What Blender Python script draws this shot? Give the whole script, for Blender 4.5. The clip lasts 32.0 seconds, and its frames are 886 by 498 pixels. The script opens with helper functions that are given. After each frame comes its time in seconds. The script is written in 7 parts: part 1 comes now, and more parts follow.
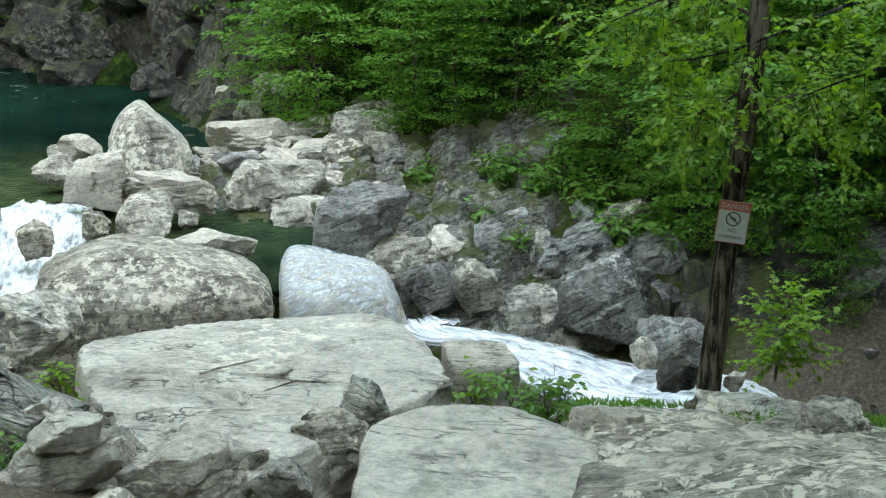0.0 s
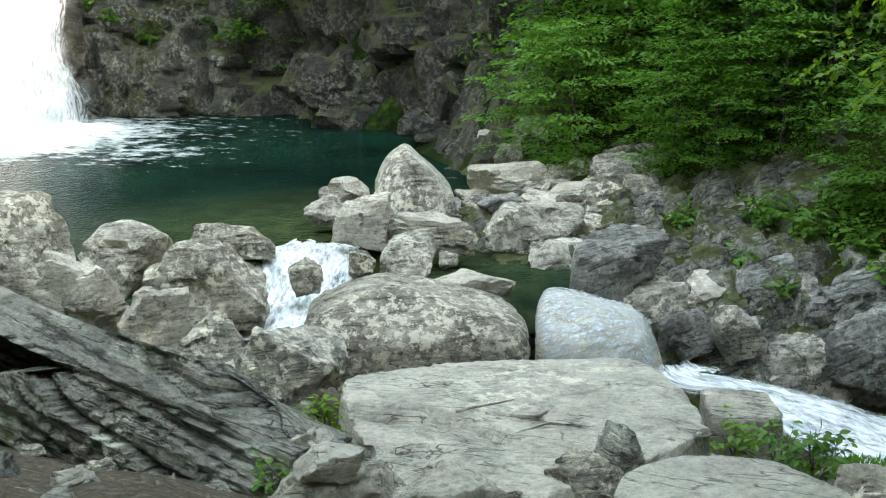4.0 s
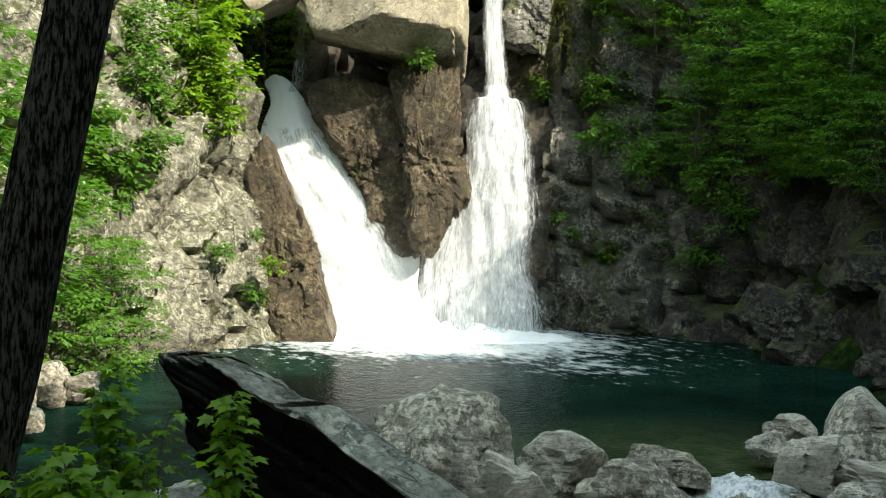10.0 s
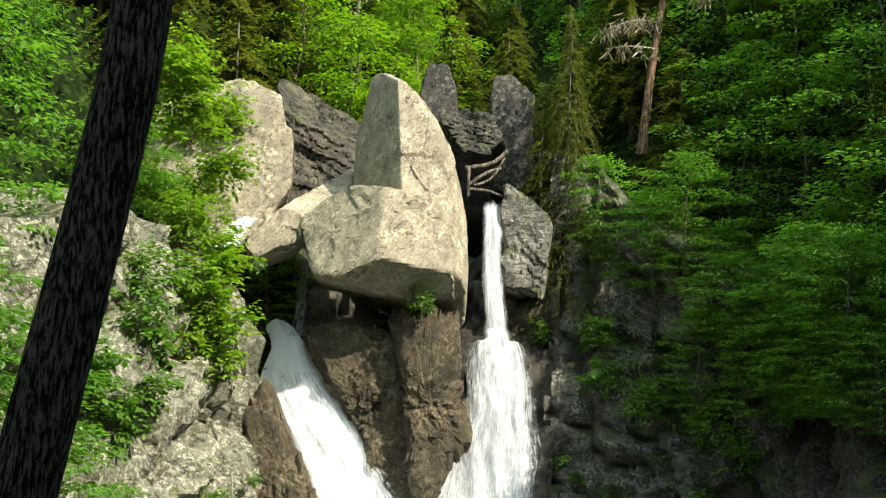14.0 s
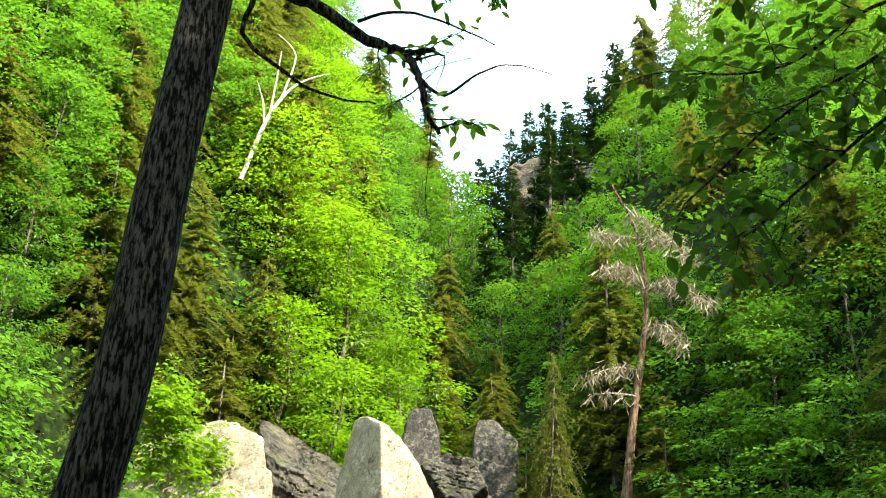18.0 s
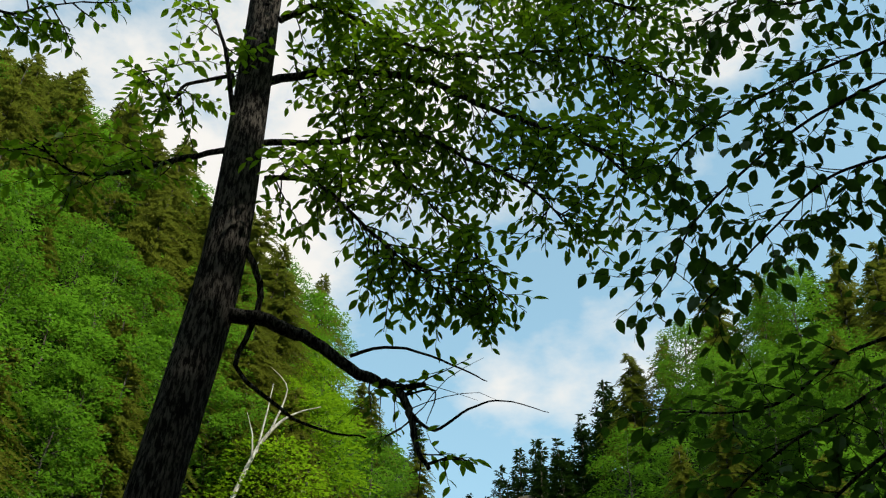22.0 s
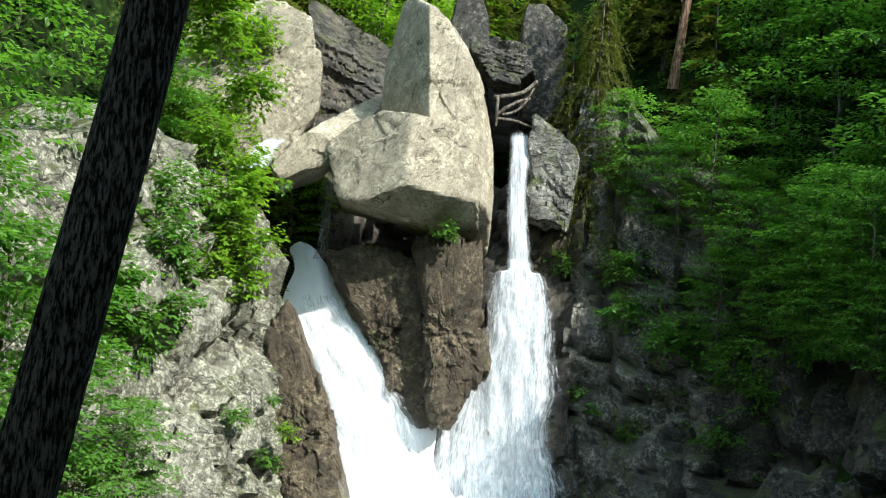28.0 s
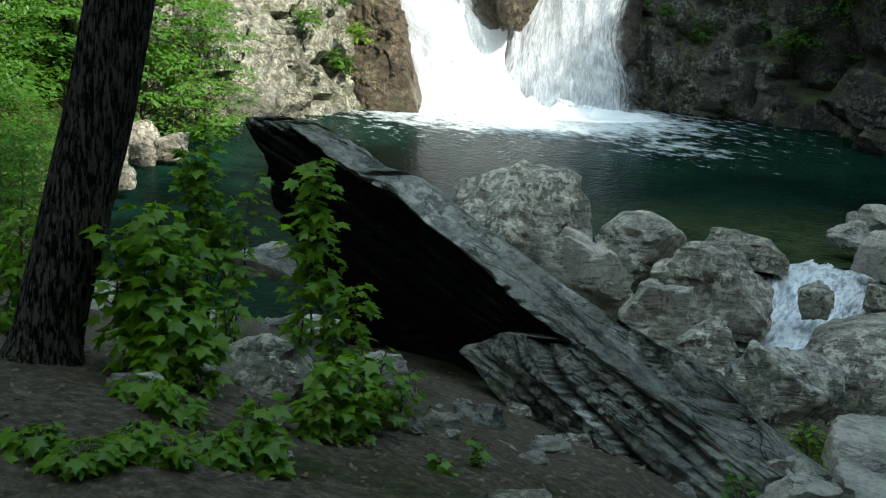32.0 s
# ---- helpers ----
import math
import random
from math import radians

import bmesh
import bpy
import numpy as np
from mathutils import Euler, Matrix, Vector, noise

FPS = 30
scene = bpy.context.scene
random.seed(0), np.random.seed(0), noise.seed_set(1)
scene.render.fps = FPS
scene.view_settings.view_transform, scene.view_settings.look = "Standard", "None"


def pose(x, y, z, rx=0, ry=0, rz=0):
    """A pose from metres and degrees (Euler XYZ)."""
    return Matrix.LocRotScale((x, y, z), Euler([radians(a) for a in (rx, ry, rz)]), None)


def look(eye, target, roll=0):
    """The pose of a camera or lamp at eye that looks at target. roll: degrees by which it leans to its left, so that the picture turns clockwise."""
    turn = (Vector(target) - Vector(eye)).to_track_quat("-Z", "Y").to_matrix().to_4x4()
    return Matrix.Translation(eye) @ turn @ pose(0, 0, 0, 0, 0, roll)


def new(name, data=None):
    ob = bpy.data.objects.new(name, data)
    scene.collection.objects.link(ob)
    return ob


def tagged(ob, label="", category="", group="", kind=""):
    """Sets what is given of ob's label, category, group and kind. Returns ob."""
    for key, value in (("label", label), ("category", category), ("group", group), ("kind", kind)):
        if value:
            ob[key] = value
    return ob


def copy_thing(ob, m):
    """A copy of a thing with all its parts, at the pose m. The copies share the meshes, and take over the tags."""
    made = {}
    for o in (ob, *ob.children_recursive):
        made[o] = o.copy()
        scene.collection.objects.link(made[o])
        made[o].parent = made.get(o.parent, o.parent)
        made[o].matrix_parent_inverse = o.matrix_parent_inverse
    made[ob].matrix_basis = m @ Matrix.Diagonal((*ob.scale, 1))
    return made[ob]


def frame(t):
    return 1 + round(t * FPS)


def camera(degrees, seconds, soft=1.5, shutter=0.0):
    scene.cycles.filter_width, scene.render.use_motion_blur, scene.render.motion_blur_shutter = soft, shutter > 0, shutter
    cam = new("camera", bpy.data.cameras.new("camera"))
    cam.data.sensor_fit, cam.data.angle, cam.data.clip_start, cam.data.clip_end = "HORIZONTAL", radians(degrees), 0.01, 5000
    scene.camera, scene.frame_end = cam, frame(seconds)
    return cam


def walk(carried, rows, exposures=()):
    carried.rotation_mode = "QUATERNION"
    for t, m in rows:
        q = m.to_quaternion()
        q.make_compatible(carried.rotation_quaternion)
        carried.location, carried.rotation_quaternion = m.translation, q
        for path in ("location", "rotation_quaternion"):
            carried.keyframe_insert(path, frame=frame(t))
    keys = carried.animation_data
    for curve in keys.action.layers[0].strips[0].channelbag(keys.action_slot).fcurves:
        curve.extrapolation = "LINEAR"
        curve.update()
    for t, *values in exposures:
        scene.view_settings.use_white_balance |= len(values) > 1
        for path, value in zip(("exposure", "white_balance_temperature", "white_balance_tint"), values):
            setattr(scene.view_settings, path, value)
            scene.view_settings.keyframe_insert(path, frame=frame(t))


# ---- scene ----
EYE = 5.5
cam = camera(40.83, 32.0, soft=1.15)
# seconds, yaw to the left, pitch, roll
TURNS = (
    (0.0, 0.00, -15.02, 0.01),
    (0.5, 1.37, -14.56, -0.46),
    (1.0, 2.47, -14.11, -0.86),
    (1.5, 3.61, -13.94, -1.44),
    (2.0, 5.31, -13.16, -1.62),
    (2.5, 7.52, -13.26, -1.61),
    (4.5, 14.45, -12.20, -1.80),
    (5.0, 16.65, -11.09, -1.25),
    (5.5, 19.38, -10.80, -0.69),
    (6.0, 21.58, -10.58, 0.34),
    (6.5, 23.98, -9.85, 1.01),
    (7.0, 26.84, -8.68, 1.68),
    (7.5, 29.35, -8.32, 1.87),
    (8.0, 31.79, -6.99, 1.90),
    (8.5, 33.07, -5.40, 2.05),
    (9.0, 33.53, -3.76, 2.02),
    (9.5, 34.12, -2.43, 2.04),
    (10.0, 33.91, -1.99, 1.36),
    (10.5, 33.87, -0.69, 0.84),
    (11.0, 34.21, 0.26, 0.34),
    (11.5, 34.00, 1.76, 0.01),
    (12.0, 33.53, 3.79, 0.74),
    (12.5, 33.66, 6.28, 1.01),
    (13.0, 33.66, 8.55, 1.55),
    (13.5, 33.87, 9.09, 1.20),
    (15.5, 35.34, 14.29, 1.77),
    (16.0, 35.24, 16.73, 1.28),
    (16.5, 34.62, 18.94, 1.64),
    (17.0, 34.19, 21.14, 1.45),
    (17.5, 33.58, 23.78, 1.52),
    (18.0, 33.73, 26.14, 1.73),
    (18.5, 32.73, 28.76, 1.53),
    (19.0, 32.89, 29.10, 1.41),
    (19.5, 33.05, 30.09, 1.35),
    (20.0, 33.29, 31.76, 1.62),
    (20.5, 33.13, 33.67, 1.62),
    (21.0, 33.21, 35.92, 1.92),
    (21.5, 33.78, 38.19, 2.17),
    (22.0, 33.91, 42.16, 2.63),
    (22.5, 33.90, 42.68, 2.83),
    (23.0, 33.89, 40.41, 2.48),
    (23.5, 32.77, 36.00, 2.27),
    (24.0, 32.80, 33.85, 2.62),
    (24.5, 32.70, 30.40, 3.04),
    (25.0, 32.62, 27.62, 3.34),
    (25.5, 33.21, 24.01, 3.62),
    (26.0, 33.46, 19.97, 3.15),
    (26.5, 33.26, 15.92, 3.50),
    (28.5, 35.80, 3.85, 3.30),
    (29.0, 36.25, 1.74, 3.29),
    (29.5, 36.49, -0.92, 3.83),
    (30.0, 36.82, -2.42, 4.29),
    (30.5, 36.93, -4.93, 3.77),
    (31.0, 37.08, -7.41, 3.29),
    (31.5, 37.03, -10.32, 3.01),
    (32.0, 37.50, -13.00, 3.28),
)
STOPS = [(t, e, k, 16 if t < 6 else 9) for t, e, k in ((0, 2.62, 6800), (2.5, 2.6, 6900), (5, 2.22, 6800), (6, 2.03, 6700), (7, 1.85, 6600), (9, 1.3, 6700), (13, 0.9, 6700), (15, 1.35, 6600), (16, 1.5, 6500), (18, 1.9, 6900), (19, 1.55, 7200), (20, 0.85, 6800), (21, 0.15, 6800), (22, -0.25, 6700), (23, -0.4, 6700), (25, -0.45, 6700), (25.5, 0.3, 6500), (26.2, 1.15, 5600), (28, 1.05, 5800), (30, 0.9, 5900), (32, 0.88, 6000))]
walk(cam, [(t, pose(0, 0, EYE, 90 + p, 0, y) @ pose(0, 0, 0, 0, 0, r)) for t, y, p, r in TURNS], STOPS)

# ---- daylight ----
SUN_YAW, SUN_UP = -96.0, 40.0
world = bpy.data.worlds.new("sky")
scene.world = world
world.use_nodes = True
wn, wl = world.node_tree.nodes, world.node_tree.links
sky = wn.new("ShaderNodeTexSky")
sky.sky_type, sky.sun_disc = "NISHITA", False
sky.sun_elevation, sky.sun_rotation = radians(SUN_UP), radians(-SUN_YAW)
back = wn["Background"]
back.inputs["Strength"].default_value = 0.105
# broken summer cloud
wc = wn.new("ShaderNodeTexCoord")
wm = wn.new("ShaderNodeMapping")
wm.inputs["Scale"].default_value = (2.2, 2.2, 4.0)
wl.new(wc.outputs["Generated"], wm.inputs["Vector"])
cn = wn.new("ShaderNodeTexNoise")
cn.inputs["Scale"].default_value, cn.inputs["Detail"].default_value, cn.inputs["Roughness"].default_value = 1.6, 7.0, 0.56
wl.new(wm.outputs["Vector"], cn.inputs["Vector"])
cr = wn.new("ShaderNodeValToRGB")
cr.color_ramp.elements[0].position, cr.color_ramp.elements[1].position = 0.47, 0.6
cr.color_ramp.elements[0].color = (0.04, 0.04, 0.04, 1)
wl.new(cn.outputs["Fac"], cr.inputs["Fac"])
cx = wn.new("ShaderNodeMixRGB")
cx.inputs["Color2"].default_value = (10.6, 10.5, 10.3, 1)
wl.new(cr.outputs["Color"], cx.inputs["Fac"])
# a clear, well-lit blue between the clouds
cb = wn.new("ShaderNodeMixRGB")
cb.blend_type = "MULTIPLY"
cb.inputs["Fac"].default_value = 1.0
cb.inputs["Color2"].default_value = (3.9, 4.5, 3.55, 1)
wl.new(sky.outputs["Color"], cb.inputs["Color1"])
wl.new(cb.outputs["Color"], cx.inputs["Color1"])
wl.new(cx.outputs["Color"], back.inputs["Color"])
sun = new("sun", bpy.data.lights.new("sun", "SUN"))
sun.data.energy, sun.data.angle, sun.data.color = 4.6, radians(0.55), (1.0, 0.93, 0.8)
sun.matrix_world = look((0, 0, 60), (60 * math.sin(radians(SUN_YAW)) * math.cos(radians(SUN_UP)),
                                   -60 * math.cos(radians(SUN_YAW)) * math.cos(radians(SUN_UP)),
                                   60 - 60 * math.sin(radians(SUN_UP))))

# ---- materials ----
def mat(name):
    m = bpy.data.materials.new(name)
    m.use_nodes = True
    return m, m.node_tree.nodes, m.node_tree.links


def rgba(c):
    return (c[0], c[1], c[2], 1)


def noise_node(n, l, vec, scale, detail=6.0, rough=0.6, stretch=None, spin=(0, 0, 0)):
    if stretch:
        for key, value in (("Rotation", [radians(a) for a in spin]), ("Scale", stretch)):
            mp = n.new("ShaderNodeMapping")
            mp.inputs[key].default_value = value
            l.new(vec, mp.inputs["Vector"])
            vec = mp.outputs["Vector"]
    t = n.new("ShaderNodeTexNoise")
    t.inputs["Scale"].default_value, t.inputs["Detail"].default_value, t.inputs["Roughness"].default_value = scale, detail, rough
    l.new(vec, t.inputs["Vector"])
    return t.outputs["Fac"]


def ramp(n, l, fac, stops):
    r = n.new("ShaderNodeValToRGB")
    e = r.color_ramp.elements
    while len(e) < len(stops):
        e.new(0.5)
    for el, (p, c) in zip(e, stops):
        el.position, el.color = p, rgba(c) if isinstance(c, tuple) else (c, c, c, 1)
    l.new(fac, r.inputs["Fac"])
    return r.outputs["Color"]


def mix(n, l, fac, a, b, how="MIX"):
    x = n.new("ShaderNodeMixRGB")
    x.blend_type = how
    for key, v in (("Fac", fac), ("Color1", a), ("Color2", b)):
        if isinstance(v, (int, float)):
            x.inputs[key].default_value = v if key == "Fac" else (v, v, v, 1)
        elif isinstance(v, tuple):
            x.inputs[key].default_value = rgba(v)
        else:
            l.new(v, x.inputs[key])
    return x.outputs["Color"]


def maths(n, l, op, a, b=0.0):
    x = n.new("ShaderNodeMath")
    x.operation = op
    for i, v in enumerate((a, b)):
        if isinstance(v, (int, float)):
            x.inputs[i].default_value = v
        else:
            l.new(v, x.inputs[i])
    return x.outputs["Value"]


def rock_material(name, dark, mid, pale, lichen=0.25, moss=0.0, rough=0.85, grain=(1, 1, 4), spin=(20, 10, 0), crack=1.2, relief=0.6, wet=0.0, joints=0.5, speck=0.75, seams=0.75, blot=0.7, gape=0.014):
    m, n, l = mat(name)
    b = n["Principled BSDF"]
    pos = n.new("ShaderNodeNewGeometry")
    p, nor = pos.outputs["Position"], pos.outputs["Normal"]
    big = noise_node(n, l, p, 0.55, 5, 0.6)
    fine = noise_node(n, l, p, 13.0, 9, 0.78)
    pits = ramp(n, l, noise_node(n, l, p, 21.0, 5, 0.7), [(0.36, 0.35), (0.43, 1.0)])
    band = noise_node(n, l, p, 2.2, 9, 0.72, grain, spin)
    col = ramp(n, l, mix(n, l, 0.5, big, band), [(0.33, dark), (0.5, mid), (0.68, pale)])
    col = mix(n, l, speck, col, ramp(n, l, fine, [(0.36, 0.4), (0.5, 0.98), (0.62, 1.4)]), "MULTIPLY")
    col = mix(n, l, 0.8 * speck, col, pits, "MULTIPLY")
    # thin dark foliation and broad stains
    seam = ramp(n, l, noise_node(n, l, p, 2.6, 9, 0.72, (0.6, 0.6, 6), spin), [(0.41, 0.2), (0.47, 1.0)])
    col = mix(n, l, seams, col, seam, "MULTIPLY")
    col = mix(n, l, blot, col, ramp(n, l, noise_node(n, l, p, 1.7, 6, 0.7), [(0.36, 0.38), (0.5, 1.0), (0.66, 1.35)]), "MULTIPLY")
    obj = n.new("ShaderNodeObjectInfo")
    col = mix(n, l, 0.6, col, ramp(n, l, obj.outputs["Random"], [(0.0, (0.78, 0.78, 0.75)), (1.0, (1.14, 1.16, 1.17))]), "MULTIPLY")
    # hairline cracks that follow the bedding and break off
    hair = ramp(n, l, noise_node(n, l, p, 1.3, 4, 0.55, (0.35, 1.7, 3.0), spin), [(0.49, 1.0), (0.498, 0.2), (0.502, 0.2), (0.51, 1.0)])
    hair = mix(n, l, ramp(n, l, noise_node(n, l, p, 0.9, 4, 0.6, (1, 1, 1.7), (0, 0, 40)), [(0.44, 1.0), (0.52, 0.0)]), hair, 1.0)
    col = mix(n, l, 0.85, col, hair, "MULTIPLY")
    # dark algae with sharp edges
    algae = ramp(n, l, noise_node(n, l, p, 2.3, 11, 0.72), [(0.53, 1.0), (0.57, 0.6)])
    col = mix(n, l, blot, col, algae, "MULTIPLY")
    # pale lichen crust in spots
    spots = noise_node(n, l, p, 5.5, 9, 0.75)
    patch = noise_node(n, l, p, 0.8, 3, 0.5)
    lm = maths(n, l, "MULTIPLY", ramp(n, l, spots, [(0.51, 0.0), (0.55, 1.0)]), ramp(n, l, patch, [(0.62 - lichen * 0.5, 0.0), (0.75 - lichen * 0.4, 1.0)]))
    col = mix(n, l, maths(n, l, "MULTIPLY", lm, 0.8), col, (pale[0] * 1.45, pale[1] * 1.45, pale[2] * 1.4))
    # thin dark joints
    v = n.new("ShaderNodeTexVoronoi")
    v.feature = "DISTANCE_TO_EDGE"
    v.inputs["Scale"].default_value = crack
    mp = n.new("ShaderNodeMapping")
    mp.inputs["Scale"].default_value = (1, 1, 2.4)
    mp.inputs["Rotation"].default_value = [radians(a) for a in spin]
    wob = n.new("ShaderNodeTexNoise")
    wob.inputs["Scale"].default_value = 1.7
    l.new(p, wob.inputs["Vector"])
    l.new(mix(n, l, 0.9, p, wob.outputs["Color"], "ADD"), mp.inputs["Vector"])
    l.new(mp.outputs["Vector"], v.inputs["Vector"])
    line = ramp(n, l, v.outputs["Distance"], [(0.0, 0.0), (gape, 1.0)])
    joint = mix(n, l, ramp(n, l, noise_node(n, l, p, 1.3, 3, 0.5), [(joints, 0.0), (joints + 0.1, 1.0)]), 1.0, line)
    col = mix(n, l, 0.7, col, joint, "MULTIPLY")
    if moss > 0:
        sep = n.new("ShaderNodeSeparateXYZ")
        l.new(nor, sep.inputs["Vector"])
        mn = noise_node(n, l, p, 1.1, 7, 0.68)
        mk = ramp(n, l, maths(n, l, "ADD", mn, maths(n, l, "MULTIPLY", sep.outputs["Z"], 0.12)), [(0.72 - 0.3 * moss, 0.0), (0.8 - 0.3 * moss, 1.0)])
        col = mix(n, l, maths(n, l, "MULTIPLY", mk, 0.85), col, ramp(n, l, fine, [(0.3, (0.035, 0.04, 0.008)), (0.55, (0.07, 0.085, 0.016)), (0.75, (0.13, 0.125, 0.03))]))
    l.new(col, b.inputs["Base Color"])
    b.inputs["Roughness"].default_value = rough
    b.inputs["Specular IOR Level"].default_value = 0.25 if wet == 0 else 0.4
    if wet > 0:
        l.new(ramp(n, l, big, [(0.35, rough - wet), (0.65, rough)]), b.inputs["Roughness"])
    bump = n.new("ShaderNodeBump")
    bump.inputs["Strength"].default_value, bump.inputs["Distance"].default_value = min(1.0, relief * 1.4), 0.13
    h = mix(n, l, 0.6, mix(n, l, 0.5, mix(n, l, 0.4, mix(n, l, 0.5, band, fine), seam, "MULTIPLY"), joint, "MULTIPLY"), hair, "MULTIPLY")
    l.new(h, bump.inputs["Height"])
    l.new(bump.outputs["Normal"], b.inputs["Normal"])
    return m


ROCK_GREY = rock_material("grey_schist", (0.208, 0.188, 0.154), (0.385, 0.353, 0.296), (0.541, 0.502, 0.422), 0.45, seams=0.55)
ROCK_PALE = rock_material("pale_schist", (0.458, 0.410, 0.338), (0.551, 0.498, 0.415), (0.634, 0.575, 0.485), 0.2, 0, 0.85, (0.6, 1.6, 3), (0, 6, 15), 0.75, 0.7, 0.0, 0.6, 0.5, 0.3, 0.3)
ROCK_BROWN = rock_material("brown_schist", (0.161, 0.140, 0.108), (0.302, 0.270, 0.216), (0.489, 0.447, 0.370), 0.6, seams=0.6)
# near-black copy of the slab's schist: the overhang's shade put into colour
ROCK_SLAB_SHADE = rock_material("shade_black_schist", (0.006, 0.006, 0.005), (0.014, 0.0135, 0.012), (0.035, 0.034, 0.03), 0.05, 0.1, 0.9, (0.5, 0.5, 9), (0, -20, 0), 0.7, 0.9)
ROCK_FOOT = rock_material("layered_grey_schist", (0.1, 0.093, 0.075), (0.32, 0.305, 0.258), (0.52, 0.5, 0.43), 0.2, 0.15, 0.85, (0.5, 0.5, 9), (0, -20, 0), 0.7, 0.9, 0.0, 0.5, 0.7, 0.85, 0.5)
ROCK_TAN = rock_material("tan_boulder", (0.2, 0.17, 0.12), (0.31, 0.268, 0.195), (0.42, 0.366, 0.27), 0.3, 0.05, 0.9, (1, 1, 1.5), (15, 60, 0), 0.3, 0.6, 0.0, 0.5, 0.55, 0.25, 0.35, 0.02)
ROCK_CLIFF = rock_material("lichened_cliff", (0.1, 0.094, 0.07), (0.21, 0.2, 0.152), (0.36, 0.345, 0.275), 0.55, 0.42, 0.9, (1, 1, 1.5), (30, 0, 0), 0.3, 0.9, 0.0, 0.36, 0.5, 0.4, 0.65, 0.03)
# same cliff stone as ROCK_WALL, with the shade put into darker colours
ROCK_DARK = rock_material("shade_darkened_cliff", (0.009, 0.008, 0.0065), (0.034, 0.03, 0.023), (0.125, 0.113, 0.092), 0.5, 0.5, 0.75, (1, 1, 2), (30, 0, 0), 0.8, 0.9, 0.25)
ROCK_WALL = rock_material("grey_brown_cliff", (0.035, 0.031, 0.024), (0.1, 0.091, 0.073), (0.23, 0.215, 0.18), 0.5, 0.42, 0.75, (1, 1, 2), (30, 0, 0), 0.6, 0.9, 0.2)
ROCK_WET = rock_material("wet_rock", (0.03, 0.028, 0.022), (0.07, 0.06, 0.045), (0.16, 0.13, 0.09), 0.05, 0.35, 0.6, (1, 1, 2), (30, 0, 0), 0.8, 0.9, 0.35)
ROCK_RUST = rock_material("rust_stained_rock", (0.036, 0.027, 0.015), (0.08, 0.058, 0.033), (0.17, 0.135, 0.085), 0.35, 0.35, 0.6, (1, 1, 2), (30, 0, 0), 0.6, 0.8, 0.25, 0.45, 0.5, 0.5, 0.7)
ROCK_BANK = rock_material("mossy_bank_schist", (0.1, 0.094, 0.078), (0.22, 0.21, 0.18), (0.36, 0.347, 0.303), 0.3, 0.58, 0.85, (1, 1, 5), (35, 20, 0), 0.9, 0.9, 0.0, 0.4, 0.75, 0.85, 0.9, 0.03)
ROCK_BLUE = rock_material("blue_grey_schist", (0.146, 0.140, 0.129), (0.276, 0.266, 0.245), (0.416, 0.400, 0.367), 0.3, 0.0, 0.75, (1, 1, 5), (35, 20, 0), 1.0, 0.8)


def ground_material():
    m, n, l = mat("forest_floor")
    b = n["Principled BSDF"]
    p = n.new("ShaderNodeNewGeometry").outputs["Position"]
    a = noise_node(n, l, p, 0.5, 6, 0.65)
    f = noise_node(n, l, p, 14, 8, 0.75)
    c = ramp(n, l, f, [(0.3, (0.035, 0.028, 0.019)), (0.5, (0.085, 0.07, 0.051)), (0.62, (0.15, 0.127, 0.098)), (0.75, (0.25, 0.222, 0.182))])
    g = ramp(n, l, f, [(0.3, (0.012, 0.018, 0.005)), (0.55, (0.035, 0.045, 0.01)), (0.75, (0.085, 0.085, 0.02))])
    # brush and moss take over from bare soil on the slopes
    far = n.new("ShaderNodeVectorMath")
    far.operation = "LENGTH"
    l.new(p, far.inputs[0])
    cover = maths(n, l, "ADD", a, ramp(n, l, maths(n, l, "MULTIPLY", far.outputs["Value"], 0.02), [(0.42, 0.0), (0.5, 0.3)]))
    # far brush is painted near-black to read as shade gaps between leaves
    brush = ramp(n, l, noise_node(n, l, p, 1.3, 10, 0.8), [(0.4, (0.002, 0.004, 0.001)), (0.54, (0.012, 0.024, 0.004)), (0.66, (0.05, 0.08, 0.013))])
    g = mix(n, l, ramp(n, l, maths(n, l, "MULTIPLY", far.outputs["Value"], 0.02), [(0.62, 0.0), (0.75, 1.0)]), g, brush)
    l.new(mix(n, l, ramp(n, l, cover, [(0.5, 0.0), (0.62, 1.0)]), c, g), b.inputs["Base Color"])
    b.inputs["Roughness"].default_value = 0.95
    b.inputs["Specular IOR Level"].default_value = 0.08
    bump = n.new("ShaderNodeBump")
    bump.inputs["Strength"].default_value, bump.inputs["Distance"].default_value = 0.8, 0.05
    l.new(f, bump.inputs["Height"])
    l.new(bump.outputs["Normal"], b.inputs["Normal"])
    return m


GROUND = ground_material()


def bark_material(name, dark, pale, scale=10.0, edge=(0.43, 0.58)):
    m, n, l = mat(name)
    b = n["Principled BSDF"]
    tc = n.new("ShaderNodeTexCoord").outputs["Object"]
    f = noise_node(n, l, tc, scale, 7, 0.7, (1, 1, 0.2))
    g = noise_node(n, l, tc, 2.0, 4, 0.6)
    c = ramp(n, l, f, [(edge[0], dark), (edge[1], pale)])
    c = mix(n, l, 0.5, c, ramp(n, l, g, [(0.3, 0.6), (0.7, 1.3)]), "MULTIPLY")
    l.new(c, b.inputs["Base Color"])
    b.inputs["Roughness"].default_value = 0.95
    b.inputs["Specular IOR Level"].default_value = 0.08
    bump = n.new("ShaderNodeBump")
    bump.inputs["Strength"].default_value, bump.inputs["Distance"].default_value = 1.0, 0.03
    l.new(f, bump.inputs["Height"])
    l.new(bump.outputs["Normal"], b.inputs["Normal"])
    return m


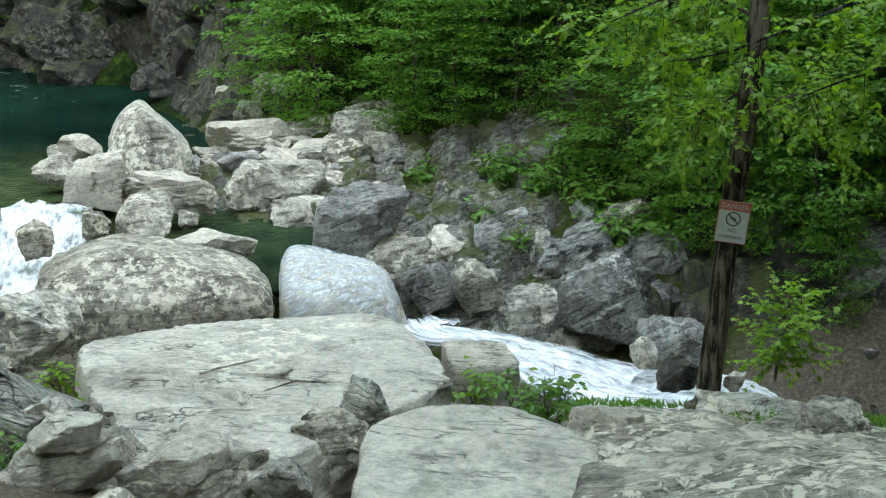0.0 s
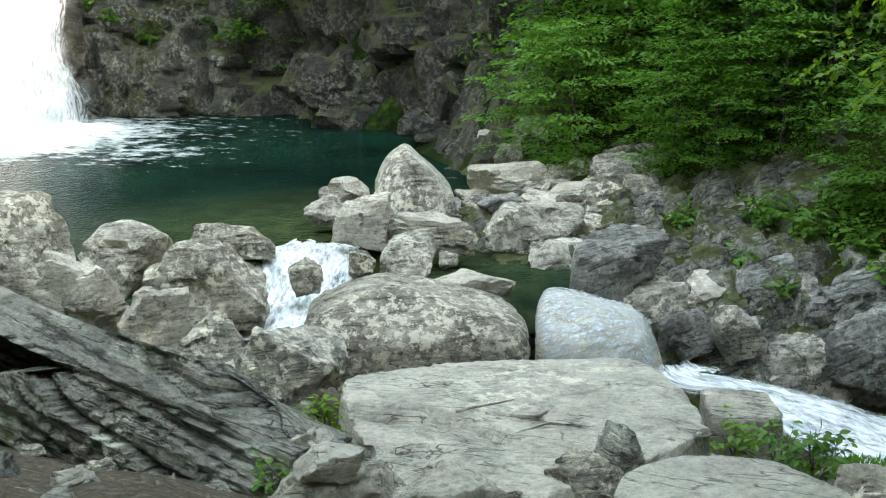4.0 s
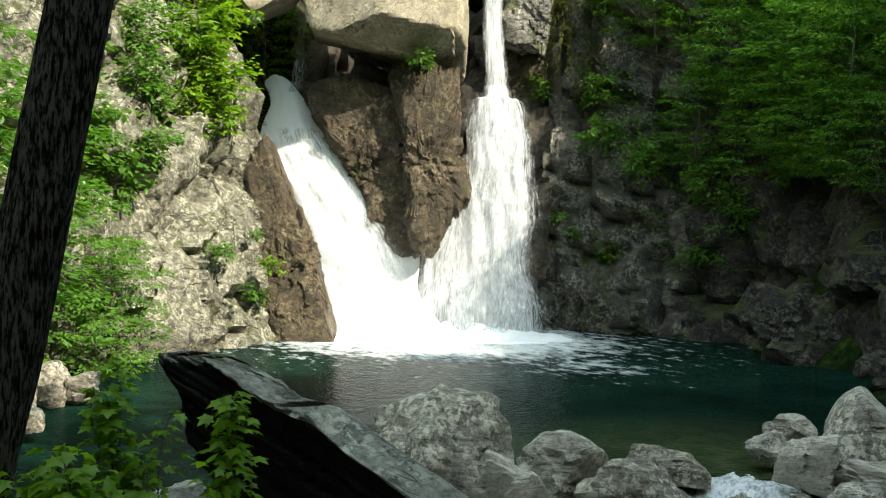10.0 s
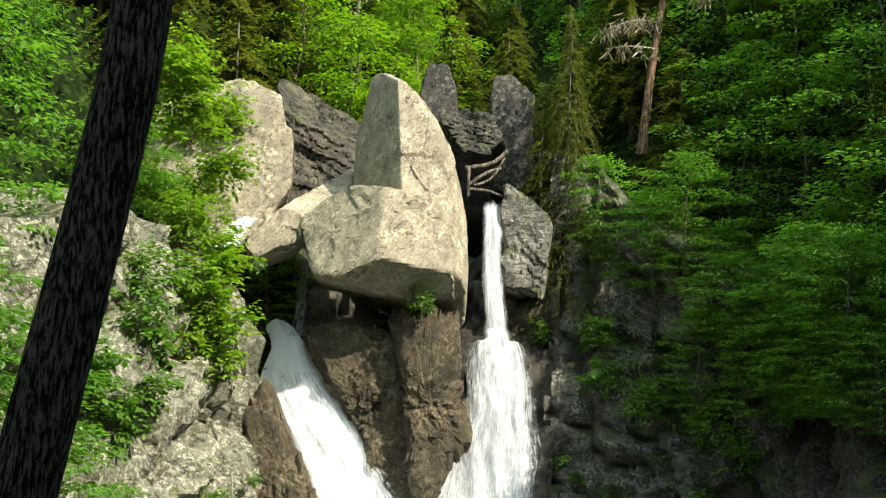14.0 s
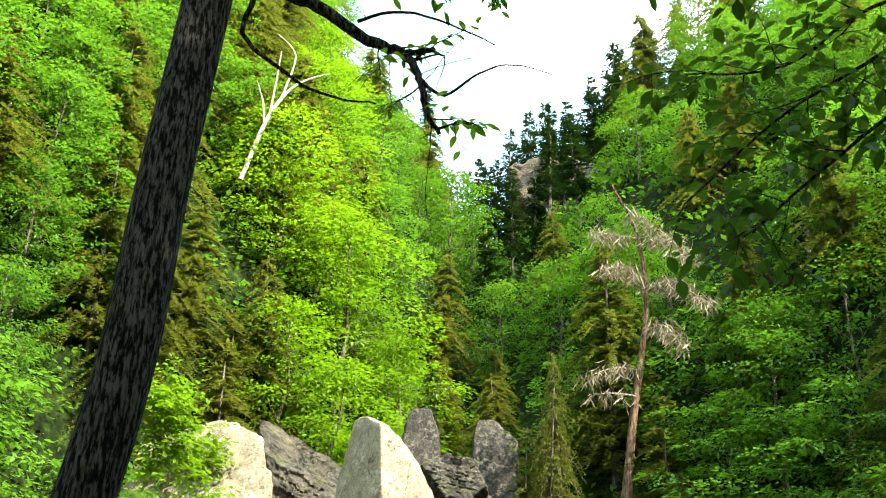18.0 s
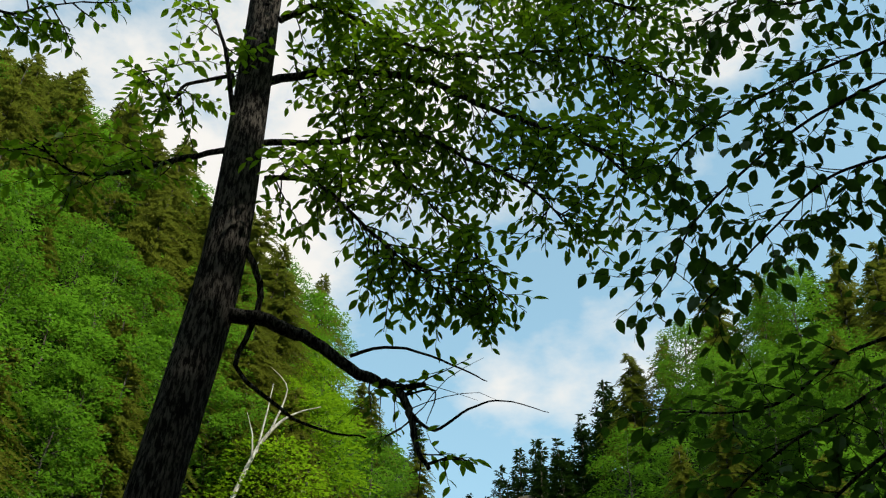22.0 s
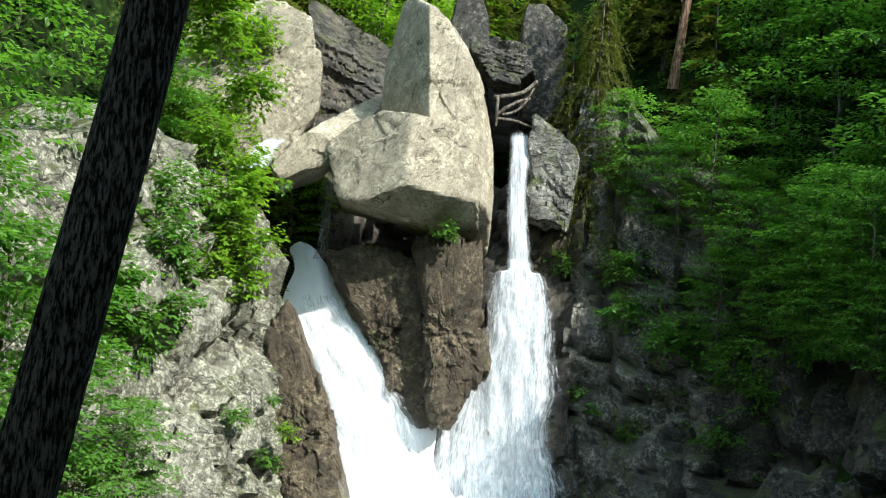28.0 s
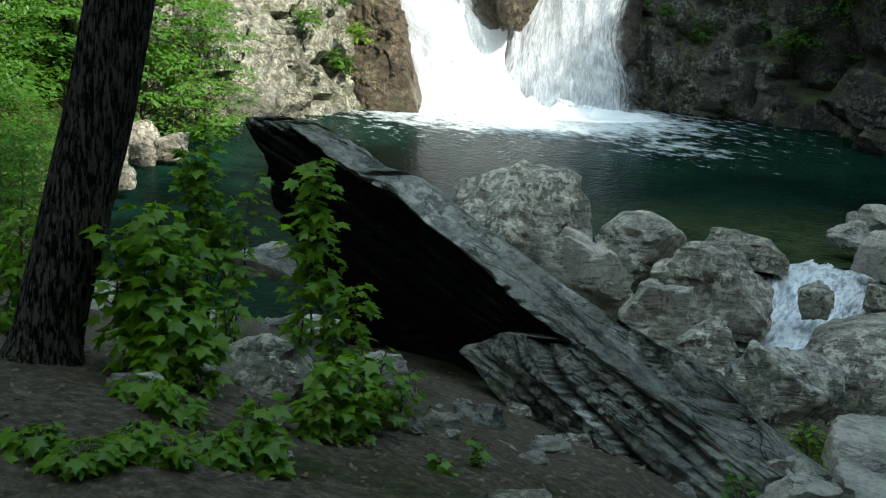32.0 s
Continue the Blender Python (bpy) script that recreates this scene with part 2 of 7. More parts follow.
BARK = bark_material("dark_furrowed_bark", (0.003, 0.0026, 0.0022), (0.1, 0.092, 0.081), 52, (0.46, 0.58))
BARK_BROWN = bark_material("brown_furrowed_bark", (0.012, 0.01, 0.007), (0.12, 0.1, 0.075), 18)
BARK_GREY = bark_material("grey_bark", (0.05, 0.042, 0.034), (0.17, 0.15, 0.125))
BIRCH = bark_material("white_birch_bark", (0.3, 0.28, 0.24), (0.62, 0.6, 0.54), 6)
DEAD = bark_material("bleached_dead_wood", (0.16, 0.13, 0.1), (0.4, 0.35, 0.29), 8)


def leaf_material(name, low, high, glow=0.45, gloss=0.35):
    m, n, l = mat(name)
    for x in list(n):
        n.remove(x)
    out = n.new("ShaderNodeOutputMaterial")
    geo = n.new("ShaderNodeNewGeometry")
    obj = n.new("ShaderNodeObjectInfo")
    f = maths(n, l, "ADD", maths(n, l, "MULTIPLY", geo.outputs["Random Per Island"], 0.6), maths(n, l, "MULTIPLY", obj.outputs["Random"], 0.4))
    c = ramp(n, l, f, [(0.0, low), (1.0, high)])
    d, t, g = n.new("ShaderNodeBsdfDiffuse"), n.new("ShaderNodeBsdfTranslucent"), n.new("ShaderNodeBsdfGlossy")
    g.inputs["Roughness"].default_value = gloss
    g.inputs["Color"].default_value = (0.6, 0.65, 0.6, 1)
    l.new(c, d.inputs["Color"])
    l.new(mix(n, l, 1.0, c, (1.5, 1.6, 0.6), "MULTIPLY"), t.inputs["Color"])
    a, e = n.new("ShaderNodeMixShader"), n.new("ShaderNodeMixShader")
    a.inputs[0].default_value, e.inputs[0].default_value = glow, 0.03
    l.new(d.outputs[0], a.inputs[1])
    l.new(t.outputs[0], a.inputs[2])
    l.new(a.outputs[0], e.inputs[1])
    l.new(g.outputs[0], e.inputs[2])
    l.new(e.outputs[0], out.inputs["Surface"])
    return m


LEAF = leaf_material("maple_leaf", (0.054, 0.132, 0.018), (0.124, 0.25, 0.04), 0.5)
LEAF_SEEDLING = leaf_material("maple_seedling_leaf", (0.088, 0.185, 0.009), (0.18, 0.31, 0.02), 0.52)
LEAF_BANK = leaf_material("bank_maple_leaf", (0.056, 0.145, 0.02), (0.13, 0.265, 0.042), 0.5)
LEAF_LIGHT = leaf_material("young_maple_leaf", (0.085, 0.175, 0.01), (0.18, 0.29, 0.024), 0.52)
LEAF_DEEP = leaf_material("shade_leaf", (0.05, 0.13, 0.016), (0.115, 0.24, 0.036))
# darker beech leaf for the near boughs, their shade kept in its colour
LEAF_SHADE = leaf_material("shaded_beech_leaf", (0.03, 0.075, 0.012), (0.07, 0.14, 0.024), 0.42)
NEEDLE = leaf_material("hemlock_needles", (0.07, 0.083, 0.022), (0.14, 0.15, 0.045), 0.45)
PINE = leaf_material("pine_needles", (0.014, 0.035, 0.014), (0.035, 0.07, 0.025), 0.2)
DRIFT = bark_material("grey_driftwood", (0.045, 0.037, 0.028), (0.19, 0.165, 0.135), 9)
BARK_RED = bark_material("russet_bark", (0.06, 0.035, 0.022), (0.2, 0.13, 0.085), 10)
DEAD_TWIG = leaf_material("dead_twigs", (0.11, 0.09, 0.06), (0.22, 0.18, 0.13), 0.15)


def pool_material():
    m, n, l = mat("green_pool_water")
    b = n["Principled BSDF"]
    p = n.new("ShaderNodeNewGeometry").outputs["Position"]
    a = noise_node(n, l, p, 0.16, 4, 0.55)
    # deep green, paler and browner over the shallows by the outlet
    dist = n.new("ShaderNodeVectorMath")
    dist.operation = "DISTANCE"
    l.new(p, dist.inputs[0])
    dist.inputs[1].default_value = (-8.5, 23.5, 0)
    shal = ramp(n, l, maths(n, l, "MULTIPLY", dist.outputs["Value"], 0.1), [(0.25, 0.9), (0.85, 0.0)])
    deep = ramp(n, l, a, [(0.35, (0.0015, 0.0065, 0.0048)), (0.65, (0.006, 0.027, 0.018))])
    bed = ramp(n, l, noise_node(n, l, p, 1.6, 6, 0.7), [(0.35, (0.015, 0.028, 0.012)), (0.65, (0.06, 0.072, 0.03))])
    col = mix(n, l, shal, deep, bed)
    # foam that drifts from the foot of the falls
    fd = n.new("ShaderNodeVectorMath")
    fd.operation = "DISTANCE"
    l.new(p, fd.inputs[0])
    fd.inputs[1].default_value = (-28.0, 41.5, 0)
    near = ramp(n, l, maths(n, l, "MULTIPLY", fd.outputs["Value"], 0.04), [(0.19, 1.0), (0.34, 0.45), (0.8, 0.0)])
    # and the tongue of it that the current carries along the dark wall
    td = n.new("ShaderNodeVectorMath")
    td.operation = "DISTANCE"
    l.new(p, td.inputs[0])
    td.inputs[1].default_value = (-19.11, 37.78, 0.00)
    near = maths(n, l, "MAXIMUM", near, ramp(n, l, maths(n, l, "MULTIPLY", td.outputs["Value"], 0.1), [(0.1, 0.62), (0.6, 0.0)]))
    streak = noise_node(n, l, p, 1.7, 11, 0.74, (1.0, 0.55, 1), (0, 0, -57))
    foam = ramp(n, l, maths(n, l, "ADD", streak, maths(n, l, "MULTIPLY", near, 0.4)), [(0.7, 0.0), (0.9, 0.85)])
    col = mix(n, l, foam, col, (0.75, 0.8, 0.8))
    l.new(col, b.inputs["Base Color"])
    l.new(ramp(n, l, foam, [(0.0, 0.1), (0.5, 0.6)]), b.inputs["Roughness"])
    b.inputs["IOR"].default_value = 1.06
    b.inputs["Specular IOR Level"].default_value = 0.06
    bump = n.new("ShaderNodeBump")
    bump.inputs["Strength"].default_value, bump.inputs["Distance"].default_value = 1.0, 0.28
    l.new(mix(n, l, 0.5, noise_node(n, l, p, 1.8, 5, 0.6), noise_node(n, l, p, 6, 3, 0.5)), bump.inputs["Height"])
    l.new(bump.outputs["Normal"], b.inputs["Normal"])
    return m


POOL = pool_material()


def white_water(name, stretch, cover=0.5, tint=(0.86, 0.9, 0.93), thin=0.5, scale=3.0, draped=False, turn=(0, 0, 0), feather=0.12):
    """Aerated water: white, with rents through which the rock shows."""
    m, n, l = mat(name)
    for x in list(n):
        n.remove(x)
    out = n.new("ShaderNodeOutputMaterial")
    uv = n.new("ShaderNodeTexCoord").outputs["Object" if draped else "UV"]
    f = noise_node(n, l, uv, scale, 8, 0.68, stretch, turn)
    g = noise_node(n, l, uv, scale * 3.1, 6, 0.7, stretch, turn)
    s = mix(n, l, 0.4, f, g)
    sep = n.new("ShaderNodeSeparateXYZ")
    l.new(uv, sep.inputs["Vector"])
    # thinner towards both edges
    e = maths(n, l, "ABSOLUTE", maths(n, l, "SUBTRACT", sep.outputs["X"], 0.5))
    edge = ramp(n, l, e, [(0.25, 0.0), (0.5, 0.0 if draped else 0.3)])
    if not draped:
        # frayed where the sheet begins
        edge = maths(n, l, "ADD", edge, ramp(n, l, sep.outputs["Y"], [(0.0, 0.5), (0.22, 0.0)]))
    a = ramp(n, l, maths(n, l, "ADD", maths(n, l, "SUBTRACT", s, edge), cover - 0.5), [(0.42, 0.0), (0.42 + feather, 1.0)])
    p = n.new("ShaderNodeBsdfPrincipled")
    l.new(ramp(n, l, g, [(0.38, (tint[0] * thin, tint[1] * (0.1 + 0.9 * thin), tint[2] * (0.16 + 0.84 * thin))), (0.56, tint)]), p.inputs["Base Color"])
    p.inputs["Roughness"].default_value = 0.45
    t = n.new("ShaderNodeBsdfTranslucent")
    t.inputs["Color"].default_value = rgba(tint)
    w = n.new("ShaderNodeMixShader")
    w.inputs[0].default_value = 0.3
    l.new(p.outputs[0], w.inputs[1])
    l.new(t.outputs[0], w.inputs[2])
    tr = n.new("ShaderNodeBsdfTransparent")
    o = n.new("ShaderNodeMixShader")
    l.new(a, o.inputs[0])
    l.new(tr.outputs[0], o.inputs[1])
    l.new(w.outputs[0], o.inputs[2])
    l.new(o.outputs[0], out.inputs["Surface"])
    bump = n.new("ShaderNodeBump")
    bump.inputs["Strength"].default_value, bump.inputs["Distance"].default_value = 0.5, 0.08
    l.new(s, bump.inputs["Height"])
    l.new(bump.outputs["Normal"], p.inputs["Normal"])
    return m


FALL_DENSE = white_water("white_falling_water", (9, 5, 1), 1.25, (0.98, 0.985, 0.99), 0.97)
FALL_THIN = white_water("veil_of_falling_water", (15, 2.0, 1), 0.49, (0.93, 0.95, 0.965), 0.8, feather=0.36)
FALL_MID = white_water("streaked_falling_water", (12, 1.3, 1), 0.63, (0.88, 0.91, 0.935), 0.6, feather=0.3)
FILM = white_water("film_of_water", (0.6, 2.0, 2.0), 0.54, (0.8, 0.86, 0.9), 0.6, 4.0, True, (0, 30, 0), 0.34)
RAPID = white_water("white_rapid_water", (3.4, 1.3, 1), 0.64, (0.95, 0.965, 0.97), 0.55, 3.0, feather=0.25)


def plain(name, c, rough=0.6, metal=0.0):
    m, n, l = mat(name)
    b = n["Principled BSDF"]
    f = noise_node(n, l, n.new("ShaderNodeTexCoord").outputs["Object"], 18, 6, 0.7)
    l.new(mix(n, l, 0.35, c, ramp(n, l, f, [(0.3, 0.55), (0.7, 1.15)]), "MULTIPLY"), b.inputs["Base Color"])
    b.inputs["Roughness"].default_value, b.inputs["Metallic"].default_value = rough, metal
    return m


# ---- helpers for building ----
def mesh_object(name, bm, material, parent=None, smooth=False):
    me = bpy.data.meshes.new(name)
    bm.to_mesh(me)
    bm.free()
    me.materials.append(material)
    if smooth:
        me.polygons.foreach_set("use_smooth", [True] * len(me.polygons))
    ob = new(name, me)
    if parent is not None:
        ob.parent = parent
    return ob


def from_lists(name, verts, faces, material, parent=None, smooth=False):
    me = bpy.data.meshes.new(name)
    me.from_pydata([tuple(v) for v in verts], [], faces)
    me.materials.append(material)
    if smooth:
        me.polygons.foreach_set("use_smooth", [True] * len(me.polygons))
    ob = new(name, me)
    if parent is not None:
        ob.parent = parent
    return ob


def part(name, bm, material, parent, label=""):
    return tagged(mesh_object(name, bm, material, parent), label)


# ---- the lie of the land: height by direction and distance from the viewpoint ----
LAND = {}


def lie(yaw, *dz):
    LAND[yaw] = (dz[0::2], dz[1::2])


lie(-180, 0, 3.85, 10, 4.6, 40, 12, 90, 50, 150, 80, 1500, 160)
lie(-120, 0, 3.85, 10, 3.8, 24, 2, 34, 10, 60, 46, 90, 76, 150, 100, 1500, 160)
# unseen right-hand slopes, raised so that they shade the near bank
lie(-90, 0, 3.85, 8, 3.2, 15, 1, 20, -2.8, 26, -2.8, 34, 9, 60, 48, 90, 78, 150, 100, 1500, 160)
lie(-45, 0, 3.85, 6, 3, 10, 1.2, 14, -2.6, 19, -2.8, 23, 0, 30, 7, 60, 42, 90, 74, 150, 105, 1500, 160)
lie(-20, 0, 3.85, 5, 2.9, 9, 1.7, 10.4, 1.3, 12, -0.8, 13, -2, 15, -2.9, 19, -2.9, 21.5, -0.6, 26, 2, 32, 8, 60, 42, 90, 74, 150, 110, 1500, 160)
lie(-8, 0, 3.85, 4, 3.0, 6, 2.3, 9, 1.65, 10.3, 1.2, 11.6, -0.2, 13.5, -2, 15.5, -2.7, 20.8, -2.7, 22.5, -0.7, 27, 1.2, 33, 6, 40, 14, 60, 40, 90, 72, 150, 110, 1500, 160)
lie(4, 0, 3.85, 4, 2.9, 6, 1.9, 10.3, 0.9, 12.5, -0.6, 15, -2.0, 21.4, -2.5, 23.2, -1.0, 28, 0, 33, 1.0, 38, 8, 60, 38, 90, 72, 150, 115, 1500, 160)
lie(12, 0, 3.85, 4, 2.9, 6, 1.9, 10.5, 1.1, 13, -0.3, 16.5, -1.8, 22, -1.7, 24.5, -0.8, 30, -0.2, 36, 0.2, 45, 0.4, 49.5, 10, 60, 34, 90, 70, 110, 86, 150, 110, 1500, 160)
lie(20, 0, 3.85, 4, 3.1, 6, 2.4, 9.5, 1.4, 12.5, 0.6, 15, -0.2, 18, -1.1, 24, -0.7, 28, -1.2, 36, -2, 49, -1.8, 55, -1, 57.5, 10, 65, 30, 90, 66, 120, 88, 150, 100, 1500, 160)
lie(28, 0, 3.85, 4, 3.2, 7, 2.5, 10, 1.6, 13, 0.8, 16, 0, 20, -0.6, 25, -1, 32, -2.5, 50, -2.5, 60, -1.5, 62, 12, 67, 22, 90, 48, 150, 87, 1500, 160)
lie(32, 0, 3.85, 4, 3.3, 7, 2.6, 10, 1.8, 13, 0.97, 17, -0.1, 21, -0.75, 26, -1.2, 32, -2.3, 50, -2.5, 62, -1.2, 64, 12.6, 67, 18, 72, 22, 90, 38, 150, 80, 1500, 160)
lie(35, 0, 3.85, 4, 3.4, 7, 2.7, 10, 2.0, 13, 1.1, 17, 0.1, 21, -0.8, 26, -1.5, 50, -2.5, 63, -1, 64.5, 13, 67, 15.8, 72, 22, 90, 46, 110, 66, 150, 99, 1500, 160)
lie(43, 0, 3.85, 4, 3.5, 7, 2.9, 10, 2.2, 14, 1.2, 18, -0.1, 22, -1, 48, -1.5, 54.5, -1, 57, 12, 60, 22, 65, 34, 75, 56, 100, 82, 150, 116, 1500, 160)
lie(52, 0, 3.85, 5, 3.6, 7, 3.2, 10, 2.4, 14, 1.3, 18, 0.1, 22, -0.7, 38, -0.8, 45, 0, 48, 9, 54, 22, 61, 40, 75, 68, 90, 84, 150, 132, 1500, 160)
lie(62, 0, 3.85, 5, 3.75, 10, 3, 16, 2, 24, 1.5, 32, 4, 40, 14, 50, 32, 75, 74, 90, 90, 150, 145, 1500, 160)
lie(90, 0, 3.85, 10, 4.2, 20, 5, 30, 9, 45, 30, 75, 78, 150, 140, 1500, 160)
lie(135, 0, 3.85, 10, 4.5, 40, 10, 90, 50, 150, 80, 1500, 160)
lie(180, 0, 3.85, 10, 4.6, 40, 12, 90, 50, 150, 80, 1500, 160)
YAWS = sorted(LAND)


def ground_z(x, y):
    d, a = math.hypot(x, y), math.degrees(math.atan2(-x, y))
    for lo, hi in zip(YAWS, YAWS[1:]):
        if lo <= a <= hi:
            k = (a - lo) / (hi - lo)
            z = np.interp(d, *LAND[lo]) * (1 - k) + np.interp(d, *LAND[hi]) * k
            break
    rough = min(1.0, d / 30) * 0.9 + 0.12
    return float(z) + rough * noise.fractal(Vector((x, y, 3)) * 0.22, 1.0, 2.0, 4) * (0.35 if d < 60 else 1.5) + 0.05 * noise.fractal(Vector((x, y, 7)) * 1.7, 1.0, 2.0, 3)


def at(yaw, d, up=0.0):
    x, y = -d * math.sin(radians(yaw)), d * math.cos(radians(yaw))
    return Vector((x, y, ground_z(x, y) + up))


def build_ground():
    yaws = [-180 + 3 * i for i in range(50)] + [-30 + i for i in range(100)] + [70 + 2.75 * i for i in range(40)]
    ds = [1.2 * 1.062**i for i in range(110)]
    ds = [d for d in ds if d < 400] + [600, 1000, 1500]
    vs, fs = [(0, 0, ground_z(0, 0))], []
    for d in ds:
        vs += [tuple(at(a, d)) for a in yaws]
    m = len(yaws)
    for j in range(m):
        fs.append((0, 1 + (j + 1) % m, 1 + j))
    for i in range(len(ds) - 1):
        for j in range(m):
            a, b = 1 + i * m + j, 1 + i * m + (j + 1) % m
            fs.append((a, b, b + m, a + m))
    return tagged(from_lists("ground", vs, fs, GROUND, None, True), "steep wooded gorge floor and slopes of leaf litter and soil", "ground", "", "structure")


build_ground()


# ---- rocks ----
ICO = {}


def ico(level):
    if level not in ICO:
        b = bmesh.new()
        bmesh.ops.create_icosphere(b, subdivisions=level, radius=1.0)
        ICO[level] = ([v.co.copy() for v in b.verts], [tuple(v.index for v in f.verts) for f in b.faces])
        b.free()
    return ICO[level]


def facet(w):
    """Broken-rock relief: flat faces at random tilts that meet in edges."""
    _, pts = noise.voronoi(w)
    c = pts[0]
    g = noise.noise_vector(c * 7.31)
    return noise.noise(c * 5.17) * 0.6 + g.dot(w - c) * 0.9


def cut_rock(name, centre, planes, spread, material, seed, turn, level=4, rough=0.03, grain=1.6, soft=14.0, strata=0.0, strata_axis=(0, 0, 1), parent=None):
    """A boulder bounded by planes (normal, reach), its edges worn, its faces broken and rough. spread: half sizes along x, y, z."""
    pts, faces = ico(level)
    s = max(spread)
    m = (spread[0] * spread[1] * spread[2]) ** (1 / 3)
    sp = Vector(spread)
    off = Vector((seed * 3.7, seed * 1.3, seed * 2.1))
    ns = np.array([p[0] for p in planes], float)
    ns /= np.linalg.norm(ns, axis=1, keepdims=True)
    hs = np.array([p[1] for p in planes], float)
    ax = Vector(strata_axis).normalized()
    vs = []
    for p in pts:
        d = Vector((p.x * sp.x, p.y * sp.y, p.z * sp.z)).normalized()
        k = np.maximum(ns @ np.array(d), 1e-4) / hs
        r = 1.0 / float((k**soft).sum() ** (1.0 / soft))
        q = d * r
        w = q + off
        wob = 0.25 * noise.noise_vector(w * 1.1 / m)
        n1 = facet((w + wob * m * 0.5) * (1.1 / m))
        n2 = facet((w + wob * m * 0.3) * (2.9 / m))
        n3 = noise.fractal(w * (4.5 / min(m, 1.2)), 0.8, 2.1, 4)
        q = q + d * m * rough * (4.6 * n1 + 2.2 * n2 + 0.7 * n3)
        if strata:
            h = (q + off).dot(ax) + 0.25 * strata * n3 + 0.6 * strata * noise.noise(w * 0.9)
            c = math.floor(h / strata)
            f = h / strata - c
            ledge = noise.noise(Vector((c * 3.1 + seed, w.x * 0.35, w.y * 0.35)))
            q = q + d * strata * (0.75 * ledge - 0.35 * (1 if f < 0.14 else 0))
        vs.append(q)
    ob = from_lists(name, vs, faces, material, parent, True)
    ob.data.set_sharp_from_angle(angle=radians(26))
    ob.matrix_basis = Matrix.Translation(centre) @ Euler([radians(a) for a in turn]).to_matrix().to_4x4()
    return ob


def boulder(centre, w, h, yaw, depth=0.8, seed=1, material=None, tilt=(0, 0), level=4, flat=0.0, label="", name="boulder", cuts=9, rough=0.035, group="", sink=0.05, soft=44.0, category="rock"):
    """A loose rock about w wide and h high as seen from the viewpoint, sunk a little into its bed."""
    rnd = random.Random(seed)
    hx, hy, hz = w / 2, w / 2 * depth, h / 2 * (1 + sink)
    planes = [((1, 0, 0), 1), ((-1, 0, 0), 1), ((0, 1, 0), 1), ((0, -1, 0), 1), ((0, 0, 1), 1), ((0, 0, -1), 1)]
    for i in range(cuts):
        v = Vector((rnd.uniform(-1, 1), rnd.uniform(-1, 1), rnd.uniform(-0.5, 1.0) * (1 - flat)))
        v.normalize()
        planes.append((tuple(v), rnd.uniform(0.64, 1.02)))
    planes = [((p[0][0] / hx, p[0][1] / hy, p[0][2] / hz), p[1]) for p in planes]
    planes = [(tuple(Vector(n).normalized()), r / Vector(n).length) for n, r in planes]
    c = Vector(centre) + Vector((0, 0, 0.04 * h))
    ob = cut_rock(name, c, planes, (hx, hy, hz), material or ROCK_GREY, seed, (tilt[0], tilt[1], yaw), level, rough * 1.55, 1.8, soft)
    return tagged(ob, label or "rounded grey boulder in the stream bed", category, group)


def profile_rock(name, centre, yaw, outline, front, back, material, seed, label, level=5, bevel=0.35, cuts=(), rough=0.03, soft=18.0, strata=0.0, strata_axis=(0, 0, 1), lean=0.0, category="rock", kind="", bulge=(0, 0)):
    """A rock with a convex outline (across, up), in metres, that reaches front metres towards the viewpoint and back metres away."""
    pl = []
    area = sum(outline[i][0] * outline[(i + 1) % len(outline)][1] - outline[(i + 1) % len(outline)][0] * outline[i][1] for i in range(len(outline)))
    sgn = 1 if area > 0 else -1
    for (a, b), (c, d) in zip(outline, outline[1:] + outline[:1]):
        nx, nz = (d - b) * sgn, -(c - a) * sgn
        ln = math.hypot(nx, nz)
        if ln < 1e-3:
            continue
        nx, nz = nx / ln, nz / ln
        r = nx * a + nz * b
        pl.append(((nx, 0, nz), max(r, 0.05)))
        # worn shoulder between the outline and the front
        v = Vector((nx * (1 - bevel), -bevel * 1.4, nz * (1 - bevel))).normalized()
        pl.append((tuple(v), max(0.05, v.x * r * nx + v.z * r * nz + -v.y * front * 0.72)))
    pl += [((bulge[0], -1, bulge[1]), front), ((0, 1, 0), back)] + list(cuts)
    us, ws = [p[0] for p in outline], [p[1] for p in outline]
    ob = cut_rock(name, Vector(centre), pl, ((max(us) - min(us)) / 2, (front + back) / 2, (max(ws) - min(ws)) / 2), material, seed, (lean, 0, yaw), level, rough, 1.8, soft, strata, strata_axis)
    return tagged(ob, label, category, "", kind)


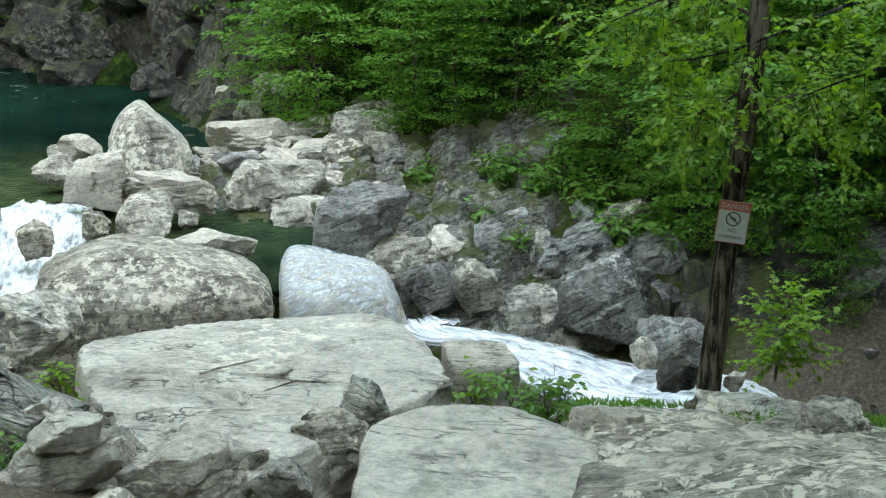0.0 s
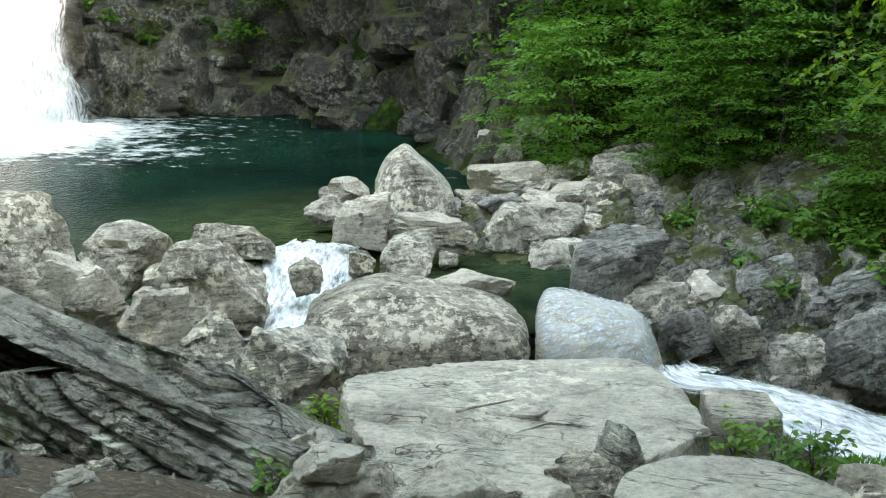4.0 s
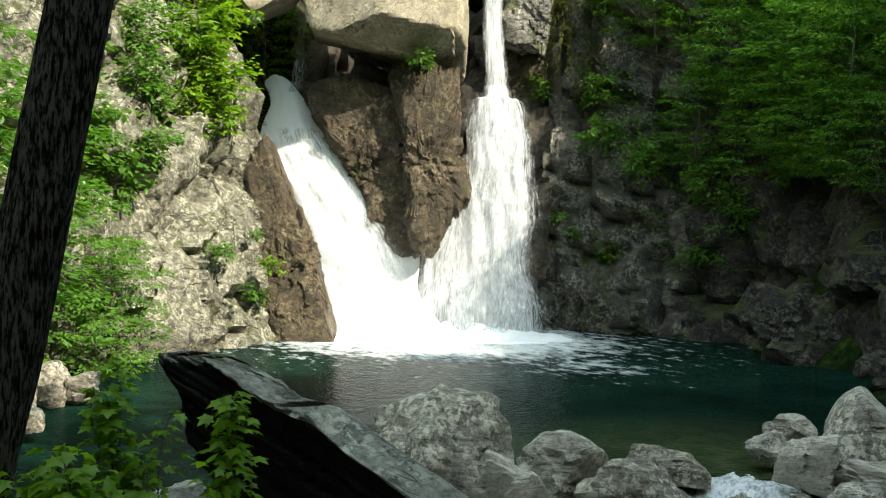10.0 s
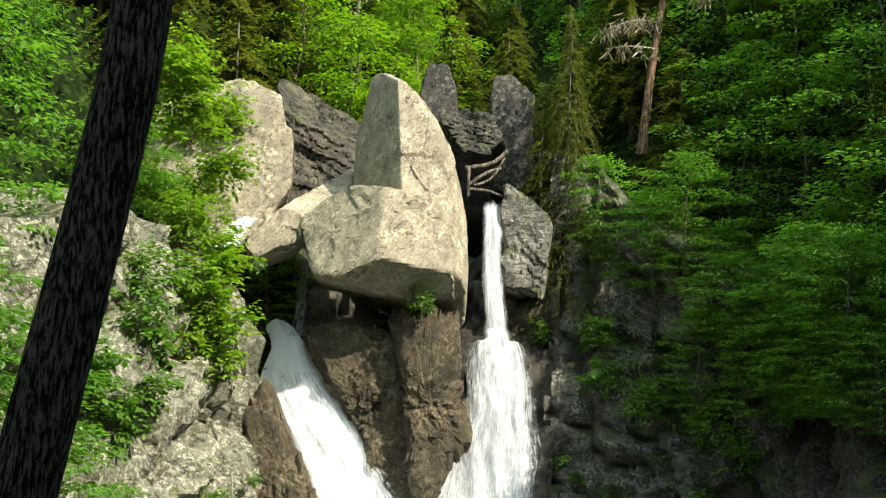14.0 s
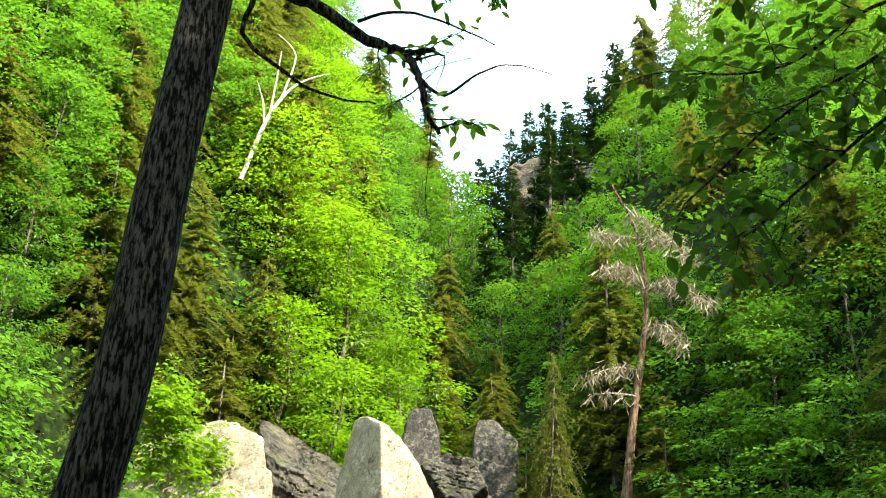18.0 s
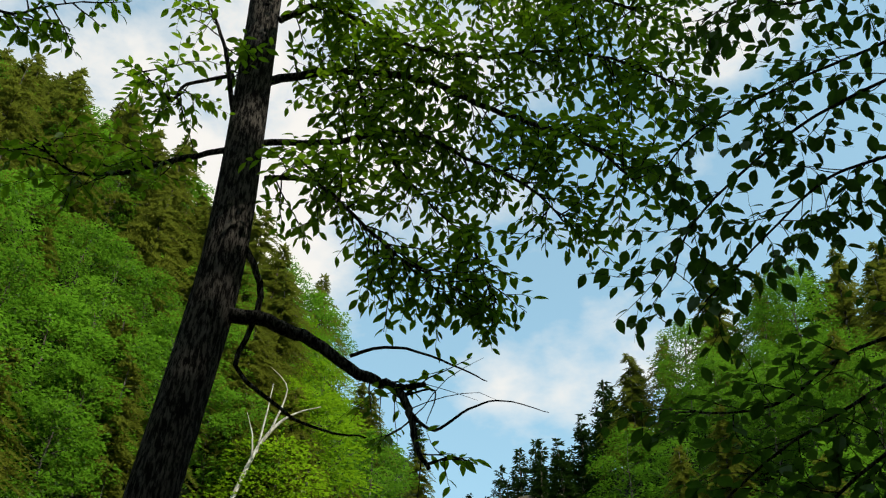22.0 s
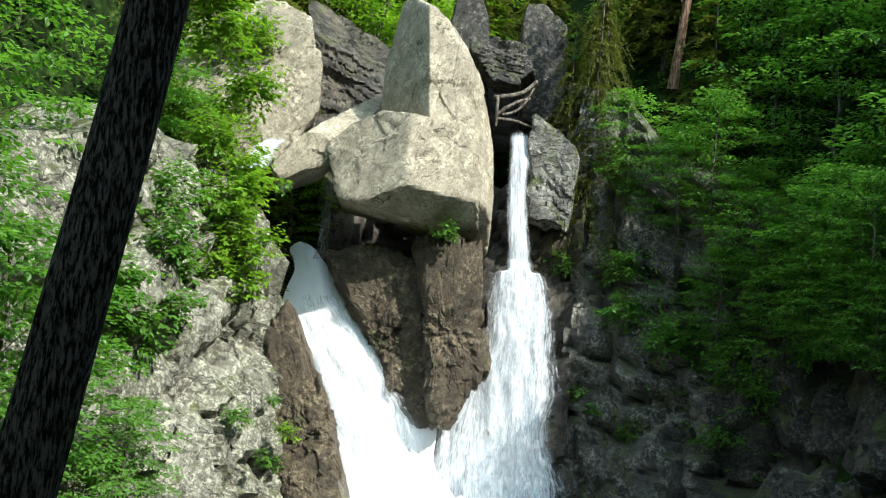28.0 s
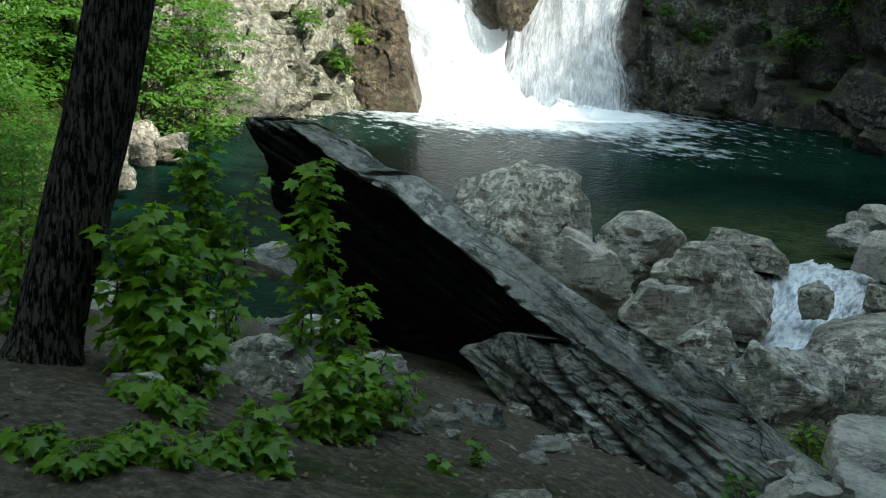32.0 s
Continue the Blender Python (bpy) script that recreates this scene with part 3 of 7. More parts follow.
def rock_sheet(name, a0, a1, d0, d1, lift, amp, material, seed, label, grain=0.9, da=0.35):
    """Broken bedrock that shows through the soil between two directions and two distances."""
    vs, fs = [], []
    na, nd = int((a1 - a0) / da), int((d1 - d0) / (da * 0.0175 * (d0 + d1) / 2))
    off = Vector((seed * 4.3, seed, seed * 2.2))
    for i in range(na + 1):
        for j in range(nd + 1):
            u, v = i / na, j / nd
            p = at(a0 + (a1 - a0) * u, d0 + (d1 - d0) * v)
            edge = min(1.0, 6 * min(u, 1 - u, v, 1 - v) + 0.5 * noise.noise(p * 0.7))
            w = Vector((p.x * grain, p.y * grain, p.z * grain + 0.35 * p.x)) + off
            h = facet(w + 0.3 * noise.noise_vector(w * 0.8)) + 0.45 * facet(w * 2.7) + 0.15 * noise.fractal(w * 5, 0.9, 2.0, 3)
            ds, _ = noise.voronoi(w + 0.3 * noise.noise_vector(w * 0.8))
            h -= 0.8 * max(0.0, 1 - (ds[1] - ds[0]) / 0.14)
            vs.append(p + Vector((0.25 * amp * noise.noise(w * 2), 0.25 * amp * noise.noise(w * 2.1 + off), lift * edge - 0.6 * (1 - edge) + amp * h * max(edge, 0.2))))
    m = nd + 1
    for i in range(na):
        for j in range(nd):
            a = i * m + j
            fs.append((a, a + 1, a + m + 1, a + m))
    ob = from_lists(name, vs, fs, material, None, True)
    ob.data.set_sharp_from_angle(angle=radians(30))
    return tagged(ob, label, "rock", "", "structure")


def cliff(name, foot, tops, material, seed, label, back=0.25, rough=0.8, step=0.35, parent=None, top_back=4.0):
    """A rock wall on a line of foot points (x, y, z), with the heights of its top; it faces the right-hand side of the line, is blocky, and leans back."""
    cols, run = [], 0.0
    for (a, b, ta, tb) in zip(foot, foot[1:], tops, tops[1:]):
        a, b = Vector(a), Vector(b)
        k = max(1, int((b - a).length / step))
        for i in range(k):
            t = i / k
            cols.append((a.lerp(b, t), ta + (tb - ta) * t))
    cols.append((Vector(foot[-1]), tops[-1]))
    # outward normals from a smoothed line
    n = len(cols)
    nor = []
    for i in range(n):
        d = cols[min(n - 1, i + 5)][0] - cols[max(0, i - 5)][0]
        v = Vector((d.y, -d.x, 0))
        nor.append(v.normalized())
    rows = max(8, int(max(t - c.z for c, t in cols) / step))
    off = Vector((seed * 5.1, seed * 2.3, seed))
    vs, fs = [], []
    for i, (c, top) in enumerate(cols):
        for j in range(rows + 4):
            q = min(j / rows, 1.0)
            p = c + Vector((0, 0, (top - c.z) * q)) - nor[i] * back * (top - c.z) * q
            if j > rows:
                p = p - nor[i] * top_back * (j - rows) / 3 + Vector((0, 0, 0.25 * (j - rows)))
            w = p + off
            wob = 0.5 * noise.noise_vector(w * 0.5)
            f = noise.fractal(w * 0.16, 1.0, 2.0, 3)
            big = facet(Vector((w.x * 0.34 + 0.12 * w.z, w.y * 0.34, w.z * 0.26)) + wob * 0.35)
            mid = facet(Vector((w.x * 0.85 - 0.3 * w.z, w.y * 0.85, w.z * 0.7)) + wob * 0.5)
            tiny = facet(w * 2.1 + wob)
            d1, _ = noise.voronoi(Vector((w.x * 0.34 + 0.12 * w.z, w.y * 0.34, w.z * 0.26)) + wob * 0.35)
            d2, _ = noise.voronoi(Vector((w.x * 0.85 - 0.3 * w.z, w.y * 0.85, w.z * 0.7)) + wob * 0.5)
            cleft = 0.8 * max(0.0, 1 - (d1[1] - d1[0]) / 0.13) + 0.3 * max(0.0, 1 - (d2[1] - d2[0]) / 0.16)
            vs.append(p + nor[i] * rough * (f * 0.9 + 2.4 * big + 0.6 * mid + 0.12 * tiny - cleft) + Vector((0, 0, 0.15 * f)))
    m = rows + 4
    for i in range(n - 1):
        for j in range(m - 1):
            a = i * m + j
            fs.append((a, a + m, a + m + 1, a + 1))
    ob = from_lists(name, vs, fs, material, parent, True)
    ob.data.set_sharp_from_angle(angle=radians(38))
    return tagged(ob, label, "cliff", "", "structure") if parent is None else tagged(ob, label)


# ---- cliffs round the pool ----
cliff("cliff_left", [(-30.11, 20.78, 0.00), (-30.83, 24.73, 0.00), (-30.78, 27.49, 0.00), (-31.20, 30.78, 0.00), (-31.47, 33.41, 0.00), (-31.74, 35.13, 0.00), (-31.90, 36.49, 0.00), (-31.98, 37.70, 0.00), (-32.28, 39.39, 0.00)],
      [12.07, 12.73, 14.35, 14.05, 13.74, 10.75, 6.72, 4.18, 0.55],
      ROCK_CLIFF, 3, "sunlit tan and grey lichen-spotted rock cliff beside the falls", 0.13, 0.8, 0.28, top_back=6.0)
cliff("cliff_behind_falls", [(-37.52, 42.91, -0.62), (-37.57, 45.49, -0.79), (-35.83, 46.88, -0.59), (-32.86, 46.57, -0.32), (-30.69, 46.24, -0.11), (-28.00, 47.92, 0.01), (-26.39, 48.26, 0.12)],
      [16.38, 16.64, 15.80, 14.47, 13.83, 16.69, 18.43],
      ROCK_WET, 8, "dark wet rock face behind the falling water", 0.04, 0.8, 0.28)
cliff("cliff_right", [(-26.70, 47.51, -0.04), (-24.58, 48.17, 0.00), (-22.74, 49.03, 0.00), (-20.0, 48.95, 0.00)],
      [20.45, 19.34, 16.38, 14.4],
      ROCK_WALL, 5, "grey-brown lichened rock wall beside the second fall", 0.12, 0.9, 0.28)
# carries on cliff_right in stone whose colour holds the wall's shade
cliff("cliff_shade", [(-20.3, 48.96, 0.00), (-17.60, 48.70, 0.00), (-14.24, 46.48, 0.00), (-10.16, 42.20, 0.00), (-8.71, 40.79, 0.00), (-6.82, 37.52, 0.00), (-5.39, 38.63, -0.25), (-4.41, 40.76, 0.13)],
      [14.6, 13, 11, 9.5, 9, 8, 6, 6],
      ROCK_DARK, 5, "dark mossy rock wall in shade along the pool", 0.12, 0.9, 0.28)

# ---- rocks at the head of the falls ----
def one_thing(name, label, category, *pieces):
    root = tagged(new(name), label, category)
    root.location = pieces[0].location
    bpy.context.view_layer.update()
    for o in pieces:
        m = o.matrix_basis.copy()
        o.parent = root
        o.matrix_basis = Matrix.Translation(-root.location) @ m
        if "category" in o:
            del o["category"]
    return root



BLADE = profile_rock("upper_blade", (-30.8, 41.02, 15.83), 36, [(-0.89, 6.03), (-0.35, 6.27), (0.36, 5.86), (1.64, 4.36), (2.92, 2.61), (3.40, 0.85), (3.59, -1.66), (3.45, -4.89), (1.82, -4.38), (-0.40, -3.74), (-1.66, -2.29), (-1.59, 0.59), (-1.51, 2.99), (-1.16, 4.79)], 3.6, 3.5, ROCK_TAN, 4, "tall blade of the boulder", 7, 0.05,
                     cuts=[((0.35, -0.93, 0.1), 2.63), ((-0.8, -0.6, 0.0), 1.05), ((0.1, -0.57, -0.81), 3.86), ((0.9, -0.4, 0.15), 3.05), ((0.0, 0.75, 0.66), 4.2), ((0.0, -0.6, 0.8), 5.6)], rough=0.011, soft=45)
BLOCK = profile_rock("lower_block", (-30.8, 41.02, 15.83), 36, [(-3.62, -0.72), (-2.71, 0.18), (-1.45, 0.67), (0.53, 0.47), (2.48, -0.44), (3.05, -4.55), (-1.63, -3.43), (-2.98, -3.21), (-3.38, -2.20)], 3.8, 2.4, ROCK_TAN, 9, "lower block that overhangs the cave", 6, 0.05,
                     cuts=[((0.35, -0.93, 0.1), 2.72), ((-0.42, -0.9, 0.12), 2.75), ((0.0, -0.8, 0.6), 2.62), ((0.1, -0.57, -0.81), 3.95)], rough=0.016, soft=90)
one_thing("split_boulder", "huge split tan boulder wedged between the two falls", "rock", BLADE, BLOCK)
profile_rock("sloping_rock", (-33.67, 38.97, 15.37), 41, [(-2.30, -2.11), (-2.65, -1.14), (-1.50, -0.09), (0.37, 1.78), (1.58, 2.75), (2.57, 3.07), (2.69, 0.12), (0.99, -0.72), (-0.45, -1.29), (-1.13, -2.18)], 1.4, 2.5, ROCK_TAN, 12, "pale sloping rock slab leaning on the huge boulder", 5, 0.05, rough=0.02, soft=60, cuts=[((0.2, -0.7, 0.7), 0.9)])
profile_rock("joint_rock", (-26.75, 47.60, 14.06), 29, [(-1.81, 4.37), (-0.62, 4.65), (0.31, 2.50), (2.00, 1.32), (2.42, -0.63), (1.35, -1.99), (0.07, -1.58), (-0.30, -4.52), (-1.57, -4.80), (-1.90, 1.14)], 0.8, 4.0, ROCK_BANK, 15, "grey slanting rock face beside the narrow jet", 5, 0.1, rough=0.03, soft=50, strata=0.4, strata_axis=(0.7, 0, 0.7))
profile_rock("pale_wall", (-39.21, 39.28, 19.01), 45, [(-3.63, 0.43), (-2.76, 2.58), (-1.09, 3.20), (1.16, 3.79), (2.57, 2.94), (3.13, 0.66), (3.15, -1.55), (1.89, -3.54), (-0.63, -4.76), (-3.57, -3.35)], 1.4, 5, ROCK_TAN, 26, "pale tan wall of rock above the cliff", 6, 0.06, rough=0.03, soft=60, cuts=[((-0.3, -1, 0.3), 1.1)])
# these far rocks get darker stone, so their shade sits in the colour
profile_rock("far_rock", (-37.63, 44.14, 20.23), 40, [(-1.93, 3.34), (-0.18, 2.64), (2.75, 1.03), (2.93, -3.47), (-1.52, -3.68), (-2.04, 0.32)], 1.5, 3, ROCK_WET, 16, "layered brown rock above the falls", 6, 0.05, rough=0.035, soft=60, strata=0.45, strata_axis=(0.45, 0, 1), cuts=[((0.4, -0.8, 0.5), 1.2)])
profile_rock("far_rock", (-34.04, 49.41, 22.44), 35, [(-1.02, 1.28), (-0.46, 2.71), (0.44, 2.73), (1.00, 1.50), (1.18, -3.97), (-1.15, -4.04)], 1.5, 2, ROCK_DARK, 17, "smooth grey rock in the shade above the falls", 5, 0.12, rough=0.025, soft=40)
profile_rock("far_rock", (-30.89, 51.44, 22.25), 31, [(-1.05, 1.40), (-0.77, 2.49), (0.12, 2.50), (1.31, 1.27), (1.34, -3.72), (-0.97, -3.76)], 1.2, 2, ROCK_DARK, 18, "smooth grey rock in the shade above the falls", 5, 0.12, rough=0.025, soft=40)
profile_rock("far_rock", (-30.82, 47.95, 20.88), 33, [(-1.77, 0.59), (-0.80, 1.19), (0.75, 0.93), (1.61, -0.45), (0.65, -1.18), (-0.47, -1.06)], 1.0, 1.5, ROCK_DARK, 19, "blue-grey rock wedged over the narrow jet", 5, 0.1, rough=0.045, soft=50, strata=0.3, strata_axis=(0.3, 0, 1))
cliff("rock_step", [(-43.43, 39.93, 14.14), (-40.79, 44.68, 15.24), (-38.52, 47.30, 16.07), (-34.81, 50.09, 17.43), (-30.34, 51.76, 17.34), (-27.40, 51.12, 16.40)], [20.08, 21.77, 22.28, 22.01, 20.92, 19.25], ROCK_WET, 13, "dark broken rock step behind the head of the falls", 0.1, 0.7, 0.35)
profile_rock("scree_face", (-58.85, 111.41, 74.65), 30, [(-5.07, 2.19), (-3.02, 4.14), (1.77, 4.51), (5.13, 2.92), (5.81, -1.71), (2.95, -4.11), (-1.71, -4.10), (-4.39, -1.67)], 2.0, 4.0, ROCK_RUST, 61, "bare grey rock face high on the far slope", 5, 0.4, rough=0.06, soft=30)
profile_rock("cave_pillar", (-29.22, 42.04, 7.48), 36, [(-1.61, 3.26), (-1.04, 4.01), (1.16, 4.18), (1.39, 2.22), (1.54, -1.18), (1.03, -2.63), (0.22, -4.08), (-0.50, -4.09), (-0.91, -2.19), (-1.26, 0.70)], 0.9, 2.5, ROCK_RUST, 51, "brown wet pillar of rock under the huge boulder", 6, 0.5, rough=0.085, soft=30)
profile_rock("cave_rock", (-31.77, 41.42, 7.3), 36, [(-3.05, 3.45), (-1.09, 3.87), (1.16, 3.17), (1.85, -0.04), (2.42, -3.94), (1.34, -4.69), (0.06, -2.52), (-2.73, 0.86)], 0.8, 2.5, ROCK_RUST, 52, "rust-brown wet rock beside the broad fall", 6, 0.5, rough=0.085, soft=30)
profile_rock("stained_buttress", (-32.08, 36.51, 3.63), 36, [(-1.02, 4.76), (-0.18, 3.40), (0.79, 1.61), (1.18, -0.19), (1.57, -1.97), (2.54, -4.61), (-0.36, -4.64), (-1.00, -2.22), (-1.55, 0.67), (-1.99, 3.37)], 0.7, 2.5, ROCK_RUST, 53, "brown water-stained rock at the edge of the broad fall", 6, 0.5, rough=0.08, soft=30)
def slab(name, centre, yaw, outline, up, down, material, seed, label, tilt=0.0, level=5, rough=0.018, cuts=(), strata=0.0):
    """A rock with a flat top: its outline lies in plan (across, away)."""
    return profile_rock(name, centre, yaw, outline, up, down, material, seed, label, level, 0.3, cuts, rough, 22.0, strata, (0, 1, 0), -90 + tilt)


# the slab that leans up from the bank over the hollow
def layered(h, u, seed):
    """Relief of weathered layers: h runs across the bedding, u along it."""
    d = 0.0
    for k, (w, a) in enumerate(((0.21, 0.42), (0.085, 0.5), (0.036, 0.55))):
        q = h / w + 0.5 * noise.noise(Vector((u * 0.5, h * 0.4, seed + k))) + 0.1 * noise.noise(Vector((u * 2.6, h, seed - k)))
        c = math.floor(q)
        d += 1.35 * w * a * (noise.noise(Vector((c * 3.7, u * (0.35 + 0.5 * k), seed * 2.3))) * 1.5 - 0.9 * max(0.0, 1 - (q - c) / 0.22))
    return d


def leaning_slab():
    """A thick slab of schist that rises from its layered foot and overhangs a hollow."""
    root = tagged(new("leaning_slab"), "dark layered slab of rock leaning up over a shadowed hollow", "rock")
    origin, turn = Vector((-8.98, 8.26, 0)), radians(-5)
    along, out = Vector((math.cos(turn), math.sin(turn), 0)), Vector((math.sin(turn), -math.cos(turn), 0))
    root.location = origin + along * 4 + Vector((0, 0, 1.6))

    def tongue(name, u0, u1, section, material, pick, seed, nu=230, nv=140):
        rows = []
        for i in range(nu + 1):
            u = u0 + (u1 - u0) * i / nu
            line = section(u)
            ln = [0.0]
            for (a, b), (c, d) in zip(line, line[1:]):
                ln.append(ln[-1] + math.hypot(c - a, d - b))
            row = []
            for j in range(nv + 1):
                t = ln[-1] * j / nv
                o, z = float(np.interp(t, ln, [p[0] for p in line])), float(np.interp(t, ln, [p[1] for p in line]))
                h = 0.35 * u + 0.94 * z + 0.3 * o
                r = layered(h, u, seed) + 0.05 * noise.noise(Vector((u * 1.3, z * 2, seed))) + 0.02 * noise.fractal(Vector((u * 6, o * 6, z * 9)), 0.8, 2.0, 3)
                row.append(origin + along * (u + 0.05 * noise.noise(Vector((z * 4, o * 4, seed)))) + out * (o + r) + Vector((0, 0, z + 0.35 * r)) - root.location)
            rows.append((row, [t * ln[-1] / nv for t in range(nv + 1)], ln))
        vs = [p for r, _, _ in rows for p in r]
        m = nv + 1
        for label, mat_, part_name, test in pick:
            fs = []
            for i in range(nu):
                u = u0 + (u1 - u0) * (i + 0.5) / nu
                for j in range(nv):
                    if test(u, rows[i][1][j], rows[i][2]):
                        a = i * m + j
                        fs.append((a, a + m, a + m + 1, a + 1))
            if part_name == pick[0][2]:
                fs += [tuple(range(nv, -1, -1)), tuple(nu * m + j for j in range(m))]
            ob = from_lists(part_name, vs, fs, mat_, root, True)
            b = bmesh.new()
            b.from_mesh(ob.data)
            bmesh.ops.delete(b, geom=[v for v in b.verts if not v.link_faces], context="VERTS")
            b.to_mesh(ob.data)
            b.free()
            ob.data.set_sharp_from_angle(angle=radians(32))
            tagged(ob, label)

    crest = ([0, 0.62, 1.13, 1.61, 2.22, 2.65, 3.13, 3.58, 4.2, 4.76, 5.27, 5.78, 6.23, 6.5], [4.0, 4.04, 3.9, 3.74, 3.69, 3.48, 3.32, 3.17, 2.97, 2.82, 2.72, 2.43, 2.05, 1.75])
    band = ([0, 0.6, 1.6, 2.4, 3.2, 4.2, 5.2, 6.5], [0.02, 0.03, 0.05, 0.09, 0.13, 0.2, 0.22, 0.2])
    under = ([0, 0.15, 0.4, 0.7, 1.0, 1.6, 3.2, 6.5], [3.55, 3.0, 2.55, 2.1, 1.7, 1.2, 1.0, 1.0])
    inset = ([0, 0.6, 1.5, 3.4, 4.3, 4.7, 6.5], [0.25, 0.5, 0.9, 1.1, 0.7, -0.15, -0.3])

    def plate(u):
        z, low = float(np.interp(u, *crest)), float(np.interp(u, *under))
        lip, r = z - float(np.interp(u, *band)), float(np.interp(u, *inset))
        low = min(low, lip - 0.06)
        return [(-1.7, low), (-1.5, z - 0.8), (-0.35, z - 0.02), (0.0, lip), (-r * 0.3, lip + (low - lip) * 0.3), (-r * 0.75, lip + (low - lip) * 0.65), (-r, low)]

    foot_top = ([3.45, 3.6, 4.02, 4.41, 4.86, 5.27, 5.72, 6.1], [2.56, 2.68, 2.73, 2.74, 2.62, 2.5, 2.33, 2.2])
    foot_low = [2.5, 2.42, 2.18, 2.06, 1.99, 1.94, 1.87, 1.8]

    def foot(u):
        z, low = float(np.interp(u, *foot_top)), float(np.interp(u, foot_top[0], foot_low))
        return [(-1.1, z - 0.35), (-0.35, z - 0.1), (0.16, z - 0.04), (0.36, z + (low - z) * 0.45), (0.48, low), (0.1, low - 0.25), (-0.6, low - 0.5)]

    # the overhang's faces take the black stone that stands for their shade
    tongue("upper_plate", 0.0, 6.5, plate, ROCK_FOOT, (("grey weathered upper face of the slab", ROCK_FOOT, "weathered_cap", lambda u, t, ln: t <= ln[3] + 0.05 or u > 4.25), ("underside of the slab, its shade put in as black", ROCK_SLAB_SHADE, "overhang", lambda u, t, ln: t > ln[3] + 0.05 and u <= 4.25)), 3.0)
    tongue("layered_foot", foot_top[0][0], foot_top[0][-1], foot, ROCK_FOOT, (("layered foot of the slab with weathered ridges", ROCK_FOOT, "layered_foot", lambda u, t, ln: True),), 8.0, 150, 110)


leaning_slab()

# flat slabs on the near bank
BROAD = slab("flat_slab", (-1.38, 9.50, 1.72), 8, [(-1.99, 1.39), (-0.99, 1.94), (1.02, 1.99), (1.39, 1.12), (1.50, -0.05), (1.30, -0.65), (0.51, -1.50), (-0.25, -2.23), (-0.89, -1.84), (-1.60, -0.16)], 0.12, 1.6, ROCK_PALE, 23, "broad flat pale grey slab with thin cracks on the bank", -3, 6)
slab("flat_slab", (0.23, 7.37, 2.05), -2, [(-0.81, -0.30), (-0.77, 0.52), (-0.36, 0.90), (0.20, 0.92), (0.58, 0.57), (0.86, 0.16), (0.81, -0.62), (0.21, -1.13), (-0.72, -1.04)], 0.1, 1.2, ROCK_PALE, 24, "flat pale grey slab beside the broad one", -3, 6)


def cleave(ob, line, wide, deep, step=0.0):
    """Opens a crack along a line on the top of a slab; one side of it sinks by step."""
    m = ob.matrix_basis
    inv = m.inverted()
    segs = [(Vector(a), Vector(b)) for a, b in zip(line, line[1:])]
    for v in ob.data.vertices:
        w = m @ v.co
        best, side = 9.0, 0.0
        for a, b in segs:
            d = b - a
            t = max(0.0, min(1.0, (w.xy - a).dot(d) / d.length_squared))
            q = (w.xy - a - d * t).length
            if q < best:
                best, side = q, d.cross(w.xy - a)
        best += 0.02 * noise.noise(w * 6)
        drop = deep * max(0.0, 1 - best / wide)
        if side < 0 and best < 0.35:
            drop += step * (1 - best / 0.35)
        if drop > 0:
            v.co = inv @ (w - Vector((0, 0, drop)))


cleave(BROAD, [(-3.47, 10.23), (-3.16, 9.68), (-2.90, 9.51), (-2.58, 9.30), (-2.28, 9.44), (-1.98, 9.31), (-1.80, 9.23), (-1.60, 8.99)], 0.085, 0.17, 0.05)
cleave(BROAD, [(-2.67, 9.65), (-2.38, 9.60), (-2.13, 9.44)], 0.06, 0.1, 0.0)
cleave(BROAD, [(-2.71, 8.26), (-2.53, 8.58), (-2.29, 8.68), (-2.00, 8.59)], 0.08, 0.14, 0.05)
cleave(BROAD, [(0.04, 10.13), (-0.37, 10.01), (-0.89, 10.21), (-1.29, 10.10)], 0.03, 0.03, 0.02)
slab("low_slab", (0.41, 11.09, 1.35), -2, [(-0.45, 0.47), (0.20, 0.45), (0.37, -0.20), (0.19, -0.38), (-0.31, -0.35)], 0.1, 0.9, ROCK_PALE, 25, "low pale slab at the edge of the stream", 0, 5)
GREYS = (ROCK_GREY, ROCK_PALE, ROCK_BROWN, ROCK_BLUE)
# centre, width, height, yaw of each loose rock; depth, seed, stone, tilt
boulder((-13.47, 19.87, 0.69), 3.54, 1.86, 34, 0.8, 31, ROCK_BROWN, (0, 4), 4, 0.3, "large grey-brown boulder at the edge of the pool", cuts=12)
boulder((-10.56, 19.87, 0.51), 1.81, 1.28, 28, 0.9, 32, ROCK_GREY, (0, 0), 4, 0, "rounded grey boulder by the pool", soft=15)
boulder((-9.55, 22.56, 0.40), 1.66, 0.67, 23, 0.7, 33, ROCK_BROWN, (0, 0), 4, 0.2, "low brown boulder at the pool's outlet")
boulder((-8.85, 19.60, 0.18), 2.05, 1.40, 24, 0.8, 34, ROCK_BROWN, (0, 4), 4, 0.3, "squared brown layered boulder beside the outlet", cuts=6)
boulder((-9.60, 16.40, 0.50), 1.59, 1.51, 30, 0.8, 35, ROCK_PALE, (0, 25), 5, 0, "pale pitted boulder beside the leaning slab")
boulder((-8.29, 16.31, 0.39), 1.03, 1.10, 27, 0.8, 36, ROCK_PALE, (0, 0), 5, 0, "pale rounded boulder beside the leaning slab")
boulder((-6.82, 15.13, 0.46), 1.05, 0.82, 24, 0.9, 37, ROCK_GREY, (0, 10), 5, 0.3, "flat grey boulder between larger ones")
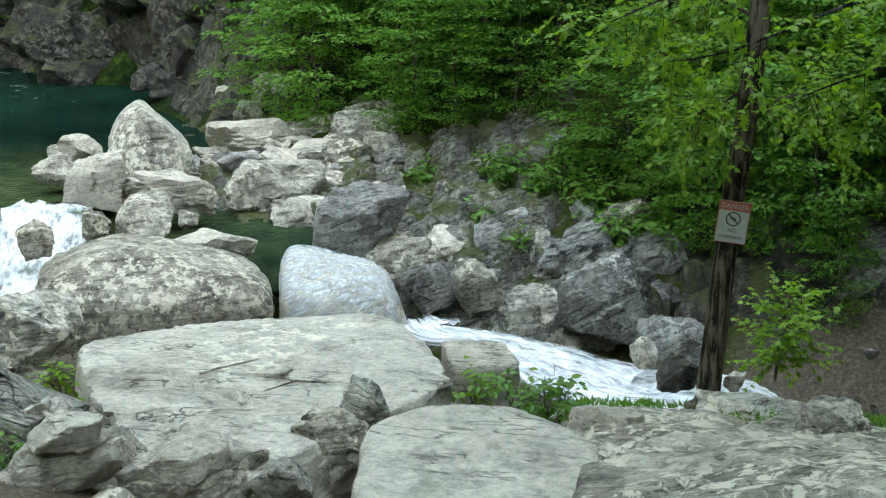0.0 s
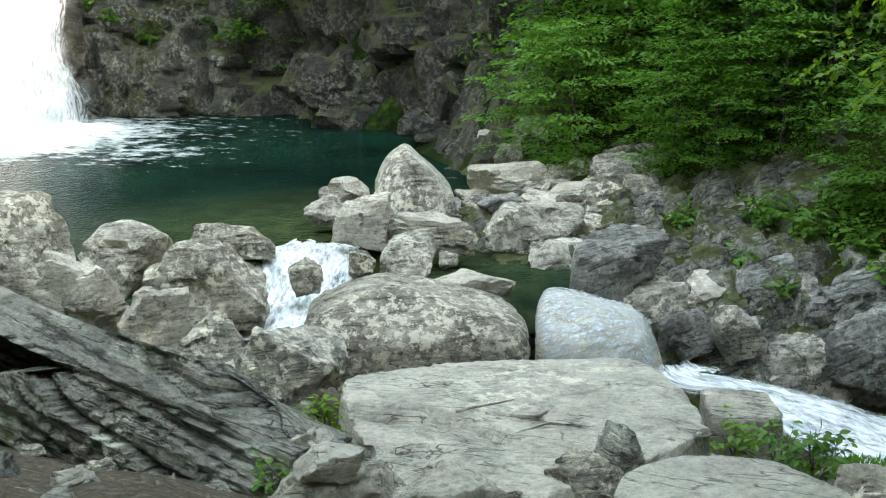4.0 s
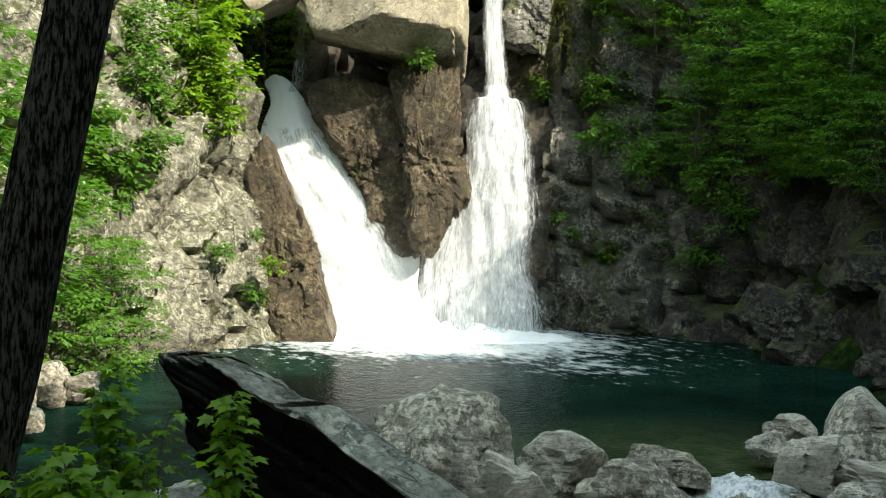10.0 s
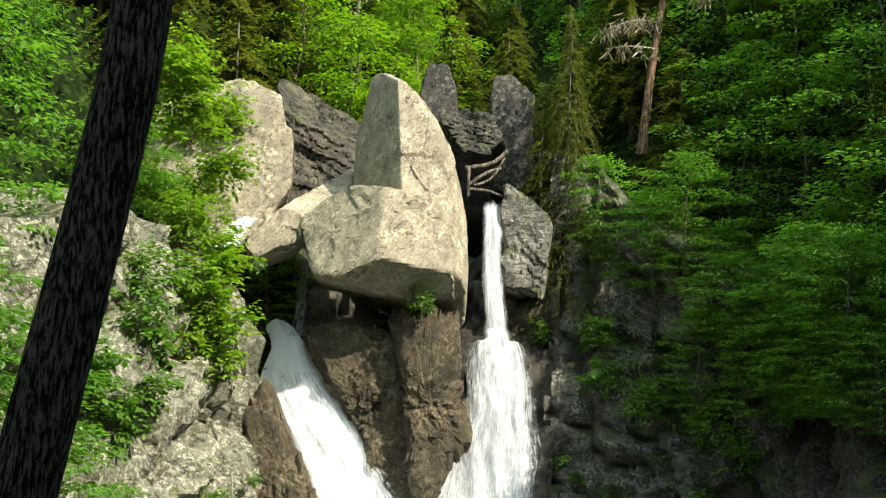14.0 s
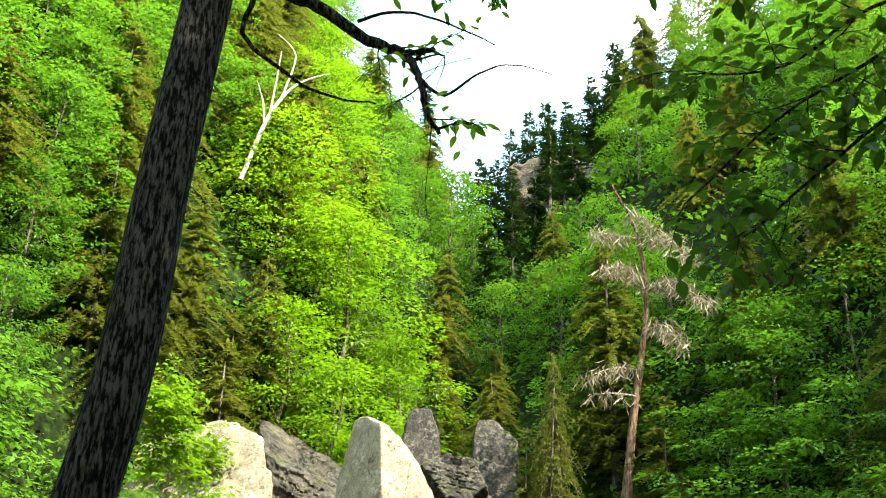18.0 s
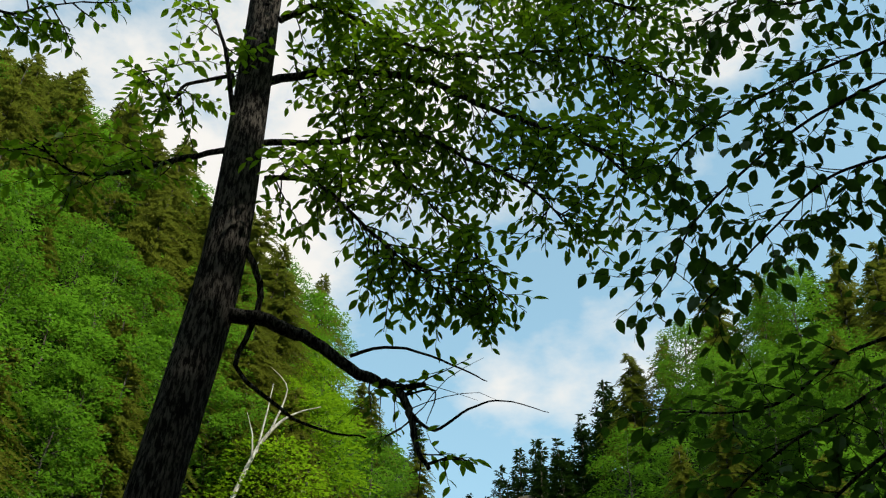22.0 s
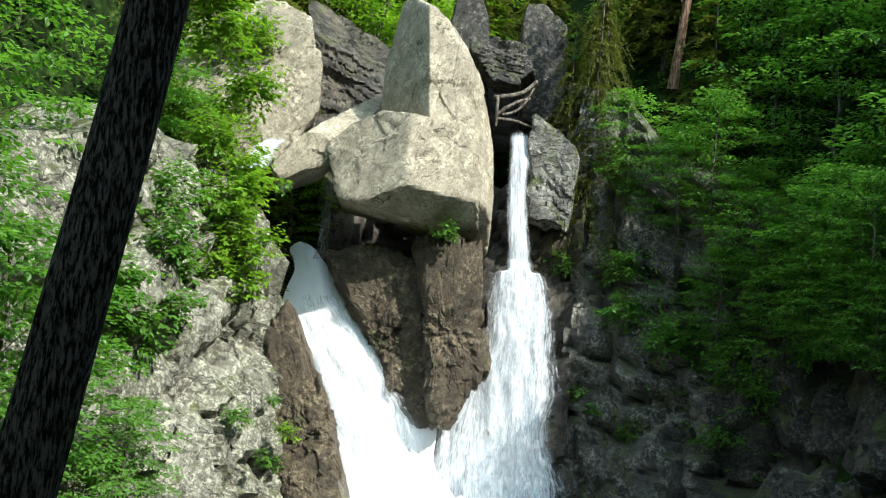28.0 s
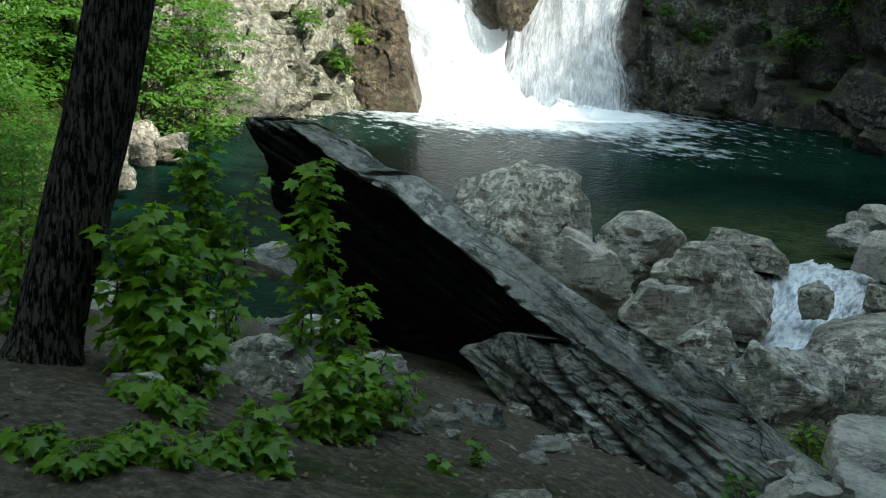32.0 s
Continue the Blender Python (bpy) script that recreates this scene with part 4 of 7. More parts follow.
boulder((-5.07, 13.69, 0.85), 1.43, 0.97, 20, 0.9, 38, ROCK_GREY, (0, 6), 5, 0.1, "rounded grey boulder behind the broad slab", soft=15)
boulder((-4.48, 11.56, 1.11), 0.92, 1.12, 21, 0.7, 39, ROCK_GREY, (0, 22), 5, 0, "tilted grey boulder against the leaning slab")
profile_rock("long_boulder", (-4.16, 16.69, 0.35), 14, [(-1.81, 0.18), (-1.45, 0.52), (-0.86, 0.71), (-0.15, 0.71), (0.49, 0.51), (1.35, 0.30), (1.71, -0.06), (1.72, -0.55), (1.52, -0.90), (-0.67, -0.89), (-1.62, -0.63)], 0.9, 1.2, ROCK_BROWN, 40, "long brown-grey boulder with pale lichen behind the broad slab", 6, 0.4, [((0, -0.6, 0.9), 0.62)], 0.018, 12)
profile_rock("chute_rock", (-1.76, 19.82, -0.80), 5, [(-1.12, 0.75), (-0.90, 0.90), (0.07, 0.66), (0.76, 0.44), (1.05, 0.02), (1.19, -0.77), (0.03, -1.16), (-1.06, -0.91)], 0.7, 1.2, ROCK_PALE, 41, "smooth wet rock under a thin sheet of running water", 5, 0.5, [((0, -0.7, 0.8), 0.6)], 0.015, 8)
profile_rock("chute_film", (-1.76, 19.82, -0.78), 5, [(-1.12, 0.74), (-0.89, 0.92), (0.07, 0.68), (0.76, 0.46), (1.05, 0.01), (1.19, -0.78), (0.03, -1.17), (-1.06, -0.92)], 0.74, 1.2, FILM, 41, "thin sheet of white water sliding over the smooth rock", 5, 0.5, [((0, -0.7, 0.8), 0.635)], 0.015, 8, category="water", kind="structure")
boulder((-4.09, 20.19, 0.06), 2.07, 0.66, 11, 0.9, 42, ROCK_PALE, (0, 0), 4, 0.4, "flat wet grey boulder with water running over it")
profile_rock("cone_boulder", (-6.37, 25.83, 1.03), 14, [(-0.16, 0.83), (0.30, 0.46), (0.61, 0.04), (0.90, -0.23), (0.73, -0.73), (-0.70, -0.81), (-0.99, -0.13), (-0.67, 0.54)], 1.1, 1.3, ROCK_GREY, 43, "pale cone-shaped boulder standing in the outlet", 5, 0.45, [((0.5, -0.8, 0.35), 0.62), ((-0.6, -0.7, 0.5), 0.7)], 0.02, 14)
boulder((-7.00, 23.37, 0.66), 1.13, 1.11, 17, 0.9, 44, ROCK_PALE, (0, 8), 4, 0.2, "pale squared boulder above the white chute")
boulder((-5.62, 23.64, 0.36), 1.98, 0.71, 13, 0.7, 45, ROCK_PALE, (0, 8), 4, 0.5, "flat pale boulder beside the cone-shaped one")
boulder((-5.58, 21.80, 0.20), 1.09, 0.79, 14, 0.9, 46, ROCK_GREY, (0, 0), 4, 0, "rounded grey boulder below the cone-shaped one", soft=15)
boulder((-4.83, 21.97, 0.18), 0.37, 0.35, 12, 0.9, 47, ROCK_GREY)
boulder((-8.34, 25.15, 0.51), 0.99, 0.60, 18, 0.9, 48, ROCK_GREY)
boulder((-8.27, 26.75, 0.68), 0.97, 0.57, 17, 0.9, 49, ROCK_PALE)
boulder((-8.68, 26.20, 0.71), 0.27, 0.29, 18, 0.9, 50, ROCK_PALE)
boulder((-7.35, 20.74, 0.11), 0.58, 0.65, 20, 0.9, 51, ROCK_BROWN, rough=0.06, label="dark wet boulder in the white chute")
boulder((-6.46, 21.66, 0.11), 0.52, 0.52, 17, 0.9, 52, ROCK_BROWN, rough=0.06, label="dark wet boulder in the white chute")
boulder((-4.81, 29.61, 0.44), 2.22, 0.72, 9, 0.6, 53, ROCK_PALE, (0, -3), 4, 0.6, "flat table-like pale rock over dark water")
boulder((-3.53, 30.29, 0.36), 0.85, 0.56, 7, 0.8, 54, ROCK_GREY)
boulder((-4.43, 33.71, 0.81), 1.43, 1.34, 7, 0.9, 55, ROCK_GREY, (0, 0), 4, 0, "rounded pale boulder below the leaves", soft=15)
boulder((-3.51, 32.81, 0.39), 0.75, 0.82, 6, 0.9, 56, ROCK_GREY)
boulder((-6.21, 34.95, 0.79), 0.95, 0.48, 10, 0.9, 57, ROCK_PALE)
boulder((-2.10, 29.53, 0.52), 1.68, 1.08, 4, 0.9, 58, ROCK_GREY, (0, -8), 4)
boulder((-1.36, 28.37, 0.30), 1.10, 0.93, 3, 0.9, 59, ROCK_GREY, (0, 4), 4, 0.2, "squared grey boulder on the rocky bank", cuts=6)
boulder((-4.80, 27.38, 0.25), 0.94, 0.46, 10, 0.8, 60, ROCK_BLUE)
boulder((-2.90, 28.45, 0.10), 0.86, 0.44, 6, 0.8, 61, ROCK_BLUE)
boulder((-3.66, 25.34, 0.13), 2.11, 0.96, 8, 0.8, 62, ROCK_GREY, (0, 8), 4, 0.3, "broken grey bedrock on the far side of the stream")
boulder((-1.65, 22.94, -0.11), 1.69, 1.40, 4, 0.8, 63, ROCK_BLUE, (0, 12), 4, 0.2, "blue-grey bedrock beside the chute")
boulder((-3.09, 24.10, -0.21), 1.19, 0.65, 7, 0.8, 64, ROCK_GREY, (0, 10), 4, 0.3)
boulder((-1.10, 22.87, -0.82), 1.69, 0.79, 3, 0.7, 65, ROCK_GREY, (0, 6), 4, 0.3)
boulder((-0.27, 21.90, -1.12), 1.03, 0.87, 1, 0.7, 66, ROCK_BLUE, (0, -30), 4)
boulder((0.62, 21.69, -1.06), 0.86, 1.08, -2, 0.7, 67, ROCK_GREY, (0, -25), 4)
boulder((1.73, 20.83, -1.39), 1.15, 1.46, -5, 0.7, 68, ROCK_GREY, (0, -20), 5, 0, "tall grey rock standing at the stream's edge")
boulder((2.85, 20.50, -1.17), 1.53, 1.57, -8, 0.7, 69, ROCK_BLUE, (0, -24), 5, 0, "tall blue-grey rock with slanting joints by the stream")
boulder((3.67, 20.78, -1.17), 0.65, 0.95, -10, 0.7, 70, ROCK_DARK, (0, -25), 4)
boulder((3.81, 18.92, -1.15), 1.10, 0.66, -11, 0.7, 71, ROCK_BLUE, (0, 10), 5, 0.3)
boulder((3.13, 17.52, -0.84), 0.43, 0.50, -10, 0.8, 72, ROCK_GREY)
boulder((3.56, 16.83, -0.94), 0.61, 0.51, -12, 0.8, 73, ROCK_WET)
boulder((3.67, 14.03, 0.01), 0.26, 0.29, -15, 0.8, 74, ROCK_GREY)
boulder((4.75, 21.17, -1.02), 0.43, 1.08, -13, 0.7, 75, ROCK_DARK, (0, -10), 4)
boulder((5.49, 20.99, -1.18), 0.54, 1.51, -15, 0.7, 76, ROCK_DARK, (0, -10), 4)
boulder((6.47, 21.03, -0.61), 1.39, 1.19, -17, 0.8, 77, ROCK_DARK, (0, 0), 4)
boulder((7.91, 23.71, 0.38), 1.70, 1.57, -18, 0.8, 78, ROCK_DARK, (0, 0), 4)
boulder((0.94, 23.28, -0.88), 1.03, 0.80, -2, 0.7, 79, ROCK_GREY, (0, -20))
boulder((1.81, 23.03, -0.76), 0.85, 0.91, -4, 0.7, 80, ROCK_GREY, (0, -20))
boulder((-0.26, 23.70, -0.93), 1.17, 0.93, 1, 0.7, 81, ROCK_GREY, (0, -10))
# stones on the near bank
boulder((-0.58, 8.58, 1.90), 0.40, 0.35, 4, 0.9, 90, ROCK_FOOT, (0, 20), 5, 0.2, "dark wedge of stone resting between the slabs")
boulder((-0.86, 8.15, 1.83), 0.58, 0.46, 6, 0.7, 91, ROCK_BROWN, (0, -32), 5, 0.4, "brown split stone resting between the slabs")
boulder((-2.92, 8.09, 1.94), 0.60, 0.39, 20, 0.8, 93, ROCK_PALE, (0, -4), 5, 0.4, "flat pale stone at the foot of the slab")
boulder((-2.54, 7.27, 2.03), 0.84, 0.30, 19, 0.7, 94, ROCK_PALE, (0, -6), 5, 0.5, "flat pale stone at the foot of the slab")
boulder((-1.69, 7.41, 1.96), 1.00, 0.44, 13, 0.8, 95, ROCK_PALE, (0, 0), 5, 0.5, "weathered grey bedrock step below the broad slab")
boulder((-1.08, 7.32, 1.90), 0.47, 0.31, 8, 0.8, 96, ROCK_GREY, (0, 10), 4, 0.3)
boulder((1.33, 8.50, 1.76), 0.69, 0.36, -9, 0.8, 97, ROCK_PALE, (0, 6), 5, 0.5, "flat grey rock sunk in the trodden bank")
boulder((2.05, 8.97, 1.58), 0.71, 0.19, -13, 0.8, 98, ROCK_GREY, (0, 3), 5, 0.6, "flat grey rock sunk in the trodden bank")
boulder((2.73, 9.41, 1.47), 1.11, 0.23, -16, 0.6, 99, ROCK_GREY, (0, 2), 5, 0.6, "long flat grey rock below the sign tree")
boulder((2.40, 8.05, 1.79), 0.72, 0.20, -17, 0.8, 100, ROCK_PALE, (0, 3), 5, 0.6, "flat grey rock sunk in the trodden bank")
boulder((1.69, 7.61, 1.93), 0.65, 0.22, -13, 0.8, 101, ROCK_PALE, (0, 5), 5, 0.6, "flat grey rock sunk in the trodden bank")
boulder((2.98, 8.49, 1.68), 0.65, 0.58, -19, 0.8, 102, ROCK_GREY, (0, 0), 5, 0.3, "grey boulder beside the trodden bank")
boulder((-4.59, 4.39, 3.24), 0.62, 0.5, 46, 0.9, 103, ROCK_GREY, (0, 6), 5, 0.1, "rounded grey boulder among the maple seedlings", soft=15)
boulder((-4.13, 5.90, 2.71), 0.38, 0.27, 35, 0.8, 104, ROCK_FOOT, (0, 25), 5, 0.3, "dark angular stone under the leaning slab")
boulder((-3.94, 5.17, 2.79), 0.54, 0.21, 37, 0.8, 105, ROCK_PALE, (0, 4), 5, 0.5, "flat grey stone sunk in the path")
boulder((-3.54, 5.33, 2.75), 0.43, 0.20, 34, 0.8, 106, ROCK_PALE, (0, 8), 5, 0.5, "flat grey stone sunk in the path")
boulder((-5.46, 6.39, 2.57), 0.47, 0.29, 41, 0.8, 107, ROCK_PALE, (0, 0), 4, 0.3, "pale stone in the shade of the leaning slab")
boulder((-9.39, 8.99, 2.27), 0.73, 0.31, 46, 0.8, 108, ROCK_PALE, (0, -6), 4, 0.4, "pale flat rock at the water's edge")
boulder((-2.46, 7.19, 2.34), 0.47, 0.20, 19, 0.8, 109, ROCK_PALE, (0, 0), 4, 0.4)
boulder((-26.06, 20.24, 0.50), 1.22, 1.03, 52, 0.9, 111, ROCK_BROWN, label="grey boulder on the far shore")
boulder((-25.51, 20.93, 0.45), 0.95, 0.79, 51, 0.9, 112, ROCK_BROWN, label="grey boulder on the far shore")
boulder((-22.35, 16.87, 0.54), 0.59, 0.57, 53, 0.9, 113, ROCK_BROWN, label="grey boulder on the far shore")
boulder((-25.14, 18.14, 0.85), 1.49, 1.49, 54, 0.9, 114, ROCK_BROWN, label="grey boulder on the far shore")
for box, sd in ((((-4.58, 33.69, 0.81), 1.52, 1.30, 8), 116), (((-6.47, 36.43, 0.64), 1.06, 0.60, 10), 117), (((-2.97, 30.86, 0.40), 1.12, 0.82, 6), 118), (((-1.92, 32.94, 0.57), 1.58, 1.11, 3), 119), (((-0.99, 32.99, 0.92), 1.19, 1.11, 2), 120), (((-7.72, 37.21, 0.35), 1.00, 0.44, 12), 121), (((-5.36, 32.56, 0.67), 0.82, 0.55, 9), 122)):
    boulder(*box, 0.9, sd, ROCK_GREY if sd % 2 else ROCK_BROWN, label="grey boulder on the shaded far shore", cuts=8)
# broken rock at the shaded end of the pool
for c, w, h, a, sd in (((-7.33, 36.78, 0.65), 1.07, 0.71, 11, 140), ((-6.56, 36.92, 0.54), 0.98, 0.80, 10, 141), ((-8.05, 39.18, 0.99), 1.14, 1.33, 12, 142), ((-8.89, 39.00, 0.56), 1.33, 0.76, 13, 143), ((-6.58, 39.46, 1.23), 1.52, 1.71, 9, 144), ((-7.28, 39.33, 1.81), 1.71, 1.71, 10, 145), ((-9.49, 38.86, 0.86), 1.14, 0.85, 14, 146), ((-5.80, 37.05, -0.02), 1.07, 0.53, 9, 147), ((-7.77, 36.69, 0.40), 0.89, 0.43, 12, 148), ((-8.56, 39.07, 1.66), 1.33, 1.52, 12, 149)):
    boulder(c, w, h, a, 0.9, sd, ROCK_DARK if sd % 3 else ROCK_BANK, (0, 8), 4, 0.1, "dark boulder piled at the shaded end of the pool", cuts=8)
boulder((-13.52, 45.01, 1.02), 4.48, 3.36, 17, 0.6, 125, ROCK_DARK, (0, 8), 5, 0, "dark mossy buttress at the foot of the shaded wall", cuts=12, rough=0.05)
boulder((-31.29, 28.02, 0.28), 1.15, 1.11, 48, 0.9, 115, ROCK_CLIFF, label="fallen block at the foot of the cliff")


STREAM = [Vector(c[:2]) for c in ((-2.95, 21.91, -0.55), (-1.77, 20.70, -0.70), (-0.60, 21.04, -1.35), (0.28, 20.39, -1.60), (1.47, 19.99, -1.80), (2.50, 19.41, -1.95), (3.42, 19.09, -2.10), (5.27, 20.05, -2.30), (-4.81, 24.98, -0.50), (-3.72, 23.48, -0.50))]


def rubble():
    """Broken rock on the far bank between the stream and the trees."""
    rnd = random.Random(77)
    proto = [boulder((0, 0, -50), 1, 0.75, 0, 0.9, 200 + i, GREYS[i % 4], (0, 0), 3, 0.2, "broken grey rock on the far bank", cuts=7, rough=0.05, group="broken rock on the far bank") for i in range(8)]
    proto += [boulder((0, 0, -50), 1, 0.75, 0, 0.9, 210 + i, ROCK_BLUE, (0, 0), 3, 0.2, "blue-grey rock on the shaded far bank", cuts=7, rough=0.06, group="blue-grey rock on the far bank") for i in range(4)]
    n = 0
    while n < 250:
        a, d = rnd.uniform(-27, 15), rnd.uniform(19.5, 36)
        if d > (31 if a > 2 else 24) or a < -1 and rnd.random() < 0.45 or d < 21.5 + (a - 3) * 0.15 and a > 8:
            continue
        p = at(a, d)
        if a < -2 and d < 20.5 or min((p.xy - c).length for c in STREAM) < 1.9:
            continue
        k = 0.28 + 0.62 * rnd.random() ** 1.6 * (1.3 if a < 0 else 1.0)
        m = Matrix.Translation(p + Vector((0, 0, 0.08 * k))) @ Euler((rnd.uniform(-0.5, 0.5), rnd.uniform(-0.5, 0.5), rnd.uniform(0, 6.28))).to_matrix().to_4x4()
        ob = proto[n] if n < 12 else copy_thing(proto[rnd.choice((8, 9, 10, 11)) if a < -1.5 - 2 * rnd.random() else rnd.randrange(8)], m)
        ob.matrix_basis = m
        ob.scale = (k * rnd.uniform(0.9, 1.7), k, k * rnd.uniform(0.45, 1.0))
        n += 1
    # gravel and stones along the near shore
    for i in range(26):
        a, d = rnd.uniform(24, 60), rnd.uniform(13, 19)
        p = at(a, d)
        k = rnd.uniform(0.25, 0.8)
        m = Matrix.Translation(p) @ Euler((rnd.uniform(-0.4, 0.4), rnd.uniform(-0.4, 0.4), rnd.uniform(0, 6.28))).to_matrix().to_4x4()
        ob = copy_thing(proto[rnd.randrange(8)], m)
        ob.scale = (k, k, k * 0.7)
        tagged(ob, "grey stone on the near shore", "rock", "stones on the near shore")


rubble()
rock_sheet("bedrock_bank", -8, 15, 20.6, 29.5, 0.3, 0.55, ROCK_BANK, 5, "broken grey bedrock sloping up from the stream", 0.95, 0.28)
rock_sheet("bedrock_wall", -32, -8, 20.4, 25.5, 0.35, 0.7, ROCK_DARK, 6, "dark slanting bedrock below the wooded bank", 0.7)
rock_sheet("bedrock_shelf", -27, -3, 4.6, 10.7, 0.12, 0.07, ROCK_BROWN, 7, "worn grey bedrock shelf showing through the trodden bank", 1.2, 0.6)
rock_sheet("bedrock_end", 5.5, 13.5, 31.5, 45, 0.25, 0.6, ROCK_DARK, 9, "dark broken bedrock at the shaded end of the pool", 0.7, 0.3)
rock_sheet("bedrock_bed", -29, -13, 12.5, 20.8, 0.15, 0.4, ROCK_DARK, 10, "wet bedrock along the lower stream, darkened for its shade", 0.8, 0.45)
rock_sheet("bedrock_shore", 17, 30, 10.5, 17, -0.05, 0.3, ROCK_GREY, 8, "broken grey bedrock along the near shore", 0.9, 0.6)


# ---- water ----
def pool():
    vs = [tuple(at(a, d).xy) + (0.0,) for a, d in ((6, 40), (9, 33), (13, 28.5), (17, 26), (20, 25.2), (24, 22.6), (30, 18.5), (38, 17), (52, 18), (62, 26), (62, 47), (48, 54), (36, 60), (24, 60), (12, 53))]
    b = bmesh.new()
    f = b.faces.new([b.verts.new(v) for v in vs])
    if f.normal.z < 0:
        f.normal_flip()
    bmesh.ops.triangulate(b, faces=[f])
    return tagged(mesh_object("pool_water", b, POOL), "dark green plunge pool with drifting foam", "water", "", "structure")


pool()


def ribbon(name, path, widths, material, label, across=None, seed=1, bow=0.2, ripple=0.08, cols=24, per=14, category="water"):
    """A sheet of running water along a path, with its edges drawn back."""
    pts = [Vector(p) for p in path]
    vs, fs, uvs = [], [], []
    rows = []
    for i in range(len(pts) - 1):
        p0, p1, p2, p3 = pts[max(0, i - 1)], pts[i], pts[i + 1], pts[min(len(pts) - 1, i + 2)]
        for k in range(per):
            t = k / per
            q = 0.5 * ((2 * p1) + (p2 - p0) * t + (2 * p0 - 5 * p1 + 4 * p2 - p3) * t * t + (3 * p1 - p0 - 3 * p2 + p3) * t**3)
            rows.append((q, widths[i] + (widths[i + 1] - widths[i]) * t))
    rows.append((pts[-1], widths[-1]))
    ln = 0.0
    for i, (q, w) in enumerate(rows):
        d = rows[min(len(rows) - 1, i + 1)][0] - rows[max(0, i - 1)][0]
        if i:
            ln += (q - rows[i - 1][0]).length
        side = Vector(across) if across else Vector((d.y, -d.x, 0)).normalized()
        out = side.cross(d).normalized()
        if out.z < 0 and not across:
            out = -out
        if across and out.y > 0:
            out = -out
        for j in range(cols + 1):
            u = j / cols - 0.5
            wob = 0.16 * w * noise.noise(Vector((seed * 9 + (1 if u > 0 else -1) * 3, ln * 0.4, 0)))
            p = q + side * (u * w + wob * abs(u) * 2) - out * bow * (2 * u) ** 2 * 0.5
            n = noise.fractal(Vector((u * w * 1.3, ln * 0.35, seed * 4.0)), 1.0, 2.0, 3) + 0.3 * noise.noise(Vector((u * w * 5, ln * 0.5, seed))) + (0 if across else 0.35 * noise.fractal(Vector((u * w * 9, ln * 4, seed)), 0.7, 2.0, 3))
            vs.append(p + out * ripple * n * (2 if across else 1))
            uvs.append((u + 0.5, ln * 0.25))
    m = cols + 1
    for i in range(len(rows) - 1):
        for j in range(cols):
            a = i * m + j
            fs.append((a, a + 1, a + m + 1, a + m))
    ob = from_lists(name, vs, fs, material, None, True)
    lay = ob.data.uv_layers.new(name="flow")
    for lp in ob.data.loops:
        lay.data[lp.index].uv = uvs[lp.vertex_index]
    return tagged(ob, label, category, "", "structure")


ACROSS = (math.cos(radians(34)), math.sin(radians(34)), 0)
ribbon("waterfall_left", [(-36.41, 40.42, 11.30), (-35.16, 39.80, 10.01), (-34.49, 39.58, 8.27), (-33.33, 39.92, 6.29), (-32.22, 40.43, 4.19), (-31.27, 40.67, 1.79), (-30.64, 40.77, -0.49)], [1.2, 1.9, 2.9, 4.1, 4.9, 5.5, 6.1], FALL_DENSE, "broad white sunlit waterfall down a rock chute", ACROSS, 1, 0.7, 0.07, 36, 22, "waterfall")
ribbon("waterfall_right", [(-28.17, 45.83, 11.69), (-27.73, 45.28, 10.67), (-27.56, 45.04, 10.15), (-27.30, 44.84, 6.87), (-27.19, 44.56, 3.16), (-27.11, 44.37, -0.06)], [1.2, 1.6, 3.0, 3.8, 4.5, 5.0], FALL_MID, "white veil of the second waterfall fanning down dark rock", ACROSS, 2, 0.8, 0.09, 36, 22, "waterfall")
ribbon("waterfall_apron", [(-29.17, 44.49, 5.95), (-29.11, 43.81, 4.57), (-29.14, 43.31, 2.58), (-28.88, 43.00, -0.12)], [1.2, 2.6, 3.6, 4.4], FALL_MID, "thin side veil of the second waterfall", ACROSS, 3, 0.5, 0.12, 24, 16, "waterfall")
ribbon("waterfall_jet", [(-28.75, 46.42, 17.46), (-28.42, 45.92, 16.13), (-28.18, 45.59, 13.97), (-27.90, 45.42, 10.76)], [1.4, 1.2, 1.0, 1.3], FALL_MID, "narrow white jet at the head of the second waterfall", ACROSS, 4, 0.3, 0.08, 16, 14, "waterfall")
ribbon("waterfall_trickle", [(-34.93, 40.39, 14.68), (-34.96, 40.36, 12.63), (-35.14, 40.21, 10.48)], [0.4, 0.7, 1.1], FALL_THIN, "thin trickle of water falling into the cave", ACROSS, 5, 0.1, 0.05, 10, 12, "waterfall")
ribbon("waterfall_slide", [(-36.05, 38.58, 15.88), (-36.20, 37.61, 15.29), (-36.42, 36.97, 14.12)], [0.9, 1.4, 1.6], FALL_MID, "small white slide of water beside the sloping rock", ACROSS, 6, 0.2, 0.06, 12, 10, "waterfall")
ribbon("waterfall_spray", [(-34.73, 39.77, 9.51), (-33.19, 39.90, 6.59), (-31.82, 40.24, 4.20), (-30.69, 40.48, 1.59), (-30.03, 40.60, -0.54)], [2.6, 4.2, 5.2, 6.0, 7.2], FALL_THIN, "loose spray at the edges of the broad waterfall", ACROSS, 11, 0.6, 0.2, 30, 16, "waterfall")
ribbon("waterfall_spray", [(-27.52, 44.94, 10.58), (-27.23, 44.54, 8.09), (-27.04, 44.18, 3.67), (-26.92, 43.79, -0.25)], [2.6, 4.0, 5.2, 5.8], FALL_THIN, "loose spray at the edges of the second waterfall", ACROSS, 12, 0.8, 0.2, 30, 16, "waterfall")
